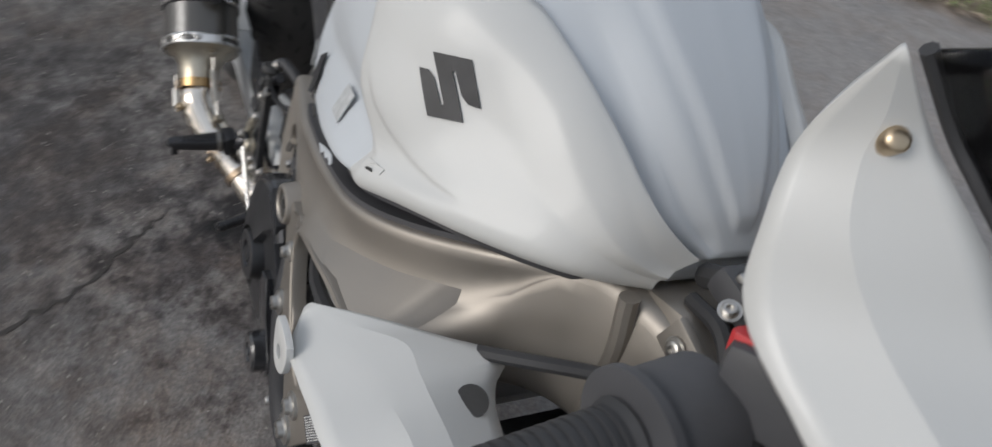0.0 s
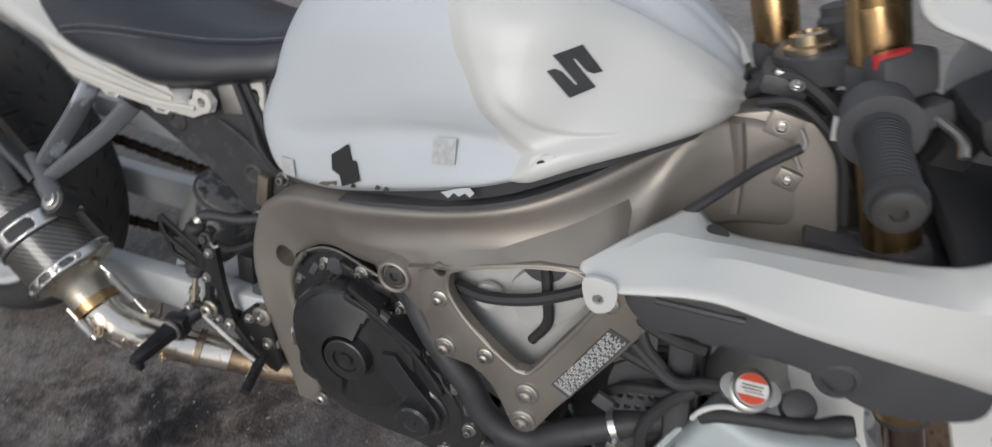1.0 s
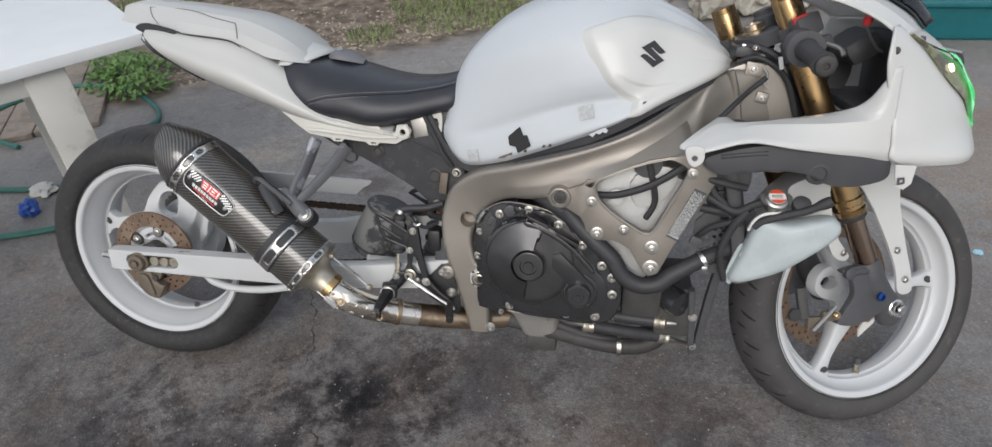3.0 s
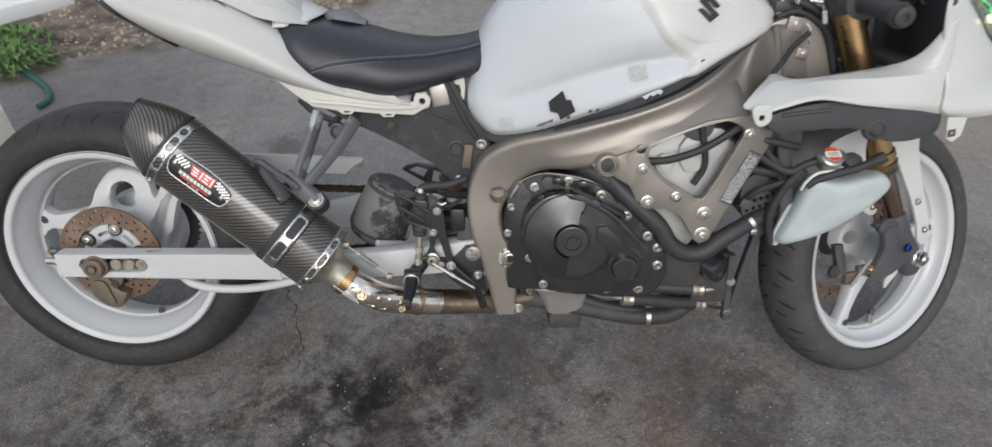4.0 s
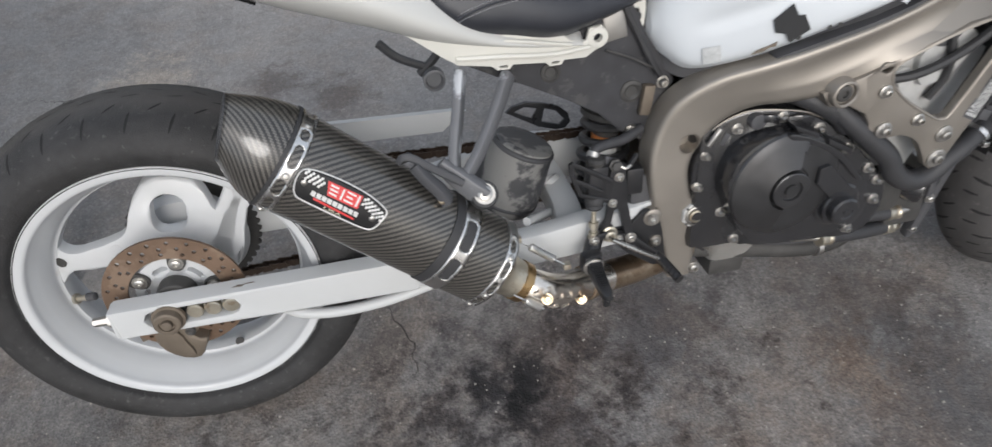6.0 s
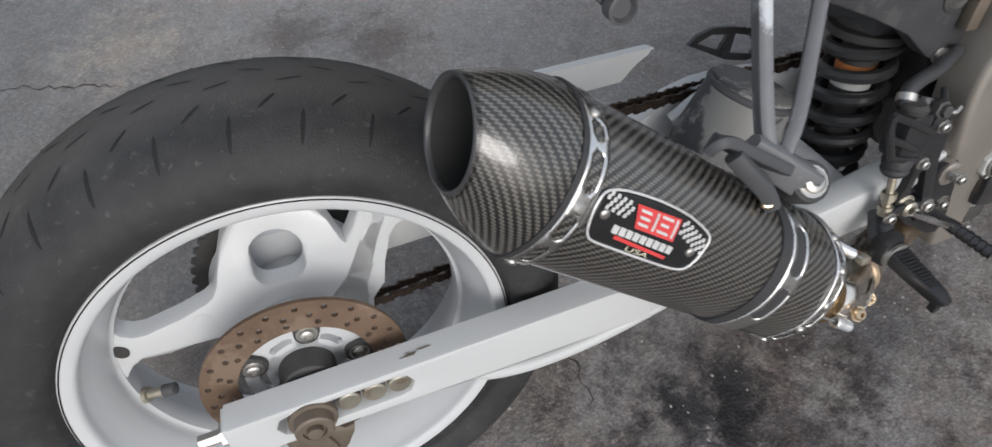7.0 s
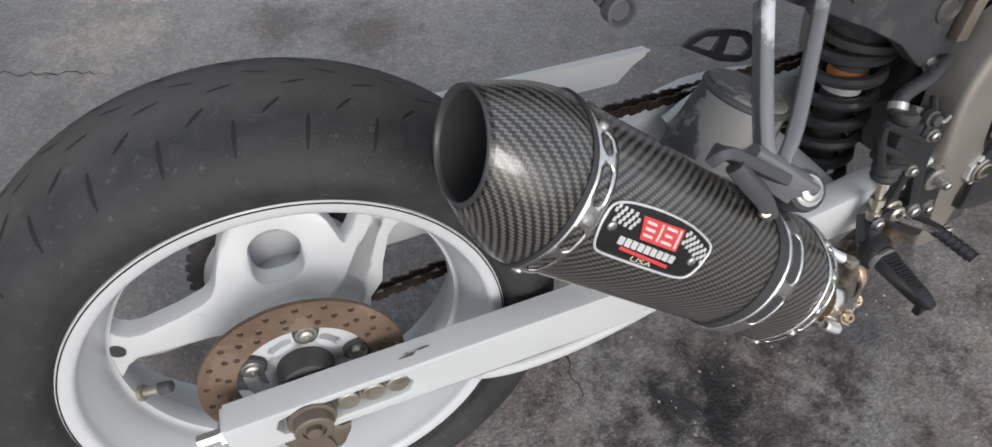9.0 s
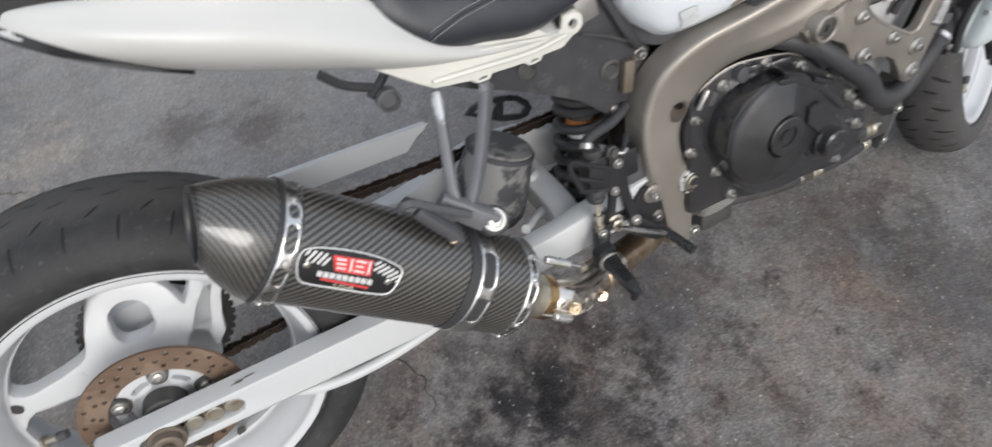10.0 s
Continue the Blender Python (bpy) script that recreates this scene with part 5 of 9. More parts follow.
pieces("cap_ear", slab(rounded([(-0.04, 0.008), (-0.025, 0.018), (-0.025, -0.018), (-0.04, -0.008)], 3), 0.005, lambda u, v, w: capp(u, v, w - 0.01), bm=slab(rounded([(0.04, 0.008), (0.025, 0.018), (0.025, -0.018), (0.04, -0.008)], 3), 0.005, lambda u, v, w: capp(u, v, w - 0.01))), M_ALU, rad)
half_disc = lambda lo, hi: [(0.0215 * math.sin(radians(a)), 0.0215 * math.cos(radians(a))) for a in range(lo, hi + 1, 8)]
part("cap_label", slab(circ(0, 0, 0.022, 28), 0.0005, capp), M_LABELWHITE, rad)
part("cap_label_red", slab(half_disc(-64, 64), 0.0005, lambda u, v, w: capp(u, v, w + 0.0006), bm=slab(half_disc(116, 244), 0.0005, lambda u, v, w: capp(u, v, w + 0.0006))), M_CAPRED, rad, "red warning bands")
part("cap_print", bars([(-0.015, -0.005, 0.014, -0.003), (-0.013, -0.0005, 0.015, 0.0015), (-0.015, 0.004, 0.01, 0.0055)], lambda u, v, w: capp(u, v, w + 0.0006)), M_CALIPER, rad)

# coolant bottle
bot = new("coolant_bottle")
bot.parent = bike
bot["label"] = "milky translucent coolant bottle with a black hose"
outline = rounded([(1.44, 0.205), (1.452, 0.224), (1.495, 0.218), (1.545, 0.228), (1.58, 0.232), (1.598, 0.212), (1.583, 0.187), (1.54, 0.15), (1.497, 0.118), (1.45, 0.095), (1.415, 0.084), (1.404, 0.094), (1.416, 0.13), (1.428, 0.165)], 4)
cx, cz = 1.5, 0.17
rings = []
for y, s in ((-0.168, 0.8), (-0.174, 0.94), (-0.185, 1.0), (-0.2, 1.0), (-0.213, 0.97), (-0.22, 0.88), (-0.223, 0.7), (-0.224, 0.4)):
    rings.append([V(cx + (u - cx) * s, y - 0.012 * math.sin((u - 1.4) * 12), cz + (v - cz) * s) for u, v in outline])
part("bottle", loft(rings), M_BOTTLE, bot, smooth=60)
part("bottle_tab", slab(rounded([(1.415, 0.08), (1.43, 0.15), (1.42, 0.16), (1.40, 0.1), (1.402, 0.08)], 3), 0.006, side(-0.19), [circ(1.412, 0.1, 0.003, 8)]), M_BOTTLE, bot)
part("overflow_hose", tube([(1.438, -0.217, 0.208), (1.455, -0.221, 0.222), (1.49, -0.224, 0.236), (1.525, -0.226, 0.247), (1.55, -0.227, 0.26), (1.568, -0.2277, 0.2705)], lambda t: 0.0078 if t < 0.72 else 0.0078 + 0.0035 * math.sin(math.pi * min(1, (t - 0.72) / 0.28) * 0.8), 12), M_RUBBER, bot, "black overflow hose")
part("bottle_cap", lathe((1.522, -0.2, 0.247), (0, -0.6, 0.75), [(0, 0.0175), (0.014, 0.017), (0.016, 0.013)], 24), M_BLACK, bot)
part("wire_loop", tube([(1.43, -0.215, 0.2), (1.437, -0.222, 0.222), (1.455, -0.222, 0.236), (1.49, -0.22, 0.24)], 0.003, 8), M_LABELWHITE, bot, "white plastic clip")
part("bottle_bolt", bolt((1.428, -0.21, 0.145), (0, -1, 0), 0.006, 0.006), M_ALU, bot)


# ---- tank ----
TANK = [  # x, then half profile (y, z) from the lower edge up to the crown
    (0.792, [(-0.075, 0.322), (-0.09, 0.332), (-0.096, 0.345), (-0.09, 0.36), (-0.07, 0.375), (-0.05, 0.382), (-0.03, 0.386), (0, 0.39)]),
    (0.812, [(-0.1, 0.302), (-0.114, 0.318), (-0.115, 0.35), (-0.1, 0.39), (-0.08, 0.43), (-0.058, 0.45), (-0.035, 0.46), (0, 0.466)]),
    (0.848, [(-0.118, 0.282), (-0.135, 0.3), (-0.131, 0.35), (-0.12, 0.41), (-0.105, 0.47), (-0.075, 0.507), (-0.045, 0.52), (0, 0.527)]),
    (0.92, [(-0.143, 0.295), (-0.158, 0.314), (-0.152, 0.37), (-0.152, 0.44), (-0.14, 0.51), (-0.1, 0.56), (-0.06, 0.58), (0, 0.59)]),
    (1.0, [(-0.168, 0.325), (-0.18, 0.343), (-0.171, 0.4), (-0.177, 0.46), (-0.165, 0.54), (-0.118, 0.595), (-0.07, 0.616), (0, 0.628)]),
    (1.1, [(-0.19, 0.366), (-0.203, 0.382), (-0.187, 0.43), (-0.196, 0.48), (-0.18, 0.56), (-0.125, 0.615), (-0.075, 0.636), (0, 0.648)]),
    (1.18, [(-0.204, 0.405), (-0.209, 0.414), (-0.195, 0.445), (-0.199, 0.49), (-0.174, 0.562), (-0.118, 0.61), (-0.072, 0.634), (0, 0.642)]),
    (1.25, [(-0.184, 0.442), (-0.19, 0.45), (-0.182, 0.466), (-0.164, 0.5), (-0.134, 0.56), (-0.096, 0.585), (-0.062, 0.608), (0, 0.612)]),
    (1.31, [(-0.15, 0.467), (-0.158, 0.475), (-0.152, 0.487), (-0.136, 0.51), (-0.108, 0.548), (-0.076, 0.56), (-0.048, 0.577), (0, 0.58)]),
    (1.355, [(-0.11, 0.486), (-0.12, 0.492), (-0.118, 0.5), (-0.107, 0.512), (-0.082, 0.53), (-0.055, 0.533), (-0.032, 0.543), (0, 0.546)]),
    (1.378, [(-0.052, 0.492), (-0.06, 0.495), (-0.06, 0.499), (-0.054, 0.504), (-0.04, 0.511), (-0.025, 0.513), (-0.015, 0.517), (0, 0.518)])]
tank_rows = [[p for p in cat([V(x, y, z) for y, z in prof], 5)] for x, prof in TANK]
tank_cols = [cat([row[j] for row in tank_rows], 6) for j in range(len(tank_rows[0]))]   # [across][along]
NT, NS = len(tank_cols[0]), len(tank_cols)


def tank_at(i, j):
    """Point of the tank's right half; i along from the seat, j up from the lower edge."""
    i, j = max(0, min(NT - 1.001, i)), max(0, min(NS - 1.001, j))
    a, b, fa, fb = int(i), int(j), i - int(i), j - int(j)
    p = tank_cols[b][a].lerp(tank_cols[b][a + 1], fa)
    q = tank_cols[b + 1][a].lerp(tank_cols[b + 1][a + 1], fa)
    return p.lerp(q, fb)


def tank_normal(i, j):
    du, dv = tank_at(i + 0.3, j) - tank_at(i - 0.3, j), tank_at(i, j + 0.3) - tank_at(i, j - 0.3)
    n = du.cross(dv)
    n = n.normalized() if n.length > 1e-9 else V(0, -1, 0)
    return n if n.y <= 0.05 else -n


tank = new("fuel_tank")
tank.parent = bike
tank["label"] = "pale white fuel tank shell with open lower edges"


COVER_TOP = [(28, 20.6), (32, 21.6), (34.5, 22.6), (39, 23.7), (43, 23.4), (47, 22.9), (51, 22.2), (55, 21.6), (60, 21.2)]


def shell_point(i, j):
    """The shell with its knee crease and the raised spine in front of the filler."""
    p, x = tank_at(i, j), tank_at(i, j).x
    d = -0.0045 * tent(j - 10.2, 1.6) * ease((i - 10) / 6) * ease((37 - i) / 3)
    d += 0.002 * ease((j - 16) / 3) * ease((22 - j) / 3) * ease((i - 14) / 6) * ease((31 - i) / 4)
    spine = lerp([(36, 29.5), (44, 30.3), (52, 31.5), (58, 33)], i)
    d += 0.0045 * ease((j - spine) / 0.9) * ease((i - 36) / 4) * ease((58 - i) / 3)
    # valley beside the spine
    d -= 0.004 * tent(j - lerp([(36, 26), (48, 26), (58, 27)], i), 3.2) * ease((i - 38) / 5) * ease((60 - i) / 3)
    d -= 0.009 * tent(j - lerp(COVER_TOP, i) - 1.1, 2.2) * ease((i - 42) / 8) * ease((62 - i) / 3)
    return p + tank_normal(i, j) * d


rings = []
for i2 in range(2 * NT - 1):
    half = [shell_point(i2 / 2, j2 / 2) for j2 in range(2 * NS - 1)]
    rings.append(half + [V(p.x, -p.y, p.z) for p in reversed(half[:-1])])
part("tank_shell", loft(rings, caps=True), M_TANK, tank, smooth=60)
# raised front side cover, warmer white: its rear edge leans forward as it drops, its upper edge stands over a valley
COVER_REAR = [(1.0, 35.8), (6, 36.2), (8.6, 36.4), (10, 35.4), (12, 34.0), (15, 31.8), (18, 29.7), (20, 28.7), (22, 29.2), (23, 32), (24, 36)]
SHOULDER = [(34, 21.2), (37, 20.6), (41, 20.2), (45, 19.6), (48, 18.4), (52, 16.8), (56, 14.6), (60, 12.5)]
DENT = [(33.5, 16.2), (35.5, 14.9), (38, 13.0), (41, 11.2), (43.5, 10.2), (46, 9.4)]


def cover_point(t, k):
    """A point of the right side cover: t from its rear to its front edge, k from its lower to its upper edge, both 0 to 1."""
    i1, j0 = NT - 1.6, 1.0
    i = 35.0
    for _ in range(12):
        j = j0 + (lerp(COVER_TOP, i) - j0) * k
        i0 = lerp(COVER_REAR, j)
        i = i0 + (i1 - i0) * t
    n = tank_normal(i, j)
    top = (1 - k) * (lerp(COVER_TOP, i) - j0)
    edge = min(1, (i - i0) / 2.4, (j - j0 + 0.05) / 1.2, (top + 0.02) / 0.55)
    d = 0.0095 * ease(max(0, edge)) - 0.0015
    d += 0.0042 * tent(j - lerp(SHOULDER, i), 3.0) * ease((i - 34) / 4)
    below = lerp(DENT, i) - j
    if below > 0:
        d -= 0.0032 * min(1, below / 0.5) * max(0.0, 1 - below / 4.5) * ease((i - 33.5) / 2.5) * ease((46 - i) / 3)
    d -= 0.003 * tent(j - 17.2, 3.0) * ease((i - 30) / 3) * ease((40 - i) / 4)
    return tank_at(i, j) + n * d, n


cover_grid = [[cover_point(q / 99, k / 59) for q in range(100)] for k in range(60)]
for sign in (1, -1):
    part("side_cover", loft([[V(p.x, sign * p.y, p.z) for p, n in row] for row in cover_grid], closed=False), M_WHITE, tank, "warm white tank side cover", smooth=50)
part("filler_cap", lathe((1.1, 0, 0.643), (0.02, 0, 1), [(0, 0.062), (0.006, 0.06), (0.008, 0.052), (0.004, 0.05), (0.004, 0.045), (0.012, 0.042), (0.013, 0.03)], 40), M_BLACK, tank, "black filler cap")
# black sheet below the shell's lip stands for shade in the open gap
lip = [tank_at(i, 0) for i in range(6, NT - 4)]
part("gap_shade_sheet", loft([[p + V(0, 0.006, 0.004), p + V(0, 0.014, -0.02)] for p in lip], closed=False), M_BLACK, tank, "black sheet for the shade in the gap under the tank")


def tank_decal(i, j, du, dv, lift=0.0012):
    """A place on the tank skin: u runs along, v up, in metres."""
    c, n = tank_at(i, j), tank_normal(i, j)
    eu = (tank_at(i + 0.4, j) - tank_at(i - 0.4, j)).normalized()
    ev = n.cross(eu).normalized()
    ev = ev if ev.z > 0 else -ev
    return lambda u, v, w: c + eu * (u * du) + ev * (v * dv) + n * (lift + w)


def find(x, z):
    best = None
    for i in range(0, NT * 2):
        for j in range(0, NS * 2):
            p = tank_at(i / 2, j / 2)
            d = (p.x - x) ** 2 + (p.z - z) ** 2
            if best is None or d < best[0]:
                best = (d, i / 2, j / 2)
    return best[1], best[2]


for nm, x, z, w, h, m_, lb in (("velcro_square", 0.868, 0.308, 0.026, 0.024, M_TAPE, "grey adhesive square on the tank shell"), ("velcro_square", 1.108, 0.417, 0.03, 0.028, M_TAPE, "grey adhesive square on the tank shell")):
    i, j = find(x, z)
    part(nm, slab([(-0.5, -0.5), (0.5, -0.5), (0.5, 0.5), (-0.5, 0.5)], 0.001, tank_decal(i, j, w, h, 0.0022)), m_, tank, lb)
i, j = find(0.972, 0.352)
part("foam_tape", slab([(-0.5, 0.3), (0.25, 0.55), (0.3, 0.15), (0.5, 0.1), (0.55, -0.4), (-0.2, -0.55), (-0.25, -0.25), (-0.55, -0.1)], 0.0015, tank_decal(i, j, 0.042, 0.046, 0.0025)), M_TAPE_BLACK, tank, "torn black foam tape on the tank shell")


def on_cover(p, lift):
    """The point of the cover that lies over p."""
    q, n = min((g for row in cover_grid for g in row), key=lambda g: (g[0] - p).length_squared)
    return p + n * ((q - p).dot(n) + lift)


EMB_O, EMB_U, EMB_V = V(1.2048, -0.1879, 0.5381), V(0.0524, 0.0332, 0.0035), V(-0.0145, 0.0163, 0.0545)   # a place on the cover, and steps right and up
emblem = dense([(0.03, 0.05), (0.5, 0.22), (0.84, -0.2), (0.69, -0.24), (0.58, -0.2), (0.38, 0.01), (0.36, -0.02), (0.73, -0.45), (0.31, -0.63), (-0.06, -0.2), (0.07, -0.16), (0.18, -0.2), (0.41, -0.43), (0.43, -0.4)], 4)
part("tank_emblem", slab(emblem, 0.0006, lambda u, v, w: on_cover(EMB_O + EMB_U * u + EMB_V * v, 0.0008 + w)), M_DECAL, tank, "dark angular emblem shape")
# little tab with a screw hole at the front of the lower edge
TAB = V(1.217, -0.2, 0.4345)
tab = lambda u, v, w: on_cover(TAB + V(0.95 * u, 0.3 * u, 0.25 * u + v), w)
part("screw_tab", slab(dense([(-0.012, -0.011), (0.012, -0.011), (0.012, 0.011), (-0.012, 0.011)], 4), 0.0012, tab), M_WHITE, tank, "small square screw tab on the cover edge")
part("tab_screw", slab(circ(0, 0, 0.0045, 14), 0.0008, lambda u, v, w: tab(u, v, 0.0012 + w)), M_DARK, tank, "dark screw recess")
part("torn_edge", slab([(1.113, 0.376), (1.13, 0.385), (1.145, 0.391), (1.151, 0.386), (1.147, 0.38), (1.141, 0.383), (1.134, 0.377), (1.128, 0.38), (1.122, 0.3715), (1.117, 0.3745)], 0.0012, side(-0.2075)), M_TANK, tank, "torn flake of white film")
part("edge_chip", slab([(0.924, 0.308), (0.93, 0.314), (0.945, 0.32), (0.957, 0.3265), (0.956, 0.319), (0.948, 0.318), (0.94, 0.312)], 0.0008, side(lambda u, v: lerp([(0.92, -0.1585), (0.96, -0.1695)], u))), M_CALIPER, tank, "brown chip in the tank edge")
for u, v, y in ((1.024, 0.3455, -0.1875), (1.037, 0.3485, -0.1905), (0.985, 0.3315, -0.177)):
    part("edge_chip", slab([(u - 0.004, v - 0.003), (u - 0.001, v + 0.003), (u + 0.004, v + 0.001), (u + 0.002, v - 0.003)], 0.0008, side(y)), M_DARK, tank)
part("front_plug", box((1.367, -0.046, 0.497), (0.014, 0.02, 0.024), Matrix.Rotation(radians(20), 3, "Y"), 0.005), M_WHITE, tank, "white plug at the front of the tank")
part("plug_stain", box((1.3655, -0.043, 0.5085), (0.013, 0.014, 0.004), Matrix.Rotation(radians(30), 3, "Y"), 0.0015), M_CALIPER, tank, "brown stain above the plug")

# ---- seat ----
seat = new("rider_seat")
seat.parent = bike
seat["label"] = "black vinyl rider seat with a stitched side seam"
SEAT = [  # x, half profile from lower edge to middle
    (0.428, [(-0.11, 0.452), (-0.117, 0.463), (-0.103, 0.48), (-0.07, 0.487), (0, 0.489)]),
    (0.462, [(-0.125, 0.418), (-0.136, 0.444), (-0.115, 0.486), (-0.08, 0.497), (0, 0.503)]),
    (0.505, [(-0.13, 0.382), (-0.146, 0.412), (-0.125, 0.462), (-0.085, 0.488), (0, 0.5)]),
    (0.57, [(-0.124, 0.368), (-0.145, 0.397), (-0.133, 0.44), (-0.09, 0.472), (0, 0.486)]),
    (0.64, [(-0.116, 0.356), (-0.143, 0.381), (-0.134, 0.42), (-0.092, 0.453), (0, 0.467)]),
    (0.71, [(-0.105, 0.37), (-0.13, 0.388), (-0.12, 0.42), (-0.08, 0.447), (0, 0.457)]),
    (0.77, [(-0.092, 0.385), (-0.112, 0.4), (-0.102, 0.43), (-0.068, 0.452), (0, 0.461)]),
    (0.815, [(-0.08, 0.396), (-0.098, 0.408), (-0.09, 0.436), (-0.06, 0.46), (0, 0.47)]),
    (0.83, [(-0.07, 0.404), (-0.085, 0.412), (-0.08, 0.436), (-0.055, 0.458), (0, 0.468)])]
rows_s = [cat([V(x, y, z) for y, z in prof], 5) for x, prof in SEAT]
cols_s = [cat([r[j] for r in rows_s], 6) for j in range(len(rows_s[0]))]
rings = []
for i in range(len(cols_s[0])):
    half = [c[i] for c in cols_s]
    rings.append(half + [V(p.x, -p.y, p.z) for p in reversed(half[:-1])])
part("cushion", loft(rings), M_LEATHER, seat, smooth=60)
seam = []
seam_z = [(0.478, 0.398), (0.506, 0.414), (0.543, 0.4235), (0.598, 0.429), (0.652, 0.43), (0.718, 0.432), (0.783, 0.441), (0.83, 0.452)]
for i in range(len(cols_s[0])):
    ring = [c[i] for c in cols_s]
    if ring[8].x < 0.478 or ring[8].x > 0.829:
        continue
    zt = lerp(seam_z, ring[8].x)
    for a, b in zip(ring[3:], ring[4:]):
        if a.z <= zt <= b.z:
            seam.append(a.lerp(b, (zt - a.z) / max(1e-6, b.z - a.z)) + V(0, -0.0005, 0.0004))
            break
part("seam_piping", tube(seam, 0.0016, 6, smooth_path=False), M_LEATHER, seat)
st = bmesh.new()
for k, p in enumerate(seam[:-1]):
    q = seam[k + 1]
    for t in (0.0, 0.5):
        for off in (V(0, 0.0004, 0.0045), V(0, -0.0018, -0.004)):
            st = tube([p.lerp(q, t) + off, p.lerp(q, t + 0.36) + off], 0.0007, 4, smooth_path=False, bm=st)
part("stitching", st, M_THREAD, seat, smooth=0)["kind"] = "stuff"
clip_rows = []
for x, hw, z, h in ((0.5, 0.012, 0.497, 0.004), (0.508, 0.03, 0.499, 0.009), (0.525, 0.042, 0.501, 0.013), (0.545, 0.046, 0.499, 0.012), (0.565, 0.036, 0.494, 0.007), (0.585, 0.012, 0.487, 0.002)):
    clip_rows.append([V(x, hw * math.cos(a), z - 0.006 + (h + 0.006) * max(0, math.sin(a)) ** 0.7) for a in [math.pi * k / 12 for k in range(13)]])
part("lock_cover", loft(clip_rows, closed=False), M_LOCKGREY, seat, "grey rubber lock cover", smooth=40)
part("lock_screw", lathe((0.527, -0.012, 0.5135), (0.1, -0.2, 1), [(0, 0.009), (0.0015, 0.009), (0.002, 0.006), (0.0005, 0.004)], 18), M_ALU, seat)

# ---- tail ----
tail = new("tail_unit")
tail.parent = bike
tail["label"] = "white tail fairing with a seat cowl"
TAIL = [  # x, lower edge z, widest y, z of widest, upper edge z, y of lower edge, y of upper edge
    (0.085, 0.556, -0.075, 0.562, 0.57, -0.07, -0.07), (0.11, 0.538, -0.12, 0.551, 0.566, -0.106, -0.108), (0.15, 0.506, -0.146, 0.536, 0.562, -0.116, -0.125), (0.2, 0.478, -0.159, 0.519, 0.556, -0.119, -0.13),
    (0.27, 0.446, -0.166, 0.493, 0.546, -0.12, -0.132), (0.33, 0.424, -0.166, 0.472, 0.535, -0.12, -0.13), (0.39, 0.403, -0.164, 0.447, 0.506, -0.12, -0.122), (0.44, 0.384, -0.158, 0.423, 0.475, -0.12, -0.118),
    (0.49, 0.369, -0.149, 0.399, 0.432, -0.118, -0.118), (0.55, 0.357, -0.136, 0.373, 0.39, -0.112, -0.112), (0.62, 0.345, -0.123, 0.357, 0.366, -0.105, -0.1), (0.68, 0.338, -0.11, 0.348, 0.356, -0.1, -0.09)]
rows_t = []
for x, z0, yw, zw, z1, y0, y1 in TAIL:
    half = cat([V(x, y0 + 0.05, z0 + 0.01), V(x, y0, z0), V(x, (y0 + yw) / 2 - 0.012, (z0 + zw) / 2 - 0.002), V(x, yw, zw), V(x, (yw + y1) / 2 - 0.003, (zw + z1) / 2), V(x, y1, z1), V(x, y1 + 0.05, z1 + 0.004)], 4)
    rows_t.append(half)
cols_t = [cat([r[j] for r in rows_t], 5) for j in range(len(rows_t[0]))]
for sign in (1, -1):
    skin = [[V(c[i].x, sign * c[i].y, c[i].z) for c in cols_t] for i in range(len(cols_t[0]))]
    part("side_panel", loft(skin, closed=False), M_TAIL, tail, smooth=60, solid=0.004, offset=-1 if sign > 0 else 1)
top = [(0.0, 0.612, 0.03), (0.06, 0.622, 0.062), (0.12, 0.619, 0.09), (0.2, 0.611, 0.105), (0.28, 0.6, 0.112), (0.34, 0.59, 0.114), (0.4, 0.568, 0.112), (0.44, 0.543, 0.106), (0.472, 0.513, 0.094), (0.488, 0.496, 0.085)]
rows_k = []
for x, z, w in top:
    base = lerp([(0, 0.578), (0.1, 0.566), (0.2, 0.556), (0.33, 0.54), (0.4, 0.508), (0.45, 0.496), (0.51, 0.488)], x)
    pl = [V(x, -w - 0.012, base), V(x, -w * 0.99, base + (z - base) * 0.4), V(x, -w * 0.74, base + (z - base) * 0.86), V(x, -w * 0.42, z), V(x, 0, z + 0.002)]
    half = [a.lerp(b, q / 3) for a, b in zip(pl, pl[1:]) for q in range(3)] + [pl[-1]]
    rows_k.append(half + [V(p.x, -p.y, p.z) for p in reversed(half[:-1])])
cols_k = [cat([r[j] for r in rows_k], 5) for j in range(len(rows_k[0]))]
part("seat_cowl", loft([[c[i] for c in cols_k] for i in range(len(cols_k[0]))]), M_TAIL, tail, "white seat cowl hump", smooth=14)
deck = [(-0.112, 0.425, 0.488, 0.447, 0.489), (-0.088, 0.425, 0.515, 0.488, 0.4975), (-0.05, 0.43, 0.53, 0.503, 0.5045), (0, 0.43, 0.54, 0.511, 0.508)]
deck = deck + [(-y, *r) for y, *r in reversed(deck[:-1])]
for pts in ([(0.3255, -0.0975, 0.5755), (0.3345, -0.111, 0.5625), (0.3405, -0.122, 0.5445)], [(0.0991, -0.0655, 0.6085), (0.2095, -0.0799, 0.6023), (0.271, -0.0916, 0.5872), (0.3255, -0.0975, 0.5755)], [(0.0991, -0.0655, 0.6085), (0.115, -0.085, 0.59), (0.1412, -0.1026, 0.5715)]):
    part("cowl_seam", tube(pts, 0.0012, 6), M_THREAD, tail, "thin grey panel seam")
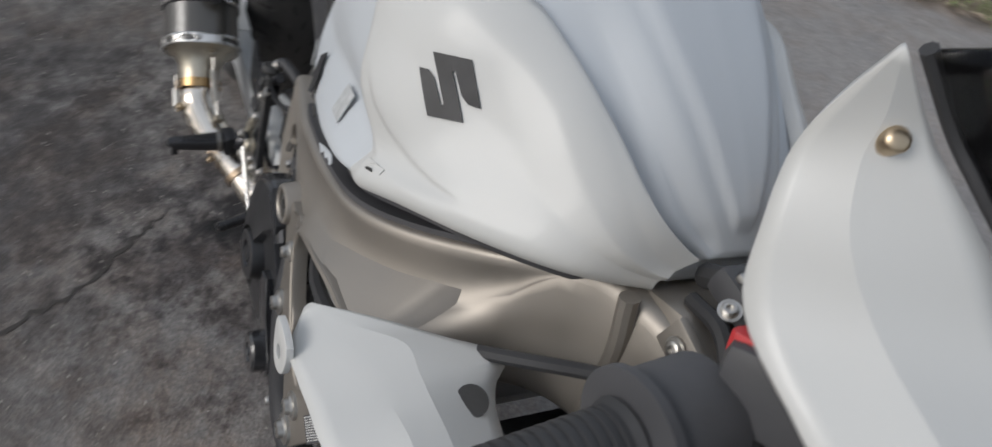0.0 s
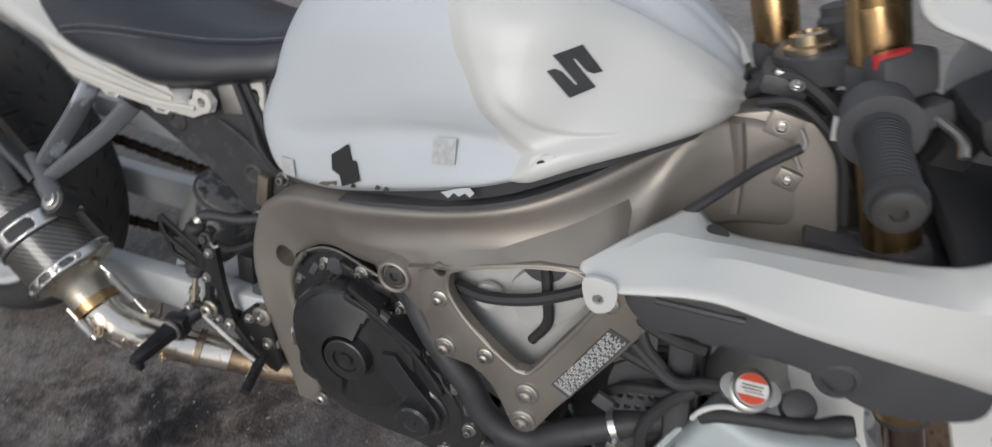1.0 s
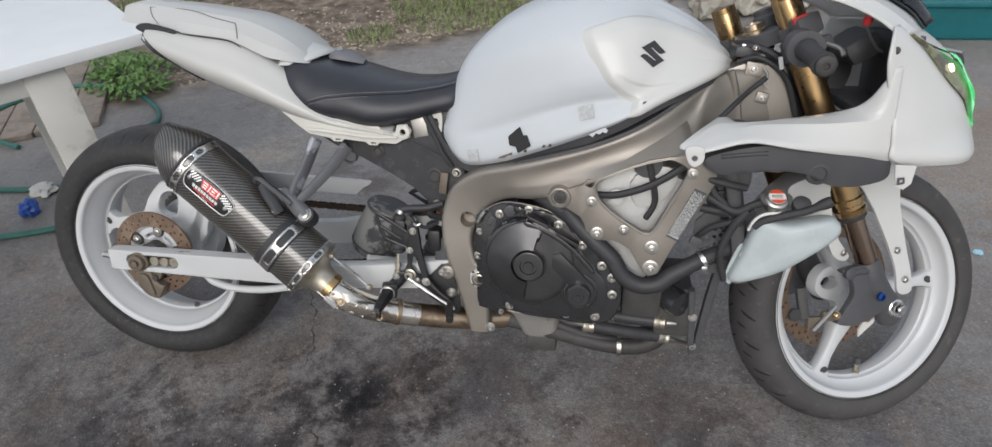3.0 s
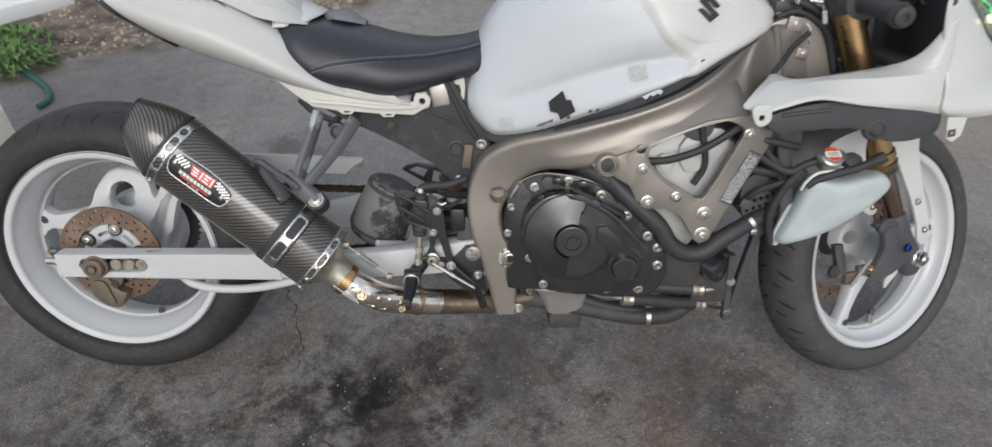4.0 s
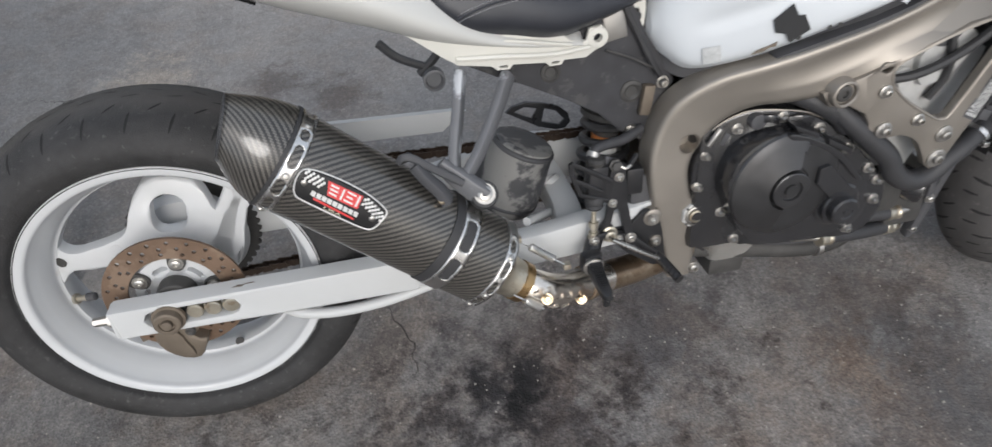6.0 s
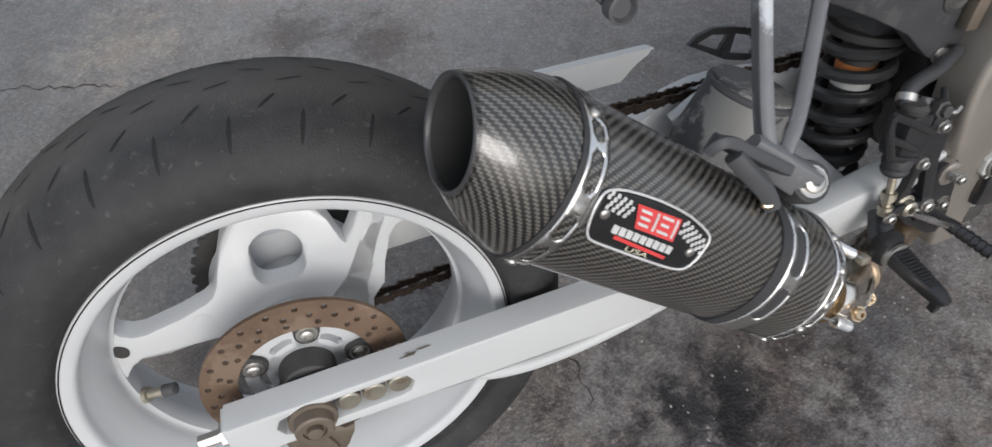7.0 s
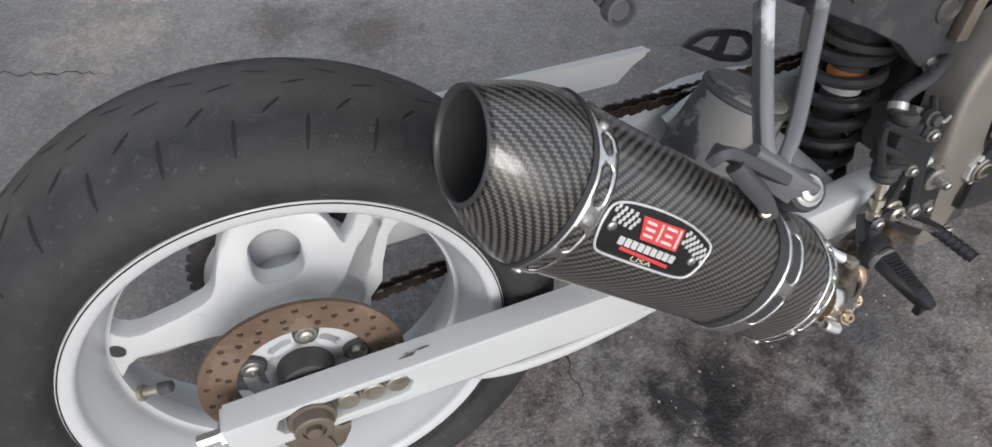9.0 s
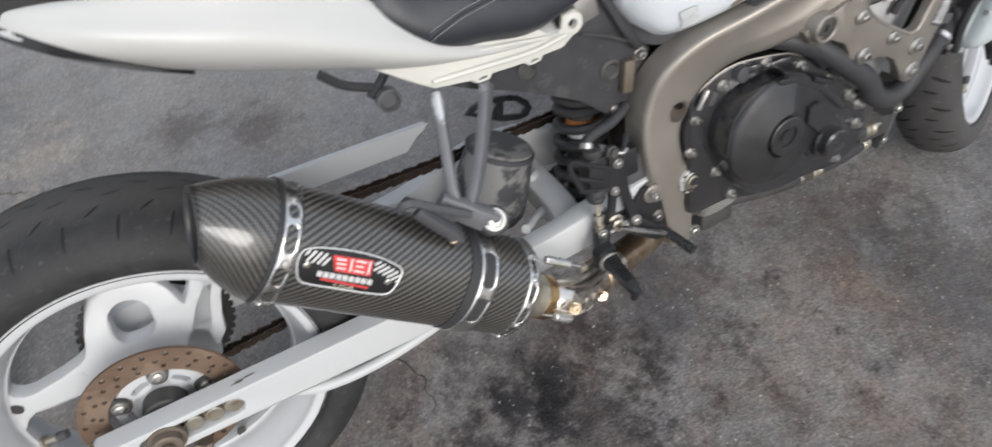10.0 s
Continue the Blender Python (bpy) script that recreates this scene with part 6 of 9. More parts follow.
part("rear_deck", loft([[V(xb, y, zb).lerp(V(xf, y, zf), q / 4) for q in range(5)] for y, xb, zb, xf, zf in deck], closed=False), M_WHITE, tail, "white deck between cowl and seat", smooth=20, solid=0.003, offset=-1)
for sign in (1, -1):
    part("cowl_shut_line", tube([(0.2, sign * -0.1325, 0.5575), (0.24, sign * -0.134, 0.552), (0.325, sign * -0.132, 0.541), (0.355, sign * -0.128, 0.522)], lambda t: 0.0005 + 0.0017 * math.sin(math.pi * min(1, t)), 6), M_DARK, tail)
    part("tail_lamp", slab(rounded([(0.09, 0.566), (0.125, 0.577), (0.215, 0.558), (0.13, 0.553)], 3), 0.004, lambda u, v, w, s=sign: V(u, s * (-0.112 - (u - 0.09) * 0.18 - w), v)), M_LENS_DK, tail, "dark smoked tail lamp")
    # black lamp housing wrapped under the rear tip
    rows_l = []
    for x in (0.088, 0.105, 0.125, 0.145, 0.165, 0.19, 0.215, 0.245):
        z0, yw, zw, y0 = (lerp([(r[0], r[m_]) for r in TAIL], x) for m_ in (1, 2, 3, 5))
        f = lerp([(0.085, 2.0), (0.12, 1.85), (0.15, 1.45), (0.18, 1.0), (0.21, 0.5), (0.245, 0.03)], x)
        a, b, e = V(x, y0 - 0.001, z0 - 0.0045), V(x, (y0 + yw) / 2 - 0.016, (z0 + zw) / 2 - 0.006), V(x, yw - 0.0035, zw)
        top_ = a.lerp(b, f) if f < 1 else b.lerp(e, f - 1)
        pts = [V(x, y0 + 0.045, z0 + 0.005), a, a.lerp(b, min(1, f)), top_, top_ + V(0, 0.008, 0.001)]
        rows_l.append([V(q.x, sign * q.y, q.z) for q in pts])
    part("lamp_housing", loft(rows_l, closed=False), M_LENS_DK, tail, "black lamp housing under the tail tip", smooth=40, solid=0.0015)
# raw plastic lower cover with notches and an eyelet
low = [(0.425, 0.392), (0.47, 0.357), (0.492, 0.342), (0.54, 0.333), (0.548, 0.326), (0.566, 0.325), (0.571, 0.331), (0.62, 0.325), (0.627, 0.318), (0.645, 0.317), (0.65, 0.323), (0.685, 0.32), (0.7, 0.328), (0.716, 0.334), (0.72, 0.35), (0.71, 0.364), (0.69, 0.362), (0.685, 0.345), (0.66, 0.35), (0.64, 0.368), (0.56, 0.39), (0.5, 0.41)]
low_y = lambda u, v: lerp([(0.42, -0.122), (0.5, -0.128), (0.6, -0.122), (0.72, -0.1)], u)
part("lower_cover", slab(low, 0.006, side(low_y), [circ(0.703, 0.347, 0.0065, 14), [(0.551, 0.3285), (0.563, 0.328), (0.5635, 0.3315), (0.5515, 0.332)], [(0.63, 0.3205), (0.642, 0.32), (0.6425, 0.3235), (0.6305, 0.324)]], bev=0.001), M_PLASTIC_W, tail, "warm white inner tail cover with notches")
part("eyelet", lathe((0.703, -0.104, 0.347), (0, -1, 0), [(0.002, 0.0068), (0.002, 0.016), (0.008, 0.0155), (0.009, 0.0135), (0.009, 0.0068)], 24, closed_prof=True), M_PLASTIC_W, tail)
part("cover_rib", tube([(0.49, -0.135, 0.352), (0.56, -0.134, 0.346), (0.63, -0.126, 0.337), (0.69, -0.112, 0.335)], 0.004, 8, bm=tube([(0.52, -0.134, 0.375), (0.6, -0.13, 0.36), (0.66, -0.12, 0.345)], 0.003, 8)), M_PLASTIC_W, tail)
part("tank_eyelet", slab(rounded([(0.758, 0.388), (0.784, 0.388), (0.784, 0.345), (0.771, 0.333), (0.758, 0.345)], 4), 0.006, side(-0.079), [rounded([(0.766, 0.372), (0.776, 0.372), (0.776, 0.352), (0.766, 0.352)], 4)], bev=0.0015), M_PLASTIC_W, tail, "white plastic strap eye")
part("eye_grommet", lathe((0.771, -0.083, 0.362), (0, -1, 0), [(0, 0.008), (0.004, 0.008), (0.005, 0.005)], 16), M_RUBBER, tail)

# ---- subframe, hanger, canister, shock ----
sub = new("subframe")
sub.parent = bike
sub["label"] = "black rear subframe plates"
subp = [(0.505, 0.325), (0.56, 0.296), (0.6, 0.278), (0.66, 0.247), (0.715, 0.214), (0.75, 0.18), (0.79, 0.155), (0.815, 0.2), (0.838, 0.255), (0.82, 0.29), (0.79, 0.33), (0.76, 0.39), (0.7, 0.39), (0.66, 0.35), (0.6, 0.345)]
part("right_plate", slab(subp, 0.02, side(-0.072), bev=0.004), M_SUBPLATE, sub)
part("left_plate", slab(subp, 0.02, side(0.092), bev=0.004), M_SUBPLATE, sub)
part("undertray", box((0.6, 0, 0.36), (0.32, 0.17, 0.03), Matrix.Rotation(radians(14), 3, "Y"), 0.008), M_BLACK, sub)
part("battery_box", box((0.72, 0, 0.33), (0.16, 0.15, 0.14), bev=0.012), M_BLACK, sub)
part("battery_strip", box((0.735, -0.085, 0.36), (0.035, 0.02, 0.055), Matrix.Rotation(radians(-10), 3, "Y"), 0.004), M_ALU, sub)
bm = bmesh.new()
for x, z, r in ((0.636, 0.296, 0.011), (0.767, 0.246, 0.013)):
    bm = lathe((x, -0.09, z), (0, -1, 0), [(0, r * 1.5), (0.004, r * 1.4), (0.006, r), (0.003, r * 0.7), (0.003, r * 0.3)], 18, bm)
pieces("plate_grommet", bm, M_DARK, sub)
pieces("plate_bolt", bolt((0.818, -0.092, 0.255), (0, -1, 0), 0.0075, 0.012, bolt((0.77, -0.092, 0.178), (0, -1, 0), 0.008, 0.012)), M_ALU, sub)
part("wire_loom", tube([(0.81, -0.1, 0.27), (0.79, -0.105, 0.3), (0.775, -0.1, 0.33), (0.745, -0.095, 0.39), (0.74, -0.09, 0.41)], 0.005, 8), M_RUBBER, sub)
part("thin_wire", tube([(0.72, -0.1, 0.322), (0.76, -0.102, 0.305), (0.8, -0.105, 0.283)], 0.002, 6), M_DARK, sub)
part("sub_bracket", box((0.79, -0.1, 0.232), (0.018, 0.014, 0.05), Matrix.Rotation(radians(8), 3, "Y"), 0.003), M_CALIPER, sub)
part("left_peg_hanger", tube([(0.39, 0.13, 0.3), (0.42, 0.13, 0.27), (0.47, 0.13, 0.245)], 0.008, 8, bm=tube([(0.52, 0.12, 0.33), (0.49, 0.125, 0.27), (0.455, 0.13, 0.235)], 0.008, 8)), M_GREYBLACK, sub, "black hanger on the far side")
part("left_peg_bush", lathe((0.478, 0.125, 0.228), (0, -1, 0), [(0, 0.02), (0.02, 0.02), (0.021, 0.016), (0.014, 0.013)], 20), M_HANGER, sub)

hang = new("exhaust_hanger")
hang.parent = bike
hang["label"] = "scuffed grey V-shaped exhaust hanger"
part("hanger_arm", beam([(0.497, -0.112, 0.325), (0.485, -0.14, 0.28), (0.47, -0.175, 0.232), (0.465, -0.195, 0.205)], 0.027, 0.014, 0.004), M_HANGER, hang, smooth=30)
part("hanger_arm", beam([(0.568, -0.108, 0.31), (0.54, -0.14, 0.268), (0.503, -0.18, 0.225), (0.478, -0.198, 0.2)], [(0, 0.028), (1, 0.018)], 0.014, 0.004), M_HANGER, hang, smooth=30)
part("hanger_foot", beam([(0.445, -0.192, 0.226), (0.463, -0.198, 0.208), (0.482, -0.204, 0.19), (0.503, -0.208, 0.173)], [(0, 0.02), (0.4, 0.03), (1, 0.032)], [(0, 0.016), (1, 0.026)], 0.005), M_HANGER, hang, smooth=30)
part("clamp_saddle", beam([(0.397, -0.203, 0.247), (0.4, -0.206, 0.252), (0.408, -0.207, 0.249), (0.426, -0.207, 0.234), (0.448, -0.205, 0.216), (0.47, -0.205, 0.199)], 0.011, [(0, 0.028), (0.4, 0.024), (1, 0.03)], 0.003), M_GREYBLACK, hang, "dark grey saddle with a hooked end", smooth=30)
part("clamp_leg", beam([(0.408, -0.217, 0.242), (0.42, -0.222, 0.226), (0.438, -0.226, 0.203), (0.447, -0.2265, 0.184)], 0.016, [(0, 0.012), (0.5, 0.02), (1, 0.022)], 0.004), M_GREYBLACK, hang, "dark bracket down to the strap", smooth=30)
part("clamp_pin", lathe((0.4405, -0.2285, 0.188), (-0.3, -0.8, 0.5), [(-0.01, 0.006), (0.006, 0.006), (0.008, 0.004)], 12), M_BRASS, hang)
part("hanger_bush", lathe((0.502, -0.205, 0.171), (0, -0.78, 0.62), [(-0.018, 0.02), (0.006, 0.021), (0.012, 0.0195), (0.013, 0.016)], 24), M_RUBBER, hang)
part("hanger_bolt", bolt((0.502, -0.2145, 0.1785), (0, -0.78, 0.62), 0.0115, 0.008), M_ALU, hang, "silver flange bolt")

can = new("shock_canister")
can.parent = bike
can["label"] = "scuffed black tapered canister under the seat"
ax = V(0.43, -0.04, 1).normalized()
cb = V(0.564, 0.024, 0.004)
part("canister", lathe(cb, ax, [(-0.008, 0.02), (-0.006, 0.046), (0.003, 0.06), (0.014, 0.065), (0.03, 0.0665), (0.06, 0.065), (0.11, 0.059), (0.128, 0.057), (0.13, 0.0545), (0.1345, 0.054), (0.1365, 0.049), (0.1355, 0.033)], 40), M_CANISTER, can)
part("canister_rim", lathe(cb + ax * 0.122, ax, [(0, 0.0575), (0.003, 0.0592), (0.007, 0.0588), (0.009, 0.0565)], 40), M_GREYBLACK, can)
part("canister_band", lathe(cb + ax * 0.018, ax, [(0, 0.0656), (0.002, 0.0672), (0.005, 0.0674), (0.007, 0.0664)], 40), M_GREYBLACK, can)
shock = new("rear_shock")
shock.parent = bike
shock["label"] = "rear shock with a thick black coil spring"
sa = V(0.12, 0.02, 1).normalized()
sb = V(0.742, 0.005, -0.06)
part("damper", lathe(sb, sa, [(0, 0.02), (0.02, 0.024), (0.22, 0.024), (0.23, 0.032), (0.26, 0.032), (0.265, 0.025), (0.31, 0.025)], 24), M_DARK, shock)
part("spring", coil(sb + sa * 0.02, sa, 0.04, 0.0085, 6.5, 0.2), M_SPRING, shock)
part("spring_seat", lathe(sb + sa * 0.225, sa, [(0, 0.05), (0.01, 0.05), (0.012, 0.04), (0.022, 0.038)], 28), M_DARK, shock)
part("shock_decal", lathe(sb + sa * 0.175, sa, [(0, 0.0252), (0.012, 0.0252)], 24), M_ORANGE, shock, "orange decal band")
part("shock_decal", lathe(sb + sa * 0.155, sa, [(0, 0.0252), (0.012, 0.0252)], 24), M_LABELWHITE, shock)
part("shock_cover", box((0.78, 0.03, 0.22), (0.09, 0.12, 0.1), bev=0.02), M_BLACK, shock)

# left-side shift parts seen across the bike
part("left_heel_guard", slab([(0.614, 0.117), (0.627, 0.128), (0.654, 0.134), (0.69, 0.127), (0.722, 0.116), (0.742, 0.098), (0.747, 0.079), (0.737, 0.066), (0.717, 0.065), (0.68, 0.077), (0.641, 0.101)], 0.006, side(0.171), [[(0.63, 0.116), (0.652, 0.124), (0.679, 0.117), (0.667, 0.096)], [(0.693, 0.115), (0.717, 0.106), (0.734, 0.085), (0.724, 0.075), (0.687, 0.087)]], bev=0.001), M_ANOD, bike, "black cut-out heel guard on the far side", smooth=30)

# ---- right rearset ----
rs = new("rearset")
rs.parent = bike
rs["label"] = "black anodised rearset with peg and brake pedal"
RY_ = -0.146
part("mount_plate", slab([(0.716, 0.152), (0.738, 0.152), (0.742, 0.12), (0.746, 0.08), (0.761, 0.01), (0.752, 0.0), (0.735, 0.004), (0.717, 0.006), (0.702, 0.012), (0.701, 0.03), (0.71, 0.05), (0.7125, 0.085), (0.711, 0.12)], 0.01, side(RY_),
                              [[(0.7235, 0.07), (0.731, 0.07), (0.745, 0.018), (0.735, 0.02), (0.7215, 0.038), (0.719, 0.046)]], bev=0.0015), M_ANOD, rs, "black A-shaped rearset plate", smooth=30)
part("lower_plate", slab([(0.704, 0.02), (0.757, 0.016), (0.785, 0.045), (0.808, 0.045), (0.82, 0.0), (0.83, -0.06), (0.822, -0.078), (0.806, -0.075), (0.757, -0.038)], 0.008, side(-0.13), [circ(0.773, -0.03, 0.008, 14)], bev=0.0015), M_ANOD, rs, smooth=30)
guard_bars = [[(0.6474, -0.16, 0.1725), (0.68, -0.159, 0.152), (0.716, -0.157, 0.128)], [(0.653, -0.16, 0.1417), (0.676, -0.159, 0.127), (0.7, -0.157, 0.1106)], [(0.6637, -0.16, 0.1123), (0.69, -0.157, 0.1), (0.71, -0.156, 0.092)],
              [(0.6474, -0.16, 0.1725), (0.6485, -0.16, 0.156), (0.653, -0.16, 0.1417), (0.6637, -0.16, 0.1123)]]
for pts in guard_bars:
    part("heel_guard_bar", beam(pts, 0.008, 0.006, 0.002), M_ANOD, rs, "black heel guard bar", smooth=30)
part("heel_guard_web", slab([(0.69, 0.143), (0.72, 0.125), (0.714, 0.092), (0.695, 0.1), (0.7, 0.112)], 0.006, side(-0.151), bev=0.001), M_ANOD, rs, smooth=30)
bm = bmesh.new()
for x, z, r in ((0.7285, 0.132, 0.0062), (0.719, 0.085, 0.0058), (0.733, 0.01, 0.006), (0.754, 0.009, 0.0075), (0.793, 0.036, 0.006)):
    bm = bolt((x, RY_ - 0.01, z), (0, -1, 0), r, 0.008, bm)
pieces("plate_bolt", bm, M_ALU, rs, "silver bolt")
part("pivot_bolt", lathe((0.716, RY_ - 0.008, 0.0235), (0, -1, 0), [(0, 0.0145), (0.003, 0.0145), (0.0045, 0.011), (0.012, 0.0105), (0.014, 0.008), (0.014, 0.005), (0.009, 0.0045)], 22), M_TARNISH, rs, "large flanged pivot bolt")
part("pedal_lever", beam([(0.686, -0.164, 0.022), (0.7, -0.163, 0.028), (0.716, -0.161, 0.024)], 0.012, 0.006, 0.002), M_ANOD, rs, smooth=30)
part("clevis_pin", bolt((0.686, -0.166, 0.022), (0, -1, 0), 0.0065, 0.007), M_ALU, rs)
# peg
p0, p1 = V(0.676, -0.172, -0.004), V(0.675, -0.262, -0.0125)
part("peg_arm", tube([(0.694, -0.148, 0.014), (0.684, -0.162, 0.004), (0.676, -0.175, -0.003)], 0.0145, 16), M_ANOD, rs)
part("peg_mount", box((0.675, -0.183, -0.005), (0.034, 0.024, 0.036), Matrix.Rotation(radians(12), 3, "Z"), 0.007), M_ANOD, rs)
part("mount_ring", lathe((0.675, -0.195, -0.006), (0, -1, -0.1), [(0, 0.0165), (0.002, 0.0175), (0.005, 0.0175), (0.006, 0.0155)], 24), M_ALU, rs, "bright worn ring on the peg mount")
part("foot_peg", beam([p0 + V(0, -0.02, 0), p0.lerp(p1, 0.5), p1, p1 + V(0.001, -0.012, 0.001)], [(0, 0.022), (0.6, 0.017), (1, 0.009)], [(0, 0.028), (0.6, 0.02), (1, 0.011)], 0.004), M_ANOD, rs, "knurled black foot peg", smooth=30)
knurl = bmesh.new()
for k in range(13):
    c = (p0 + V(0, -0.02, 0)).lerp(p1, 0.08 + 0.066 * k)
    w = 0.021 - 0.0007 * k
    knurl = box(c + V(0, 0, 0.0108 - 0.0002 * k), (w, 0.0022, 0.0026), bm=knurl)
pieces("peg_tooth", knurl, M_ANOD, rs, smooth=0)
part("peg_tip", beam([p1 + V(0, 0.004, 0.0), p1 + V(0, -0.001, -0.01), p1 + V(0, 0.0, -0.021)], 0.01, 0.011, 0.002), M_ANOD, rs, "hooked end of the foot peg", smooth=30)
# linkage
part("brake_rod", tube([(0.7165, -0.17, 0.021), (0.77, -0.168, -0.016), (0.821, -0.164, -0.051)], 0.0042, 10), M_CHROME, rs, "polished linkage rod")
t0, t1 = V(0.806, -0.152, -0.04), V(0.823, -0.215, -0.054)
td = (t1 - t0).normalized()
part("toe_peg", lathe(t0, td, [(0, 0.007), (0.01, 0.0085)] + [q for k in range(6) for q in ((0.013 + k * 0.0085, 0.0088), (0.019 + k * 0.0085, 0.0088), (0.0193 + k * 0.0085, 0.0074), (0.021 + k * 0.0085, 0.0074))] + [(0.066, 0.0085)], 14), M_ANOD, rs, "knurled black brake pedal tip", smooth=25)
part("pedal_arm", beam([(0.757, -0.152, 0.006), (0.785, -0.154, -0.022), (0.81, -0.155, -0.044)], 0.014, 0.007, 0.002), M_ANOD, rs, smooth=30)
# master cylinder over the clevis
part("master_cylinder", box((0.694, -0.143, 0.127), (0.032, 0.03, 0.058), Matrix.Rotation(radians(4), 3, "Y"), 0.006), M_ANOD, rs, "black rear brake master cylinder")
part("cylinder_cap", lathe((0.694, -0.143, 0.153), (0.08, 0, 1), [(0, 0.0135), (0.004, 0.0145), (0.008, 0.0145), (0.012, 0.01)], 20), M_DARK, rs)
part("dust_boot", lathe((0.69, -0.148, 0.074), (0.06, 0.05, 1), [(0, 0.008), (0.002, 0.013), (0.007, 0.0155), (0.011, 0.013), (0.014, 0.016), (0.02, 0.0165), (0.025, 0.014)], 20), M_RUBBER, rs, "round black dust boot")
part("pushrod", lathe((0.687, -0.158, 0.022), (0.05, 0.15, 1), [(0, 0.0085), (0.012, 0.0085), (0.0125, 0.0055), (0.02, 0.0055), (0.0205, 0.0085), (0.03, 0.0085), (0.0305, 0.0045), (0.055, 0.0045)], 8), M_TARNISH, rs, "tarnished pushrod with lock nuts", smooth=20)
part("port_elbow", tube([(0.702, -0.14, 0.145), (0.712, -0.138, 0.15), (0.718, -0.135, 0.16)], 0.0075, 10), M_BLACK, rs)
part("reservoir_hose", tube([(0.69, -0.135, 0.158), (0.697, -0.128, 0.172), (0.72, -0.12, 0.174), (0.75, -0.112, 0.174), (0.785, -0.1, 0.182)], 0.0085, 12), M_HOSE, rs, "black brake fluid hose")
part("hose_clip", lathe((0.693, -0.131, 0.165), (0.5, 0.5, 0.8), [(-0.004, 0.0092), (-0.004, 0.0105), (0.004, 0.0105), (0.004, 0.0092)], 16), M_ALU, rs)
part("banjo_bolt", lathe((0.722, -0.148, 0.152), (0, -1, 0.2), [(0, 0.011), (0.008, 0.011), (0.009, 0.0075), (0.014, 0.007)], 6), M_DARK, rs, smooth=15)
part("brake_line", tube([(0.722, -0.152, 0.152), (0.735, -0.148, 0.148), (0.752, -0.135, 0.135), (0.775, -0.11, 0.14)], 0.0045, 8), M_RUBBER, rs)
part("line_clip", tube([(0.728, -0.153, 0.152), (0.738, -0.157, 0.147), (0.747, -0.155, 0.15)], 0.0026, 8), M_ALU, rs)
part("swing_switch", box((0.768, -0.115, 0.1), (0.03, 0.03, 0.05), bev=0.006), M_ANOD, rs)
part("rear_block", box((0.79, -0.1, 0.06), (0.05, 0.04, 0.09), bev=0.01), M_BLACK, rs)


# ---- exhaust ----
exh = new("exhaust")
exh.parent = bike
exh["label"] = "carbon fibre slip-on exhaust with a steel link pipe"
C0 = V(0.2334, -0.2053, 0.2755)
CD, CU, CR = V(0.75823, -0.01959, -0.6517), V(0.65183, 0.00036, 0.75837), V(-0.01462, -0.99981, 0.01305)   # forward, up and out
# section of the can as (up, out): a flat outer face, a tight lower corner, a broad top
SECTION = cat([V(a, b, 0) for a, b in ((0.07, -0.016), (0.0665, 0.0065), (0.058, 0.0275), (0.046, 0.0412), (0.0335, 0.0488), (0.0145, 0.0542), (-0.002, 0.0553), (-0.02, 0.0522), (-0.04, 0.0435), (-0.055, 0.032),
                                       (-0.0605, 0.017), (-0.061, 0), (-0.057, -0.022), (-0.048, -0.042), (-0.028, -0.055), (0, -0.06), (0.03, -0.058), (0.053, -0.051), (0.067, -0.035))], 6, closed=True)
SECTION = sorted((math.degrees(math.atan2(p.y, p.x)) % 360, p.length) for p in SECTION)
SECTION = [(a - 360, r) for a, r in SECTION[-3:]] + SECTION + [(a + 360, r) for a, r in SECTION[:3]]


def can_ring(s, k=1.0, n=64, grow=0.0, rnd=0.0, rad_=0.031, up=0.0, out=0.0):
    """A section of the can at s: k its size, rnd from the can's own shape (0) to a circle of rad_ (1), moved up and out."""
    ring = []
    for i in range(n):
        q = 360 * i / n
        r = lerp(SECTION, q) * k * (1 - rnd) + rad_ * rnd + grow
        ring.append(C0 + CD * s + CU * (r * math.cos(radians(q)) + up) + CR * (r * math.sin(radians(q)) + out))
    return ring


MD, MU = V(0.7461, -0.0082, -0.6658).normalized(), V(0.6658, 0, 0.7461)
MU = (MU - MD * MU.dot(MD)).normalized()
MR = MD.cross(MU).normalized()
MR = MR if MR.y < 0 else -MR


def mouth_ring(r, back=0.0, n=64):
    """The slanted round mouth; back goes into the can."""
    ring = []
    for i in range(n):
        cu_, cr_ = r * math.cos(2 * math.pi * i / n), r * math.sin(2 * math.pi * i / n)
        ring.append(C0 + MD * (-0.0785 + back - 0.3425 * cu_ + 0.1116 * cr_) + MU * (cu_ + 0.0055) + MR * cr_)
    return ring


BODY = [0.0, 0.06, 0.12, 0.18, 0.24, 0.3, 0.352]
part("can_body", loft([can_ring(s) for s in BODY], uv=True), M_CARBON, exh, "glossy carbon fibre can", smooth=50)
end0, end1 = can_ring(-0.004, grow=0.0006), mouth_ring(0.0408)
cone_rings = [can_ring(0.002, grow=0.0004)]
for f in (0.0, 0.1, 0.22, 0.36, 0.5, 0.64, 0.78, 0.89, 0.96, 1.0):
    ring = []
    for a, b in zip(end0, end1):
        p = a.lerp(b, f)
        o = p - (C0 + CD * ((p - C0).dot(CD)))
        ring.append(p + o.normalized() * (0.0052 * math.sin(math.pi * f ** 0.85)))
    cone_rings.append(ring)
cone_rings += [mouth_ring(0.0400, -0.0016), mouth_ring(0.0385, -0.002), mouth_ring(0.0372, -0.0008), mouth_ring(0.0368, 0.004)]
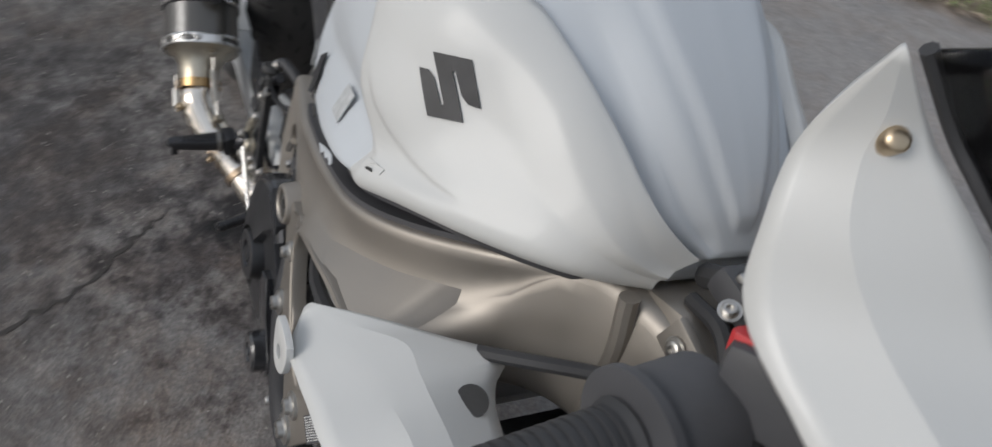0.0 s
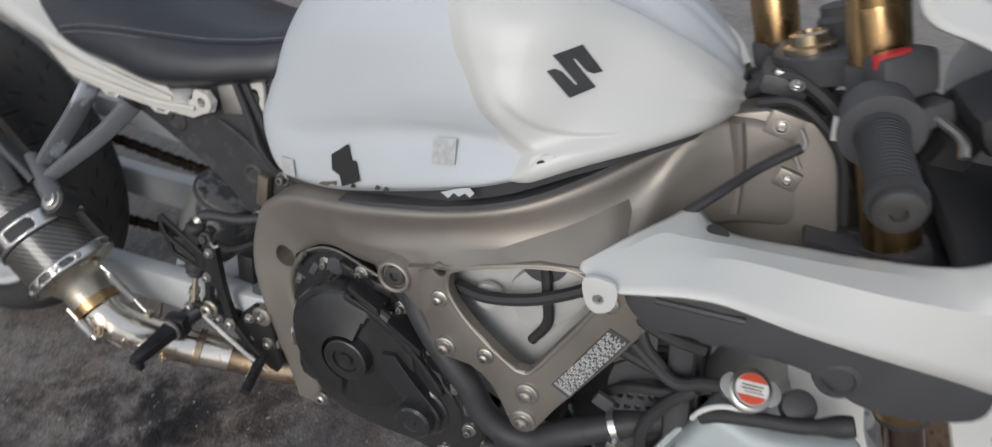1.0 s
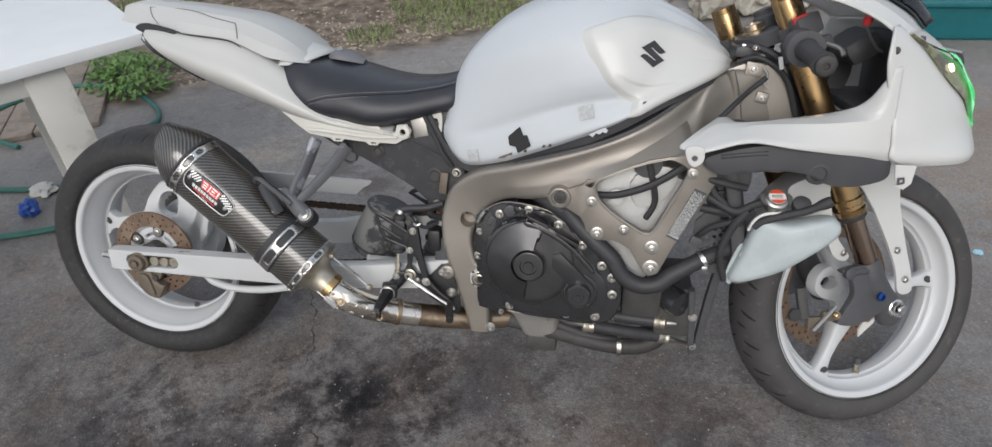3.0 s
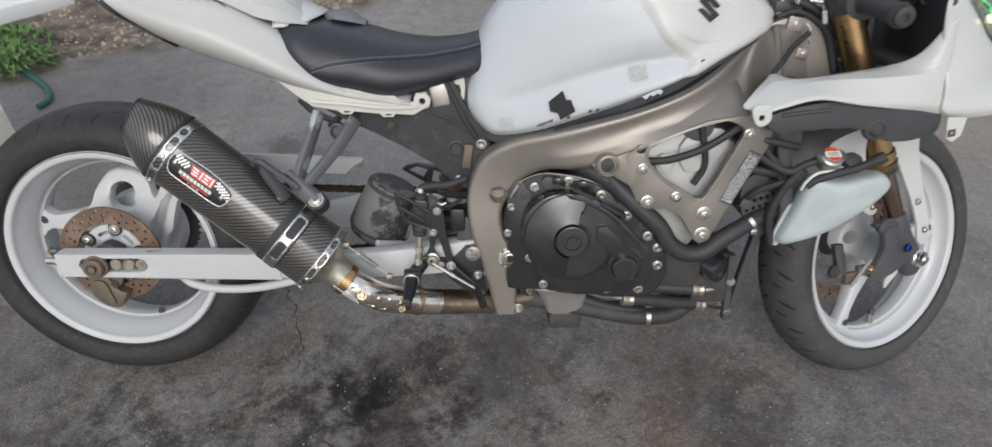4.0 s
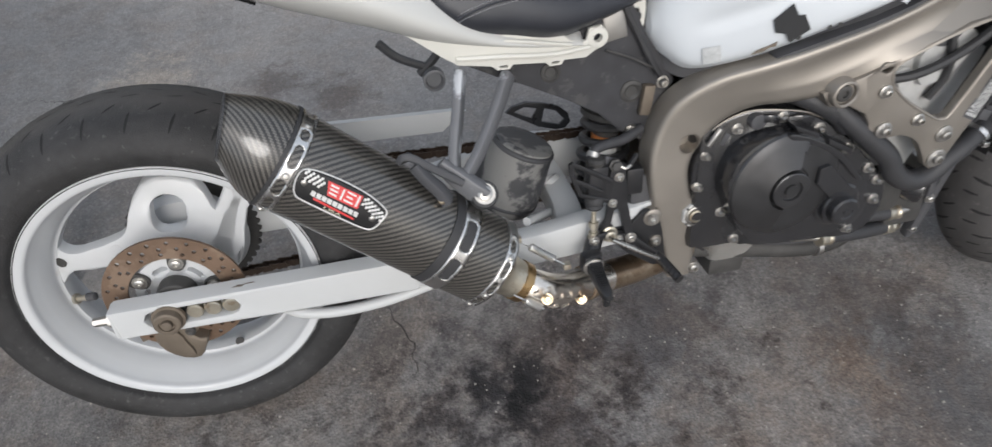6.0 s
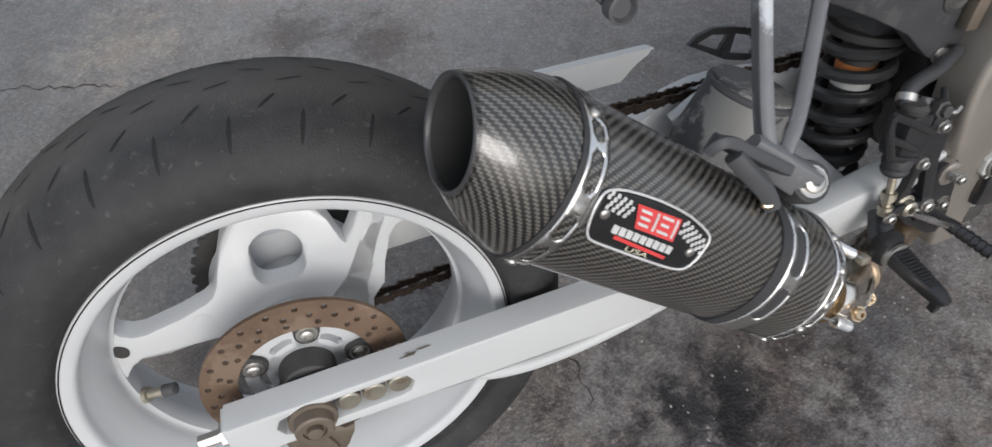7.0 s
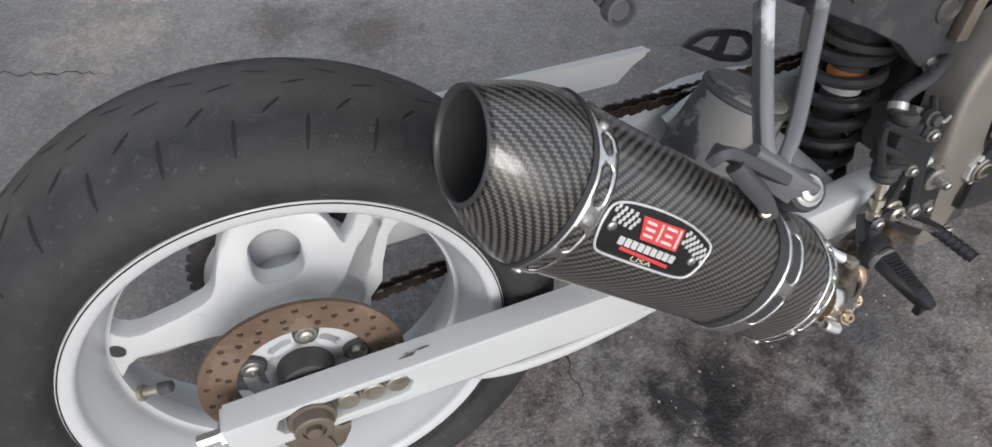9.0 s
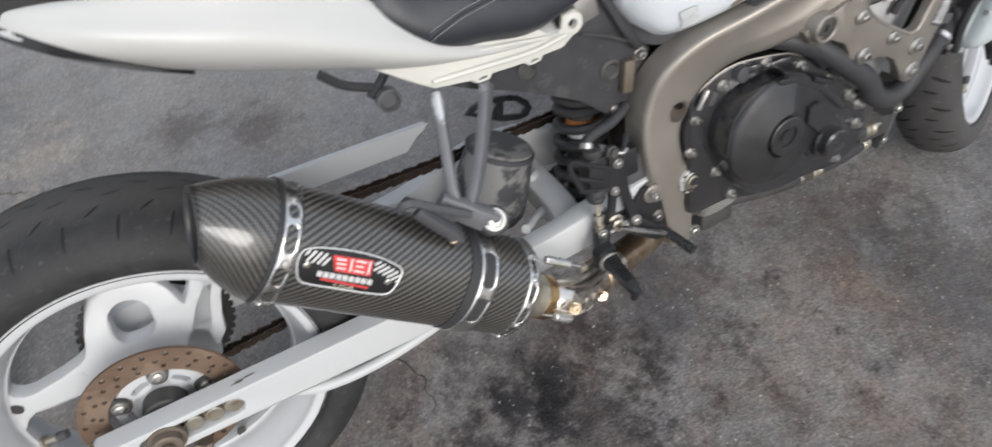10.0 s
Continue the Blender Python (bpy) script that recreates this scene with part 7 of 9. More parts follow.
part("end_cone", loft(cone_rings[:-4], uv=True, caps=False), M_CARBON, exh, "carbon fibre end cone with a dark mouth", smooth=60)
part("mouth_rim", loft(cone_rings[-6:], caps=False), M_SPRING, exh, "smooth black mouth rim", smooth=60)
part("mouth_liner", loft([mouth_ring(0.0366, b) for b in (0.003, 0.1)] + [mouth_ring(0.02, 0.101), mouth_ring(0.001, 0.102)], caps=False), M_SOOT, exh, "sooty inner pipe")
part("cone_seal", loft([can_ring(s, n=96, grow=g) for s, g in ((-0.0065, 0.0), (-0.0065, 0.0022), (-0.0015, 0.0022), (-0.0015, 0.0))], caps=False), M_RUBBER, exh)


def band(s, wide, grow, slots, name, label, edge=0.24):
    """A slotted steel strap round the can, with rounded slot ends."""
    bm = bmesh.new()
    n = 160
    ks = [0.0, edge, edge + 0.1, 0.9 - edge, 1 - edge, 1.0]
    outer = [[bm.verts.new(p) for p in can_ring(s + wide * (k - 0.5), n=n, grow=grow + 0.0012)] for k in ks]
    for r in range(5):
        for i in range(n):
            q = 360 * (i + 0.5) / n
            cut = any(a <= q <= b for a, b in slots) if r == 2 else any(a + 2.2 <= q <= b - 2.2 for a, b in slots) if r in (1, 3) else False
            if not cut:
                j = (i + 1) % n
                bm.faces.new((outer[r][i], outer[r][j], outer[r + 1][j], outer[r + 1][i]))
    return part(name, bm, M_CHROME, exh, label, smooth=50, solid=0.0016, offset=-1)


band(0.0095, 0.02, 0.0006, [(14, 30), (35, 66), (84, 108), (114, 142), (160, 200), (215, 255), (270, 310), (325, 350)], "rear_band", "slotted steel band")
band(0.2715, 0.027, 0.0022, [(20, 62), (76, 118), (150, 200), (220, 270), (290, 340)], "mount_band", "slotted steel mounting strap", 0.2)
part("band_rubber", loft([can_ring(s, n=96, grow=g) for s, g in ((0.2435, 0.0), (0.2435, 0.002), (0.257, 0.0026), (0.286, 0.0022), (0.2875, 0.0))], caps=False), M_RUBBER, exh)
band(0.3475, 0.017, 0.0006, [(14, 34), (48, 72), (82, 106), (118, 142), (165, 205), (230, 270), (300, 340)], "front_band", "slotted steel front band")
bm = bmesh.new()
for s, angles in ((0.0095, (6, 76, 152, 260)), (0.3475, (8, 41, 77, 112, 150, 220, 290))):
    for q in angles:
        i = round(q / 360 * 160) % 160
        p = can_ring(s, n=160, grow=0.0018)[i]
        nrm = (p - (C0 + CD * s)).normalized()
        bm = lathe(p, nrm, [(-0.001, 0.0052), (0.001, 0.005), (0.0026, 0.0034), (0.0028, 0.001)], 12, bm)
pieces("rivet", bm, M_ALU, exh, "steel rivet")
# end cap and link pipe
part("front_cap", loft([can_ring(0.352, 0.97), can_ring(0.3555, 0.95), can_ring(0.363, 0.8, rnd=0.25), can_ring(0.378, 0.72, rnd=0.75), can_ring(0.392, rnd=1, rad_=0.0325), can_ring(0.408, rnd=1, rad_=0.0315)]), M_TARNISH, exh, "tarnished steel end cap", smooth=40)
part("gold_collar", loft([can_ring(s, rnd=1, rad_=a) for s, a in ((0.404, 0.0312), (0.405, 0.0335), (0.419, 0.0335), (0.42, 0.0312))], caps=False), M_GOLD, exh, "gold tinted pipe collar", smooth=40)
PIPE = [C0 + CD * 0.404, C0 + CD * 0.425, V(0.574, -0.2165, -0.012), V(0.612, -0.196, -0.042), V(0.66, -0.162, -0.07), V(0.72, -0.128, -0.092), V(0.8, -0.095, -0.11), V(0.88, -0.055, -0.125), V(0.95, -0.02, -0.13)]
part("link_pipe", tube(PIPE[:6], 0.0288, 24, 8), M_EXH_CLEAN, exh, "bright steel link pipe with heat tint")
part("mid_pipe", tube(PIPE[4:], 0.0277, 24, 8), M_EXH, exh, "heat-stained brown mid pipe")
part("pipe_joint", lathe(PIPE[4] + (PIPE[5] - PIPE[4]) * 0.3, PIPE[5] - PIPE[4], [(-0.006, 0.0285), (-0.005, 0.0315), (0.005, 0.0315), (0.006, 0.0285)], 26), M_EXH, exh)
for p, q in (((0.5514, -0.2, 0.074), (0.628, -0.195, 0.006)), ((0.528, -0.25, 0.012), (0.575, -0.25, -0.028))):
    p, q = V(*p), V(*q)
    dd = (q - p).normalized()
    bm = coil(p + dd * 0.024, dd, 0.0055, 0.0013, 14, (q - p).length * 0.5, 5, None, per=9)
    bm = tube([p, p + dd * 0.026], 0.0015, 5, smooth_path=False, bm=bm)
    bm = tube([p + dd * (0.022 + (q - p).length * 0.5), q], 0.0015, 5, smooth_path=False, bm=bm)
    part("retaining_spring", bm, M_CHROME, exh, "coil retaining spring")
for p in ((0.549, -0.2, 0.078), (0.63, -0.194, 0.004)):
    part("spring_hook", box(p, (0.012, 0.012, 0.01), bev=0.002), M_TARNISH, exh)
# perforated guard on the link pipe
shield_path = cat(PIPE[1:6], 8)
shield_len = [0.0]
for p, q in zip(shield_path, shield_path[1:]):
    shield_len.append(shield_len[-1] + (q - p).length)
shield_frames = frames(shield_path)


def guard(u, v, w):
    """On the link pipe: u along it from the collar, v round it from the outer side upwards."""
    for i in range(len(shield_len) - 2):
        if shield_len[i + 1] >= u:
            break
    f = max(0, min(1, (u - shield_len[i]) / (shield_len[i + 1] - shield_len[i])))
    p, tg = shield_path[i].lerp(shield_path[i + 1], f), shield_frames[i][0].lerp(shield_frames[i + 1][0], f).normalized()
    out_ = (V(0, -1, 0) - tg * tg.dot(V(0, -1, 0))).normalized()
    up_ = tg.cross(out_)
    up_ = up_ if up_.z > 0 else -up_
    return p + (out_ * math.cos(v / 0.03) + up_ * math.sin(v / 0.03)) * (0.0296 + w)


shield_out = [(0.012 + 0.011 * k, -0.02) for k in range(11)] + [(0.132, 0.0), (0.128, 0.018)] + [(0.122 - 0.011 * k, 0.026) for k in range(10)] + [(0.01, 0.01)]
slots_ = [rounded([(u, v), (u + w_, v), (u + w_, v + 0.011), (u, v + 0.011)], 3) for u, v, w_ in ((0.034, 0.008, 0.016), (0.06, 0.01, 0.014), (0.088, 0.008, 0.013), (0.036, -0.013, 0.018), (0.064, -0.012, 0.014))]
part("pipe_shield", slab(shield_out, 0.0014, guard, slots_), M_EXH_CLEAN, exh, "slotted steel pipe shield", smooth=50)
pieces("shield_bolt", bolt(guard(0.022, 0.004, 0.001), (0, -0.85, 0.5), 0.0068, 0.007, bolt(guard(0.112, 0.0, 0.001), (-0.2, -0.85, 0.5), 0.006, 0.006)), M_BRASS, exh, "brass button bolt")

# badge on the outer face
badge = new("exhaust_badge")
badge.parent = exh
badge["label"] = "black oval badge with red and silver shapes"


def can_face(u, v, w):
    """On the can's outer face: u is the place along it, v the height over its axis."""
    lo, hi = 20.0, 150.0
    for _ in range(24):
        q = (lo + hi) / 2
        if lerp(SECTION, q) * math.cos(radians(q)) > v:
            lo = q
        else:
            hi = q
    r = lerp(SECTION, lo)
    p = C0 + CD * u + CU * v + CR * (r * math.sin(radians(lo)))
    o = (CU * math.cos(radians(lo)) * 0.6 + CR).normalized()
    return p + o * (0.0009 + w)


badge_out = [(0.0323, -0.0041), (0.0261, 0.0029), (0.0218, 0.0168), (0.0239, 0.0297), (0.0347, 0.035), (0.0537, 0.0378), (0.0821, 0.0393), (0.1143, 0.038), (0.1394, 0.0327), (0.1462, 0.0279), (0.1462, 0.0204), (0.1434, 0.0062), (0.138, -0.0023), (0.1238, -0.0055), (0.0931, -0.0063), (0.0569, -0.0064), (0.0396, -0.0061)]
oval = rounded(badge_out, 3)
rows_b = []
for k in range(13):
    row = []
    for q in range(33):
        u = 0.0225 + (0.1458 - 0.0225) * q / 32
        edge_ = [v for (u0, v0), (u1, v1) in zip(oval, oval[1:] + oval[:1]) if min(u0, u1) <= u <= max(u0, u1) and u0 != u1 for v in [v0 + (v1 - v0) * (u - u0) / (u1 - u0)]]
        row.append(can_face(u, min(edge_) + (max(edge_) - min(edge_)) * k / 12, 0.0002))
    rows_b.append(row)
part("badge_plate", loft(rows_b, closed=False), M_BADGE, badge, solid=0.001, offset=-1)
part("badge_rim", tube([can_face(u, v, 0.0006) for u, v in oval + oval[:1]], 0.0011, 6, smooth_path=False), M_BADGE_WHITE, badge)
lift = lambda u, v, w: can_face(u, v, w + 0.0006)
lift2 = lambda u, v, w: can_face(u, v, w + 0.0011)
quad = lambda a, b, c, d: dense([a, b, c, d], 4)
part("badge_red", slab(quad((0.0655, 0.0148), (0.1087, 0.0156), (0.1071, 0.0336), (0.0579, 0.0318)), 0.0004, lift), M_BADGE_RED, badge)
# white strokes that cross the red field, as slanted bars
glyph = bmesh.new()
for u0, v0, u1, v1 in ((0.0665, 0.018, 0.0775, 0.0202), (0.0655, 0.0228, 0.0765, 0.025), (0.064, 0.0276, 0.0755, 0.0298), (0.0815, 0.0175, 0.084, 0.0312), (0.0875, 0.018, 0.1005, 0.0202), (0.0885, 0.0235, 0.0975, 0.0257), (0.1035, 0.0175, 0.106, 0.0322), (0.087, 0.029, 0.1, 0.0312)):
    glyph = slab(quad((u0, v0), (u1, v0), (u1 - 0.0012, v1), (u0 - 0.0012, v1)), 0.0003, lift2, bm=glyph)
part("badge_glyph", glyph, M_BADGE_WHITE, badge, "white strokes on the red field")["kind"] = "stuff"
ch = bmesh.new()
for i in range(11):
    for j in range(4):
        for u, v, keep in ((0.0265 + i * 0.0032 + j * 0.0012, 0.0335 - j * 0.0034 - 0.0002 * i, i < 9 - j * 0.5), (0.1105 + i * 0.0031, 0.0355 - j * 0.0031 - i * 0.0009, True)):
            if (i + j) % 2 and keep and 0.013 < v:
                ch = slab([(u, v - 0.0033), (u + 0.0031, v - 0.0033), (u + 0.0031, v), (u, v)], 0.0003, lift, bm=ch)
part("badge_check", ch, M_BADGE_WHITE, badge, "white chequered corners")["kind"] = "stuff"
words = bmesh.new()
for i in range(9):
    u = 0.047 + i * 0.0076
    words = slab([(u, 0.0057), (u + 0.0062, 0.0052), (u + 0.0055, 0.0118), (u - 0.0008, 0.0123)], 0.0003, lift, bm=words)
pieces("badge_letter_bar", words, M_BADGE_WHITE, badge)
part("badge_stripe", slab(quad((0.053, 0.0016), (0.112, -0.0002), (0.1115, 0.0028), (0.0525, 0.0046)), 0.0003, lift), M_BADGE_RED, badge)
pieces("badge_screw", lathe(can_face(0.0326, 0.0164, 0.0004), CR, [(0, 0.0042), (0.0015, 0.004), (0.0024, 0.0026), (0.0025, 0.0008)], 14, lathe(can_face(0.1325, 0.0133, 0.0004), CR, [(0, 0.0042), (0.0015, 0.004), (0.0024, 0.0026), (0.0025, 0.0008)], 14)), M_ALU, badge)
txt = bpy.data.curves.new("badge_text", "FONT")
txt.body, txt.size, txt.align_x, txt.align_y = "USA", 0.0105, "CENTER", "CENTER"
tob = bpy.data.objects.new("badge_text", txt)
scene.collection.objects.link(tob)
tme = tob.to_mesh()
tbm = bmesh.new()
tbm.from_mesh(tme)
tob.to_mesh_clear()
bpy.data.objects.remove(tob)
for v in tbm.verts:
    v.co = can_face(0.0825 + v.co.x * 1.35, v.co.y * 0.6 - 0.0023, 0.0009)
part("badge_text", tbm, M_BADGE_CREAM, badge, smooth=0)

# ---- front end ----
RAKE, STEER = radians(23.65), radians(26.0)
uax, fax, yax = V(-math.sin(RAKE), 0, math.cos(RAKE)), V(math.cos(RAKE), 0, math.sin(RAKE)), V(0, 1, 0)
fx = fax * math.cos(STEER) + yax * math.sin(STEER)
yx = -fax * math.sin(STEER) + yax * math.cos(STEER)
FORK = Matrix.Translation(HEADP) @ Matrix((fx, yx, uax)).transposed().to_4x4()
AXLE = FORK @ Matrix.Translation((0.03, 0, 0)) @ Matrix.Rotation(RAKE, 4, "Y")
front_pattern = [(-0.02, 0.01, -0.05, 0.03, 0.003), (-0.006, 0.04, -0.03, 0.05, 0.0025)]
front_wheel = wheel_part("front_wheel", AXLE, 0.051, 0.3, 0.062, (7, 125, 245), 0.0, -0.004, 276, 26, front_pattern, "white three-spoke front wheel turned to the left", 0.046, M_TYRE_FRONT)
FWEB = [(0, 0.052), (60, 0.05), (105, 0.056), (125, 0.085), (140, 0.108), (155, 0.116), (170, 0.112), (182, 0.09), (195, 0.056), (230, 0.05), (300, 0.048)]
fweb_out = rounded([(r * math.cos(radians(a)), r * math.sin(radians(a))) for a, r in FWEB], 3)
fwin = [(0.08 * math.cos(radians(156)) + 0.021 * math.cos(2 * math.pi * i / 18), 0.08 * math.sin(radians(156)) + 0.014 * math.sin(2 * math.pi * i / 18)) for i in range(18)]
part("hub_web", slab(fweb_out, 0.03, lambda u, v, w: AXLE @ V(u, 0.015 - w, v), [fwin], bev=0.007), M_WHEEL, front_wheel, smooth=40)
part("hub", lathe(AXLE @ V(0, 0, 0), AXLE.to_3x3() @ V(0, -1, 0), [(-0.06, 0.03), (-0.03, 0.042), (0.03, 0.042), (0.06, 0.03)], 32), M_WHEEL, front_wheel)
brake_disc(AXLE @ Matrix.Translation((0, 0, 0)), 0.07, 0.152, 0.118, [(0.146, 30, 0), (0.136, 30, 0.5), (0.126, 24, 0)], front_wheel, M_RUST, "drilled front brake disc")


def fk(*a):
    return FORK @ V(*a)


fork = new("front_fork")
fork.parent = bike
fork["label"] = "gold upside-down front fork"
for s in (-1, 1):
    y = s * 0.104
    x = 0.012
    part("outer_tube", lathe(fk(x, y, 0.234), uax, [(0, 0.03), (0.012, 0.0315), (0.014, 0.0285), (0.022, 0.0285), (0.024, 0.031), (0.036, 0.031), (0.038, 0.0275), (0.36, 0.0275), (0.38, 0.0258), (0.47, 0.0258)], 36), M_GOLD, fork, "gold anodised outer tube")
    part("fork_cap", lathe(fk(x, y, 0.634), uax, [(0, 0.0265), (0.055, 0.0265), (0.058, 0.0255), (0.06, 0.022), (0.063, 0.0215), (0.065, 0.012), (0.068, 0.0115)], 36), M_GOLD, fork, "gold fork top with cap")
    part("dust_seal", lathe(fk(x, y, 0.222), uax, [(0, 0.025), (0.004, 0.0285), (0.013, 0.0285)], 32), M_RUBBER, fork)
    part("inner_tube", lathe(fk(x, y, 0.03), uax, [(0, 0.0225), (0.205, 0.0225)], 32), M_COPPER, fork, "bronze fork slider")
    foot = loft([[fk(x + dx + cx * rx, y + cy * ry, z) for cx, cy in [(math.cos(2 * math.pi * k / 20), math.sin(2 * math.pi * k / 20)) for k in range(20)]] for z, dx, rx, ry in ((-0.04, 0.014, 0.018, 0.014), (-0.03, 0.014, 0.028, 0.019), (0.0, 0.014, 0.034, 0.023), (0.04, 0.004, 0.031, 0.026), (0.075, 0, 0.028, 0.027), (0.115, 0, 0.0265, 0.0265), (0.12, 0, 0.024, 0.024))])
    part("axle_foot", foot, M_BLACK, fork, "black cast fork foot", smooth=50)
    wing = slab(rounded([(-0.06, 0.137), (-0.044, 0.111), (-0.047, 0.078), (-0.0636, 0.0618), (-0.0973, 0.0412), (-0.1068, 0.0339), (-0.0813, 0.0139), (-0.0479, 0.005), (-0.0028, 0.006), (0.024, 0.012), (0.03, 0.06), (0.02, 0.1), (-0.012, 0.125)], 3), 0.014, lambda u, v, w, q=y, sg=s: fk(u, q + sg * 0.004 + sg * w, v), bev=0.003)
    part("caliper_lug", wing, M_BLACK, fork, smooth=40)
rax = -yx
part("axle_end", lathe(fk(0.03, -0.104, 0), rax, [(0.018, 0.02), (0.026, 0.02), (0.028, 0.0175), (0.034, 0.0165), (0.034, 0.013), (0.026, 0.012), (0.026, 0.009), (0.04, 0.009), (0.042, 0.007)], 24), M_CHROME, fork, "polished axle nut and washer")
part("blue_bolt", lathe(fk(0.002, -0.13, 0.045), rax, [(0, 0.0095), (0.005, 0.009), (0.006, 0.005), (0.002, 0.004)], 16), M_BLUE, fork, "blue anodised bolt")
part("pinch_knob", lathe(fk(-0.045, -0.115, 0.123), rax, [(0, 0.012), (0.012, 0.0125), (0.014, 0.009)], 16), M_BLACK, fork)
part("pinch_stem", tube([fk(-0.045, -0.118, 0.123), fk(-0.02, -0.118, 0.114), fk(0.005, -0.118, 0.105)], 0.009, 10), M_BLACK, fork)
# loose pad holder on the caliper lug
pad = new("pad_bracket")
pad.parent = bike
pad["label"] = "loose steel brake pad bracket on the fork lug"
rot = FORK.to_3x3()
pk = lambda a, b, c: fk(a - 0.03, b, c + 0.1)
part("pad_plate", box(pk(-0.118, -0.108, -0.045), (0.034, 0.012, 0.026), rot @ Matrix.Rotation(radians(25), 3, "Y"), 0.003), M_CALIPER, pad)
part("pad_plate", box(pk(-0.085, -0.112, -0.045), (0.03, 0.012, 0.022), rot @ Matrix.Rotation(radians(25), 3, "Y"), 0.003), M_CALIPER, pad)
part("pad_pin", tube([pk(-0.13, -0.118, -0.055), pk(-0.065, -0.12, -0.03)], 0.004, 8), M_ALU, pad)
part("pad_eye", bolt(pk(-0.07, -0.12, -0.05), rax, 0.007, 0.006), M_BRASS, pad)
part("bracket_eye", lathe(pk(-0.15, -0.1, -0.01), rax, [(0, 0.014), (0.008, 0.014), (0.008, 0.006)], 16), M_DARK, pad)
part("bracket_bar", beam([pk(-0.11, -0.09, 0.03), pk(-0.12, -0.095, 0.0), pk(-0.13, -0.1, -0.03)], 0.02, 0.02, 0.004), M_DARK, pad)
part("torn_clip", slab([(0.0, 0.0), (0.045, 0.012), (0.05, 0.022), (0.035, 0.018), (0.02, 0.026), (0.005, 0.014)], 0.004, lambda u, v, w: fk(-0.057 + u, -0.1 - w, -0.032 + v)), M_PLASTIC_W, pad, "torn white plastic clip")
# triple clamp, clip-on, grip
for z, th in ((0.612, 0.028), (0.42, 0.03)):
    pts = rounded([(-0.03, -0.03), (-0.03, 0.03), (0.0, 0.075), (-0.02, 0.1), (0.0, 0.138), (0.03, 0.138), (0.047, 0.1), (0.03, 0.06), (0.035, 0.0), (0.03, -0.06), (0.047, -0.1), (0.03, -0.138), (0.0, -0.138), (-0.02, -0.1), (0.0, -0.075)], 3)
    part("triple_clamp", slab(pts, th, lambda u, v, w, zz=z: fk(u, v, zz + w), bev=0.004), M_BLACK, fork, "black triple clamp", smooth=40)
part("stem_nut", lathe(fk(0, 0, 0.64), uax, [(0, 0.026), (0.006, 0.026), (0.008, 0.02), (0.018, 0.0195), (0.02, 0.013), (0.012, 0.012)], 24), M_BRASS, fork, "gold stem nut")
part("ignition_switch", lathe(fk(0.045, 0.02, 0.6), uax, [(0, 0.024), (0.06, 0.024), (0.065, 0.02), (0.075, 0.02)], 24), M_BLACK, fork)
bars_ = new("handlebar")
bars_.parent = bike
bars_["label"] = "black clip-on handlebar with rubber grip"
g0, g1 = fk(-0.022, -0.15, 0.612), fk(-0.092, -0.29, 0.59)
gdir = (g1 - g0).normalized()
part("clip_clamp", lathe(fk(0.012, -0.104, 0.575), uax, [(0, 0.034), (0.035, 0.034)], 28), M_BLACK, bars_)
part("bar_tube", tube([fk(0.01, -0.12, 0.6), g0, g0 + gdir * 0.06], 0.011, 12), M_BLACK, bars_)
part("switch_housing", lathe(g0 + gdir * 0.0, gdir, [(0, 0.024), (0.006, 0.029), (0.036, 0.029), (0.042, 0.026), (0.045, 0.033), (0.05, 0.033), (0.052, 0.02)], 28), M_BLACK, bars_, "black throttle housing")
part("switch_block", box(g0 + V(0.01, 0.01, 0.03), (0.05, 0.035, 0.04), rot, 0.008), M_BLACK, bars_)
part("kill_switch", slab(rounded([(-0.03, -0.008), (0.02, -0.01), (0.03, 0.004), (0.0, 0.012), (-0.028, 0.006)], 3), 0.014, lambda u, v, w: g0 + V(0.0, 0.004, 0.038) + rot @ V(u * 0.52, v * 0.8, w * 0.75), bev=0.002), M_RED, bars_, "red kill switch")
part("grip", lathe(g0 + gdir * 0.05, gdir, [(0, 0.0185), (0.004, 0.021)] + [q for k in range(16) for q in ((0.008 + k * 0.0056, 0.0185), (0.0115 + k * 0.0056, 0.0185), (0.012 + k * 0.0056, 0.0176), (0.0132 + k * 0.0056, 0.0176))] + [(0.1, 0.0185), (0.104, 0.021), (0.112, 0.02)], 22), M_RUBBER, bars_, "worn black rubber grip", smooth=25)
part("bar_end", lathe(g1 - gdir * 0.0, gdir, [(0, 0.017), (0.012, 0.0165), (0.014, 0.013), (0.014, 0.006), (0.01, 0.005)], 22), M_DARK, bars_)
part("lever_pivot", box(g0 + V(0.045, 0.02, 0.0), (0.03, 0.03, 0.022), rot, 0.005), M_BLACK, bars_)
part("lever_stub", tube([g0 + V(0.05, 0.01, 0.0), g0 + V(0.07, -0.01, -0.008), g0 + V(0.075, -0.022, -0.02)], 0.0045, 8), M_ALU, bars_, "short silver lever stub")
l0 = fk(-0.01, 0.155, 0.585)
l1 = fk(-0.085, 0.295, 0.555)
part("left_bar", tube([fk(0.01, 0.12, 0.575), l0, l1], 0.0165, 14), M_RUBBER, bars_)
part("throttle_cable", tube([g0 + V(0.02, 0.03, 0.02), fk(0.08, -0.09, 0.56), fk(0.1, -0.03, 0.5), fk(0.07, 0.02, 0.44)], 0.009, 10), M_RUBBER, bars_)
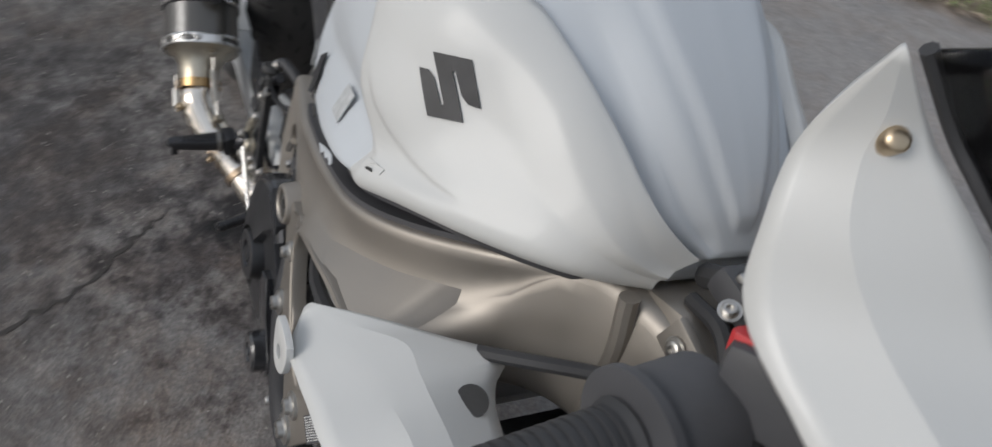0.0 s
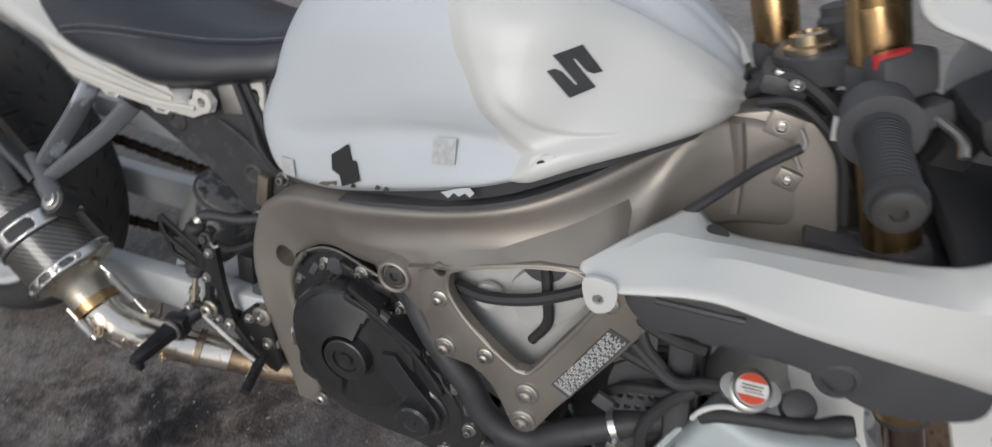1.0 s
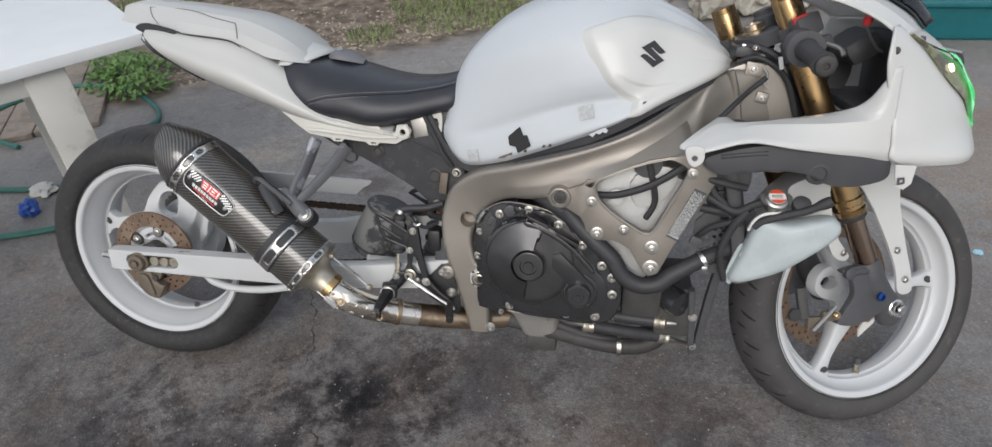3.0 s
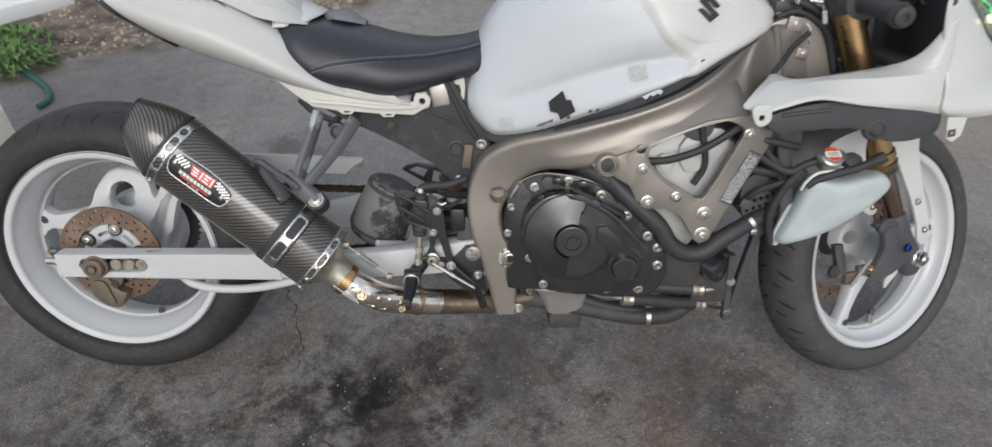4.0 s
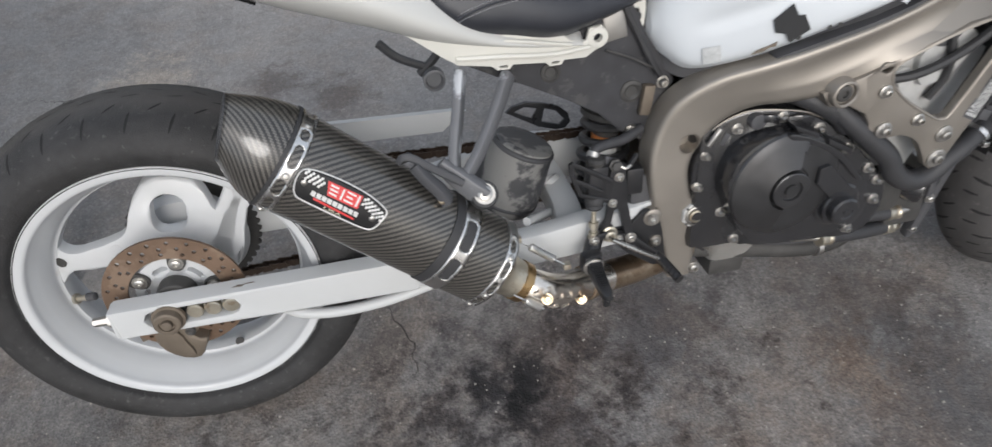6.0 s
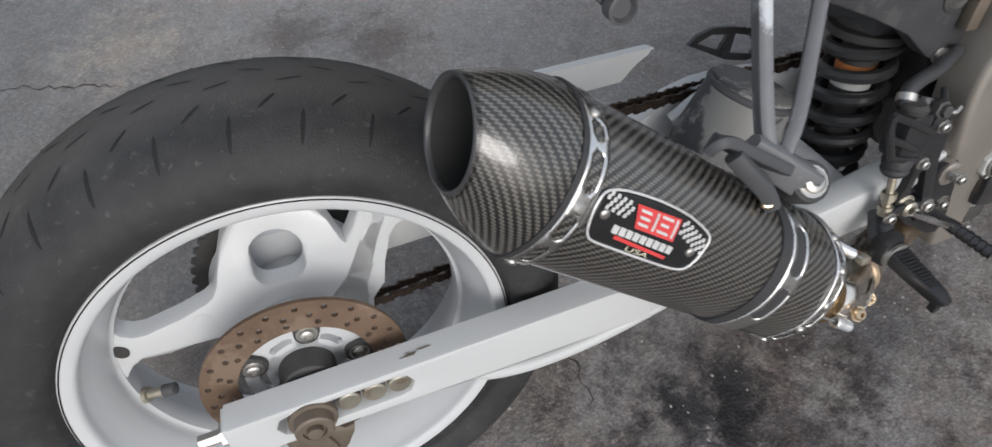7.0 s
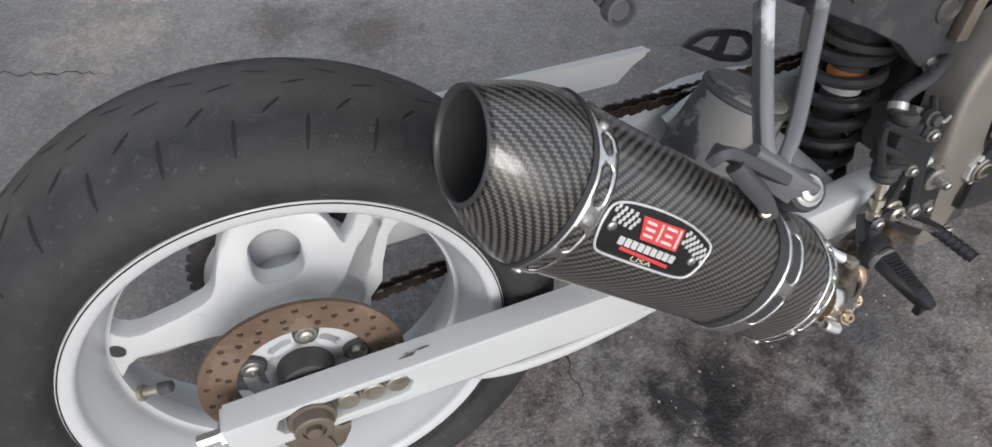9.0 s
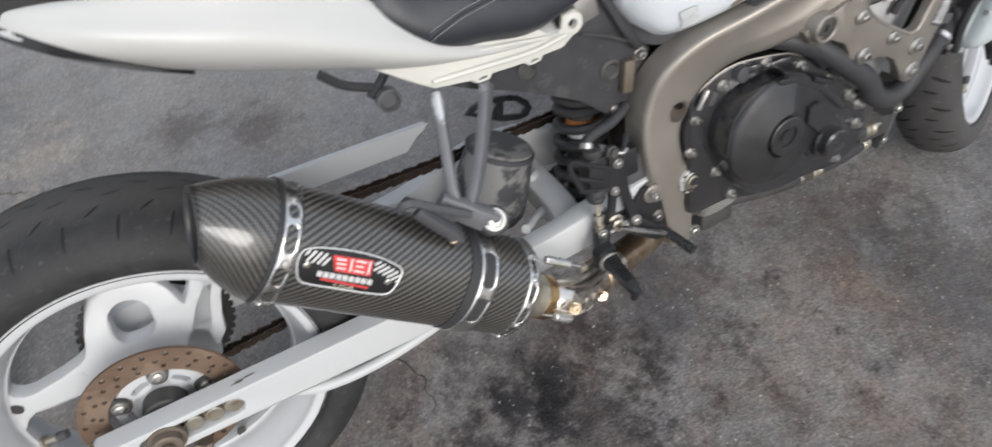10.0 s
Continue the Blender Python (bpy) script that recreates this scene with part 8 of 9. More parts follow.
for k, pts in enumerate(([(1.385, -0.03, 0.505), (1.42, -0.035, 0.53), (1.46, -0.05, 0.52), (1.5, -0.06, 0.49)], [(1.39, 0.0, 0.51), (1.43, 0.0, 0.54), (1.47, -0.02, 0.525)], [(1.4, -0.05, 0.5), (1.44, -0.06, 0.51), (1.49, -0.075, 0.475), (1.52, -0.07, 0.4)])):
    part("wiring", tube(pts, 0.009 - 0.0015 * k, 8), M_RUBBER, bars_)
part("damper_block", box((1.42, 0.0, 0.52), (0.05, 0.09, 0.022), bev=0.007), M_BLACK, bars_)
pieces("clamp_bit", bolt((1.43, -0.065, 0.53), (0, -0.6, 0.8), 0.0055, 0.005, box((1.42, -0.035, 0.532), (0.026, 0.012, 0.007), bev=0.002)), M_ALU, bars_)

# front mudguard
fend = new("front_fender")
fend.parent = bike
fend["label"] = "white front fender with bolted side legs"
rows_f = []
for k in range(22):
    a = radians(62 + 92 * k / 21)
    wv = 0.072 - 0.02 * max(0, (4 - k) / 4) - 0.012 * max(0, (k - 17) / 4)
    row = []
    for q in range(13):
        t = (q - 6) / 6
        yy, rr = wv * math.sin(t * 1.35) / math.sin(1.35), 0.325 - 0.045 * abs(t) ** 2.6
        b = a + radians(30) * abs(t) ** 1.4 * (1 - k / 21)
        row.append(AXLE @ V(rr * math.cos(b), yy, rr * math.sin(b)))
    rows_f.append(row)
part("arch", loft(rows_f, closed=False), M_WHITE, fend, smooth=60, solid=0.003)
leg = rounded([(-0.09, 0.3), (-0.03, 0.305), (0.02, 0.29), (0.022, 0.22), (0.034, 0.134), (0.046, 0.075), (0.05, 0.034), (0.03, 0.024), (0.012, 0.036), (0.008, 0.08), (-0.006, 0.122), (-0.03, 0.18), (-0.065, 0.245), (-0.09, 0.27)], 3)
for s in (-1, 1):
    part("leg", slab(leg, 0.006, lambda u, v, w, sg=s: AXLE @ V(u, sg * (0.082 + 0.025 * max(0, min(1, (0.25 - v) / 0.2)) + w), v), [circ(0.012, 0.12, 0.006, 10), circ(0.031, 0.057, 0.006, 10)], bev=0.0015), M_WHITE, fend, smooth=40)
rear_panel = dense(rounded([(1.512, 0.25), (1.53, 0.275), (1.592, 0.29), (1.6, 0.25), (1.608, 0.218), (1.62, 0.179), (1.637, 0.143), (1.664, 0.108), (1.652, 0.096), (1.628, 0.111), (1.604, 0.153), (1.547, 0.185)], 3), 2)
part("rear_panel", slab(rear_panel, 0.004, side(lambda u, v: -0.085 + 0.3 * (u - 1.65)), [circ(1.6504, 0.1156, 0.0065, 12)], bev=0.001), M_WHITE, fend, "white rear side panel of the fender", smooth=40)
part("panel_bolt", bolt((1.6504, -0.087, 0.1156), rax, 0.0062, 0.006), M_ALU, fend)
pieces("leg_bolt", bolt(AXLE @ V(0.012, -0.104, 0.12), rax, 0.006, 0.006, bolt(AXLE @ V(0.031, -0.112, 0.057), rax, 0.006, 0.006)), M_ALU, fend)

# ---- upper fairing ----
fair = new("upper_fairing")
fair.parent = bike
fair["label"] = "white upper fairing with a lit green headlamp"
# side arm: columns along x, each from the upper to the lower edge
ARM = [  # x, then (y, z) of the upper edge, the inner crease, the ridge and the lower edge
    (1.284, (-0.252, 0.372), (-0.2535, 0.3705), (-0.255, 0.369), (-0.256, 0.366)), (1.315, (-0.215, 0.39), (-0.232, 0.3845), (-0.25, 0.376), (-0.272, 0.364)), (1.345, (-0.18, 0.404), (-0.2075, 0.4015), (-0.24, 0.389), (-0.274, 0.372)),
    (1.37, (-0.143, 0.41), (-0.2065, 0.4055), (-0.23, 0.3985), (-0.274, 0.38)), (1.39, (-0.155, 0.401), (-0.206, 0.4075), (-0.23, 0.402), (-0.274, 0.385)), (1.42, (-0.162, 0.4), (-0.2045, 0.4105), (-0.228, 0.409), (-0.271, 0.386)),
    (1.48, (-0.172, 0.412), (-0.2045, 0.4165), (-0.228, 0.412), (-0.262, 0.375)), (1.54, (-0.178, 0.423), (-0.2, 0.4225), (-0.228, 0.415), (-0.25, 0.366)), (1.59, (-0.186, 0.438), (-0.2, 0.4313), (-0.2255, 0.419), (-0.239, 0.3595)),
    (1.612, (-0.196, 0.458), (-0.208, 0.4435), (-0.224, 0.4215), (-0.234, 0.3565)), (1.628, (-0.209, 0.492), (-0.2145, 0.463), (-0.2215, 0.4245), (-0.229, 0.353)), (1.638, (-0.2145, 0.51), (-0.2165, 0.475), (-0.219, 0.427), (-0.2265, 0.351)), (1.652, (-0.2095, 0.515), (-0.2125, 0.475), (-0.216, 0.43), (-0.2235, 0.349))]
rows_a = [[V(x, *p).lerp(V(x, *q), k / 4) for p, q in ((a, b), (b, c), (c, d)) for k in range(4)] + [V(x, *d)] for x, a, b, c, d in ARM]
cols_a = [cat([r[j] for r in rows_a], 5) for j in range(len(rows_a[0]))]
NOSE = [  # height, then (x, y) from the cockpit edge round to the middle
    (0.338, [(1.69, -0.208), (1.73, -0.2), (1.785, -0.176), (1.824, -0.13), (1.846, -0.06), (1.85, 0)]), (0.354, [(1.652, -0.224), (1.71, -0.213), (1.785, -0.18), (1.826, -0.13), (1.848, -0.06), (1.853, 0)]), (0.378, [(1.65, -0.2225), (1.705, -0.207), (1.78, -0.164), (1.824, -0.112), (1.848, -0.05), (1.854, 0)]),
    (0.4, [(1.648, -0.221), (1.7, -0.204), (1.775, -0.155), (1.822, -0.1), (1.846, -0.045), (1.853, 0)]), (0.44, [(1.645, -0.2105), (1.695, -0.196), (1.765, -0.15), (1.812, -0.098), (1.838, -0.045), (1.846, 0)]),
    (0.48, [(1.63, -0.213), (1.685, -0.19), (1.745, -0.146), (1.79, -0.096), (1.818, -0.043), (1.826, 0)]), (0.52, [(1.621, -0.2175), (1.68, -0.182), (1.722, -0.142), (1.76, -0.092), (1.786, -0.04), (1.795, 0)]),
    (0.555, [(1.623, -0.211), (1.665, -0.176), (1.692, -0.138), (1.722, -0.09), (1.745, -0.038), (1.752, 0)]), (0.58, [(1.631, -0.19), (1.645, -0.165), (1.66, -0.13), (1.685, -0.086), (1.705, -0.036), (1.712, 0)])]
rows_n = [cat([V(x, y, z) for x, y in pts], 6) for z, pts in NOSE]
cols_n = [cat([r[j] for r in rows_n], 5) for j in range(len(rows_n[0]))]
for s in (1, -1):
    bm = loft([[V(c[i].x, s * c[i].y, c[i].z) for c in cols_a] for i in range(len(cols_a[0]))], closed=False)
    part("side_arm", bm, M_WHITE, fair, "white fairing arm with a mounting ear", smooth=9, solid=0.0035, offset=-1 if s > 0 else 1)
    nose_rows = [[V(c[i].x, s * c[i].y, c[i].z) for c in cols_n] for i in range(len(cols_n[0]))]
    part("nose_panel", loft(nose_rows, closed=False), M_WHITE, fair, smooth=60, solid=0.0035, offset=-1 if s < 0 else 1)
    # cockpit-edge surround that rises to the screen
    EDGE = [((1.641, -0.193, 0.567), (1.69, -0.14, 0.566), (1.72, -0.08, 0.566)), ((1.6, -0.188, 0.595), (1.64, -0.15, 0.602), (1.685, -0.078, 0.6)), ((1.534, -0.2, 0.622), (1.57, -0.17, 0.636), (1.602, -0.11, 0.64)),
            ((1.49, -0.201, 0.633), (1.52, -0.176, 0.65), (1.545, -0.129, 0.659)), ((1.472, -0.2, 0.66), (1.494, -0.187, 0.669), (1.515, -0.152, 0.683)), ((1.461, -0.196, 0.682), (1.478, -0.188, 0.689), (1.496, -0.167, 0.696)),
            ((1.464, -0.199, 0.703), (1.474, -0.19, 0.705), (1.482, -0.175, 0.705)), ((1.47, -0.202, 0.723), (1.4705, -0.2015, 0.7235), (1.471, -0.201, 0.724))]
    rows_e = [[V(a[0], s * a[1], a[2]).lerp(V(b[0], s * b[1], b[2]), q / 4) for a, b in zip(r, r[1:]) for q in range(4)] + [V(r[2][0], s * r[2][1], r[2][2])] for r in EDGE]
    cols_e = [cat([r[j] for r in rows_e], 5) for j in range(len(rows_e[0]))]
    part("screen_surround", loft([[c[i] for c in cols_e] for i in range(len(cols_e[0]))], closed=False), M_WHITE, fair, "white screen surround panel", smooth=14, solid=0.0035, offset=-1 if s > 0 else 1)
part("mount_ear", slab(rounded([(1.293, 0.372), (1.322, 0.374), (1.326, 0.35), (1.312, 0.338), (1.299, 0.346)], 4), 0.005, side(-0.272), [circ(1.31, 0.3535, 0.0055, 12)], bev=0.001), M_WHITE, fair)
part("arm_hole", lathe((1.396, -0.176, 0.3975), (0.1, -0.1, 1), [(0, 0.0115), (0.0075, 0.0115), (0.0076, 0.005)], 20), M_DARK, fair, "dark round hole in the arm")
part("cowl_screw", lathe((1.4792, -0.1852, 0.7005), V(0.5, -0.5, 0.65), [(-0.006, 0.0043), (0.001, 0.0043), (0.002, 0.0036), (0.0027, 0.002), (0.003, 0.0005)], 20), M_BRASS, fair, "brass button screw")
part("mirror_hole", lathe((1.635, -0.2085, 0.541), (-0.3, -1, 0.1), [(-0.004, 0.007), (0.002, 0.007), (0.003, 0.004)], 12), M_DARK, fair)
part("lower_tab", slab([(1.66, 0.345), (1.695, 0.345), (1.692, 0.312), (1.68, 0.3), (1.667, 0.306)], 0.003, side(-0.232)), M_WHITE, fair)
part("tab_clip", slab([(1.667, 0.322), (1.678, 0.324), (1.68, 0.312), (1.668, 0.309)], 0.003, side(-0.2355), [[(1.6705, 0.319), (1.676, 0.32), (1.677, 0.3145), (1.671, 0.313)]]), M_BLACK, fair)
# headlamp
lamp = new("headlamp")
lamp.parent = fair
lamp["label"] = "headlamp with a glowing green ring and a warm bulb"
LAMP_LOW = [(1.66, -0.168, 0.562), (1.688, -0.1651, 0.5426), (1.7074, -0.1581, 0.5256), (1.7273, -0.1529, 0.5044), (1.7545, -0.1442, 0.4773), (1.7751, -0.1352, 0.4602), (1.79, -0.1284, 0.4453), (1.804, -0.118, 0.4228), (1.822, -0.095, 0.39)]
LAMP_TOP = [(1.662, -0.167, 0.563), (1.6756, -0.1649, 0.5577), (1.702, -0.144, 0.5467), (1.7416, -0.1159, 0.5317), (1.7805, -0.0854, 0.5181), (1.803, -0.065, 0.492), (1.823, -0.055, 0.46), (1.838, -0.045, 0.42), (1.848, -0.035, 0.372)]
for s in (1, -1):
    low, top = (cat([V(x, s * y, z) + V(0.003, s * -0.003, 0.002) for x, y, z in curve], 4) for curve in (LAMP_LOW, LAMP_TOP))
    out = V(0.75, -0.5 * s, 0.42)
    lens_rows = [[a.lerp(b, q / 10) + out * (0.007 * math.sin(math.pi * q / 10)) for q in range(11)] for a, b in zip(low, top)]
    part("lamp_lens", loft([r[:8] for r in lens_rows], closed=False), M_LAMPGLASS, lamp, "tinted headlamp glass", smooth=60)
    glow_rows = [[a.lerp(b, q / 6) + out * (0.002 + 0.006 * math.sin(math.pi * (0.45 + 0.55 * q / 6))) for q in range(7)] for a, b in ((r[int(lerp([(11, 8), (16, 5), (24, 4), (30, 0)], k))], r[10]) for k, r in enumerate(lens_rows))][11:]
    part("lit_lens", loft(glow_rows, closed=False), M_GREENLIGHT, lamp, "glowing green light strip", smooth=60)
    part("bulb", lathe(lens_rows[14][3] + out * 0.004, out, [(-0.004, 0.008), (0.0005, 0.0072), (0.0015, 0.003)], 14), M_WARMLIGHT, lamp, "warm bright bulb")
    part("lamp_seam", tube(top[:17], 0.0016, 6, smooth_path=False), M_DARK, lamp, "dark gap above the headlamp")
# screen
SCR = [((1.722, -0.078, 0.57), (1.752, 0, 0.577)), ((1.686, -0.076, 0.606), (1.715, 0, 0.625)), ((1.604, -0.108, 0.643), (1.65, 0, 0.69)), ((1.548, -0.126, 0.664), (1.6, 0, 0.73)), ((1.518, -0.149, 0.687), (1.57, 0, 0.755)),
       ((1.499, -0.164, 0.7), (1.55, 0, 0.77)), ((1.485, -0.173, 0.709), (1.53, 0, 0.785)), ((1.474, -0.199, 0.727), (1.52, 0, 0.79))]
rows_w = []
for a, b in SCR:
    a, b = V(*a), V(*b)
    half = cat([a, a.lerp(b, 0.5) + V(0.012, 0, 0.008), b], 5)
    rows_w.append(half + [V(p.x, -p.y, p.z) for p in reversed(half[:-1])])
cols_w = [cat([r[j] for r in rows_w], 4) for j in range(len(rows_w[0]))]
part("windscreen", loft([[c[i] for c in cols_w] for i in range(len(cols_w[0]))], closed=False), M_SMOKE, fair, "smoked windscreen", smooth=60, solid=0.003)
part("screen_trim", tube([c for c in cols_w[0]], 0.0026, 8, smooth_path=False), M_RUBBER, fair, "black screen edge trim")
# inner ducts, meter stay
part("inner_panel", slab(rounded([(1.5, 0.4), (1.62, 0.4), (1.66, 0.46), (1.655, 0.56), (1.6, 0.52), (1.55, 0.44)], 3), 0.004, side(0.1)), M_BLACK, fair)
part("meter_stay", box((1.635, 0.02, 0.53), (0.07, 0.15, 0.05), Matrix.Rotation(radians(-35), 3, "Y"), 0.02), M_BLACK, fair)
part("cockpit_floor", box((1.68, 0, 0.42), (0.14, 0.3, 0.02), bev=0.004), M_BLACK, fair)
part("inner_floor", box((1.56, 0.03, 0.383), (0.15, 0.27, 0.008), bev=0.002), M_BLACK, fair, "black inner fairing liner")
part("inner_wall", box((1.7, 0.0, 0.48), (0.02, 0.26, 0.16), bev=0.004), M_BLACK, fair)
part("reservoir_red", lathe((1.5975, -0.15, 0.58), (0.2, -0.2, 1), [(0, 0.006), (0.008, 0.0085), (0.02, 0.0075), (0.024, 0.004)], 14), M_RED, fair, "red brake reservoir knob")
part("stay_bracket", tube([(1.6, -0.15, 0.575), (1.615, -0.135, 0.555), (1.635, -0.12, 0.535), (1.645, -0.115, 0.53)], 0.0026, 8), M_ALU, fair)
# black air duct under the arm
duct = rounded([(1.33, 0.338), (1.356, 0.357), (1.44, 0.377), (1.53, 0.368), (1.645, 0.352), (1.66, 0.335), (1.652, 0.312), (1.6, 0.3), (1.555, 0.302), (1.51, 0.322), (1.45, 0.326), (1.4, 0.322), (1.36, 0.315)], 4)
part("air_duct", slab(duct, 0.05, side(lambda u, v: lerp([(1.33, -0.19), (1.42, -0.2), (1.6, -0.185), (1.66, -0.17)], u)), bev=0.006), M_GREYBLACK, fair, "faded black air duct below the fairing", smooth=40)
part("duct_boss", lathe((1.533, -0.232, 0.324), (0, -1, 0), [(0, 0.022), (0.008, 0.02), (0.01, 0.015), (0.005, 0.012), (0.005, 0.007), (0.0, 0.006)], 24), M_GREYBLACK, fair)
part("duct_rib", tube([(1.36, -0.243, 0.35), (1.4, -0.248, 0.357), (1.44, -0.25, 0.362)], 0.004, 8), M_GREYBLACK, fair)
part("duct_gap", box((1.38, -0.15, 0.3), (0.1, 0.08, 0.05), bev=0.01), M_BLACK, fair)

# side stand on the far side
part("side_stand", tube([(0.93, 0.1, -0.12), (0.9, 0.2, -0.2), (0.88, 0.285, -0.238)], 0.011, 10, bm=box((0.88, 0.3, -0.232), (0.05, 0.04, 0.008), Matrix.Rotation(LEAN, 3, "X"), 0.002)), M_DARK, bike, "dark side stand")


# ---- ground ----
def ground_material():
    m = bpy.data.materials.new("stained_asphalt")
    m.use_nodes = True
    n, k = m.node_tree.nodes, m.node_tree.links
    b = n["Principled BSDF"]
    tc = n.new("ShaderNodeTexCoord")

    def noise_(scale, detail=8, rough=0.6):
        t = n.new("ShaderNodeTexNoise")
        t.inputs["Scale"].default_value, t.inputs["Detail"].default_value, t.inputs["Roughness"].default_value = scale, detail, rough
        k.new(tc.outputs["Object"], t.inputs["Vector"])
        return t.outputs["Fac"]

    def ramp(v, *stops):
        r = n.new("ShaderNodeValToRGB")
        els = r.color_ramp.elements
        while len(els) < len(stops):
            els.new(0.5)
        for e, (p, c) in zip(els, stops):
            e.position, e.color = p, (*c, 1)
        k.new(v, r.inputs[0])
        return r.outputs[0]

    def mix(kind, f, a, b_):
        x = n.new("ShaderNodeMixRGB")
        x.blend_type = kind
        for i, v in enumerate((f, a, b_)):
            if isinstance(v, (int, float)):
                x.inputs[i].default_value = v
            elif isinstance(v, tuple):
                x.inputs[i].default_value = (*v, 1)
            else:
                k.new(v, x.inputs[i])
        return x.outputs[0]

    base = ramp(noise_(2.6, 9, 0.68), (0.32, (0.108, 0.108, 0.114)), (0.44, (0.155, 0.152, 0.153)), (0.54, (0.198, 0.19, 0.185)), (0.7, (0.25, 0.238, 0.226)))
    brown = mix("MIX", ramp(noise_(4.5, 9, 0.75), (0.47, (0, 0, 0)), (0.57, (0.6, 0.6, 0.6))), base, (0.177, 0.148, 0.129))
    pale = mix("MIX", ramp(noise_(7.3, 9, 0.75), (0.53, (0, 0, 0)), (0.63, (0.4, 0.4, 0.4))), brown, (0.27, 0.26, 0.255))
    oil = mix("MULTIPLY", ramp(noise_(5.2, 10, 0.8), (0.5, (0, 0, 0)), (0.6, (0.8, 0.8, 0.8))), pale, (0.52, 0.515, 0.535))
    blot = mix("MULTIPLY", ramp(noise_(13, 9, 0.8), (0.5, (0, 0, 0)), (0.62, (0.36, 0.36, 0.36))), oil, (0.64, 0.63, 0.63))
    # the near side is rough and picked out, the far side is worn smooth
    sepg = n.new("ShaderNodeSeparateXYZ")
    k.new(tc.outputs["Object"], sepg.inputs[0])
    rag = n.new("ShaderNodeMath")
    rag.operation = "MULTIPLY_ADD"
    k.new(noise_(1.7, 6, 0.7), rag.inputs[0])
    rag.inputs[1].default_value = 1.6
    k.new(sepg.outputs[1], rag.inputs[2])
    rough_ = n.new("ShaderNodeMapRange")
    rough_.inputs[1].default_value, rough_.inputs[2].default_value, rough_.inputs[3].default_value, rough_.inputs[4].default_value = 0.75, 1.35, 0.33, 0.1
    k.new(rag.outputs[0], rough_.inputs[0])
    veins = mix("OVERLAY", rough_.outputs[0], blot, ramp(noise_(48, 9, 0.84), (0.42, (0.26, 0.25, 0.25)), (0.6, (0.78, 0.76, 0.72))))
    gritty = mix("OVERLAY", rough_.outputs[0], veins, ramp(noise_(150, 6, 0.8), (0.42, (0.25, 0.25, 0.25)), (0.58, (0.76, 0.75, 0.73))))
    far_ = n.new("ShaderNodeMapRange")
    far_.inputs[1].default_value, far_.inputs[2].default_value = 0.9, 1.5
    k.new(rag.outputs[0], far_.inputs[0])
    worn = n.new("ShaderNodeMath")
    worn.operation = "MULTIPLY"
    worn.inputs[1].default_value = 0.5
    k.new(far_.outputs[0], worn.inputs[0])
    gritty = mix("MIX", worn.outputs[0], gritty, (0.158, 0.152, 0.147))
    gritty = mix("MULTIPLY", far_.outputs[0], gritty, (1.36, 1.345, 1.33))
    near_ = n.new("ShaderNodeMapRange")
    near_.inputs[1].default_value, near_.inputs[2].default_value, near_.inputs[3].default_value, near_.inputs[4].default_value = 0.2, 0.7, 1.0, 0.0
    k.new(rag.outputs[0], near_.inputs[0])
    gritty = mix("MULTIPLY", near_.outputs[0], gritty, (0.8, 0.785, 0.78))
    # single stones of the aggregate, each its own tone, some of them bright
    stone = n.new("ShaderNodeTexVoronoi")
    stone.inputs["Scale"].default_value = 190
    k.new(tc.outputs["Object"], stone.inputs["Vector"])
    tone = n.new("ShaderNodeSeparateColor")
    k.new(stone.outputs["Color"], tone.inputs[0])
    agg = mix("OVERLAY", 0.36, gritty, ramp(tone.outputs[0], (0.0, (0.28, 0.28, 0.28)), (0.75, (0.55, 0.54, 0.53)), (1.0, (0.8, 0.79, 0.77))))
    fleck = mix("MIX", ramp(noise_(240, 2, 0.5), (0.67, (0, 0, 0)), (0.72, (0.6, 0.6, 0.6))), agg, (0.4, 0.38, 0.34))
    # old oil drips as ragged dark blotches, with wide darker and paler areas
    for cx, cy, rad_, col, amt in ((0.56, -0.2, 0.2, (0.42, 0.4, 0.42), 0.8), (0.85, -0.12, 0.18, (0.42, 0.4, 0.42), 0.75), (1.4, -0.4, 0.2, (0.5, 0.48, 0.48), 0.7), (0.08, 0.88, 0.07, (0.5, 0.45, 0.43), 0.85), (0.26, 0.79, 0.075, (0.5, 0.45, 0.43), 0.8), (-0.27, 0.98, 0.1, (1.38, 1.27, 1.13), 0.8), (0.25, -0.5, 0.26, (0.62, 0.6, 0.6), 0.85), (1.0, 0.5, 0.3, (0.6, 0.58, 0.58), 0.5), (0.3, -0.95, 0.62, (0.52, 0.5, 0.5), 0.9), (-0.2, -0.5, 0.3, (0.6, 0.58, 0.57), 0.8), (0.85, -0.75, 0.3, (0.75, 0.72, 0.7), 0.7), (0.62, -0.33, 0.12, (0.6, 0.58, 0.6), 0.7), (1.15, -0.48, 0.26, (1.3, 1.24, 1.18), 0.8), (1.3, -0.12, 0.2, (0.6, 0.58, 0.58), 0.8), (1.25, -0.33, 0.07, (1.3, 1.15, 1.0), 0.6), (0.7, -0.22, 0.1, (1.22, 1.1, 0.98), 0.6), (0.5, -0.2, 0.055, (0.2, 0.2, 0.22), 1.0), (0.58, -0.18, 0.05, (0.2, 0.2, 0.22), 1.0), (0.54, -0.27, 0.035, (0.24, 0.24, 0.26), 1.0), (0.5, 1.3, 0.85, (1.2, 1.2, 1.2), 0.9), (2.5, 1.3, 0.5, (1.08, 0.96, 0.85), 0.9)):
        mp = n.new("ShaderNodeVectorMath")
        mp.operation = "DISTANCE"
        k.new(tc.outputs["Object"], mp.inputs[0])
        mp.inputs[1].default_value = (cx, cy, 0)
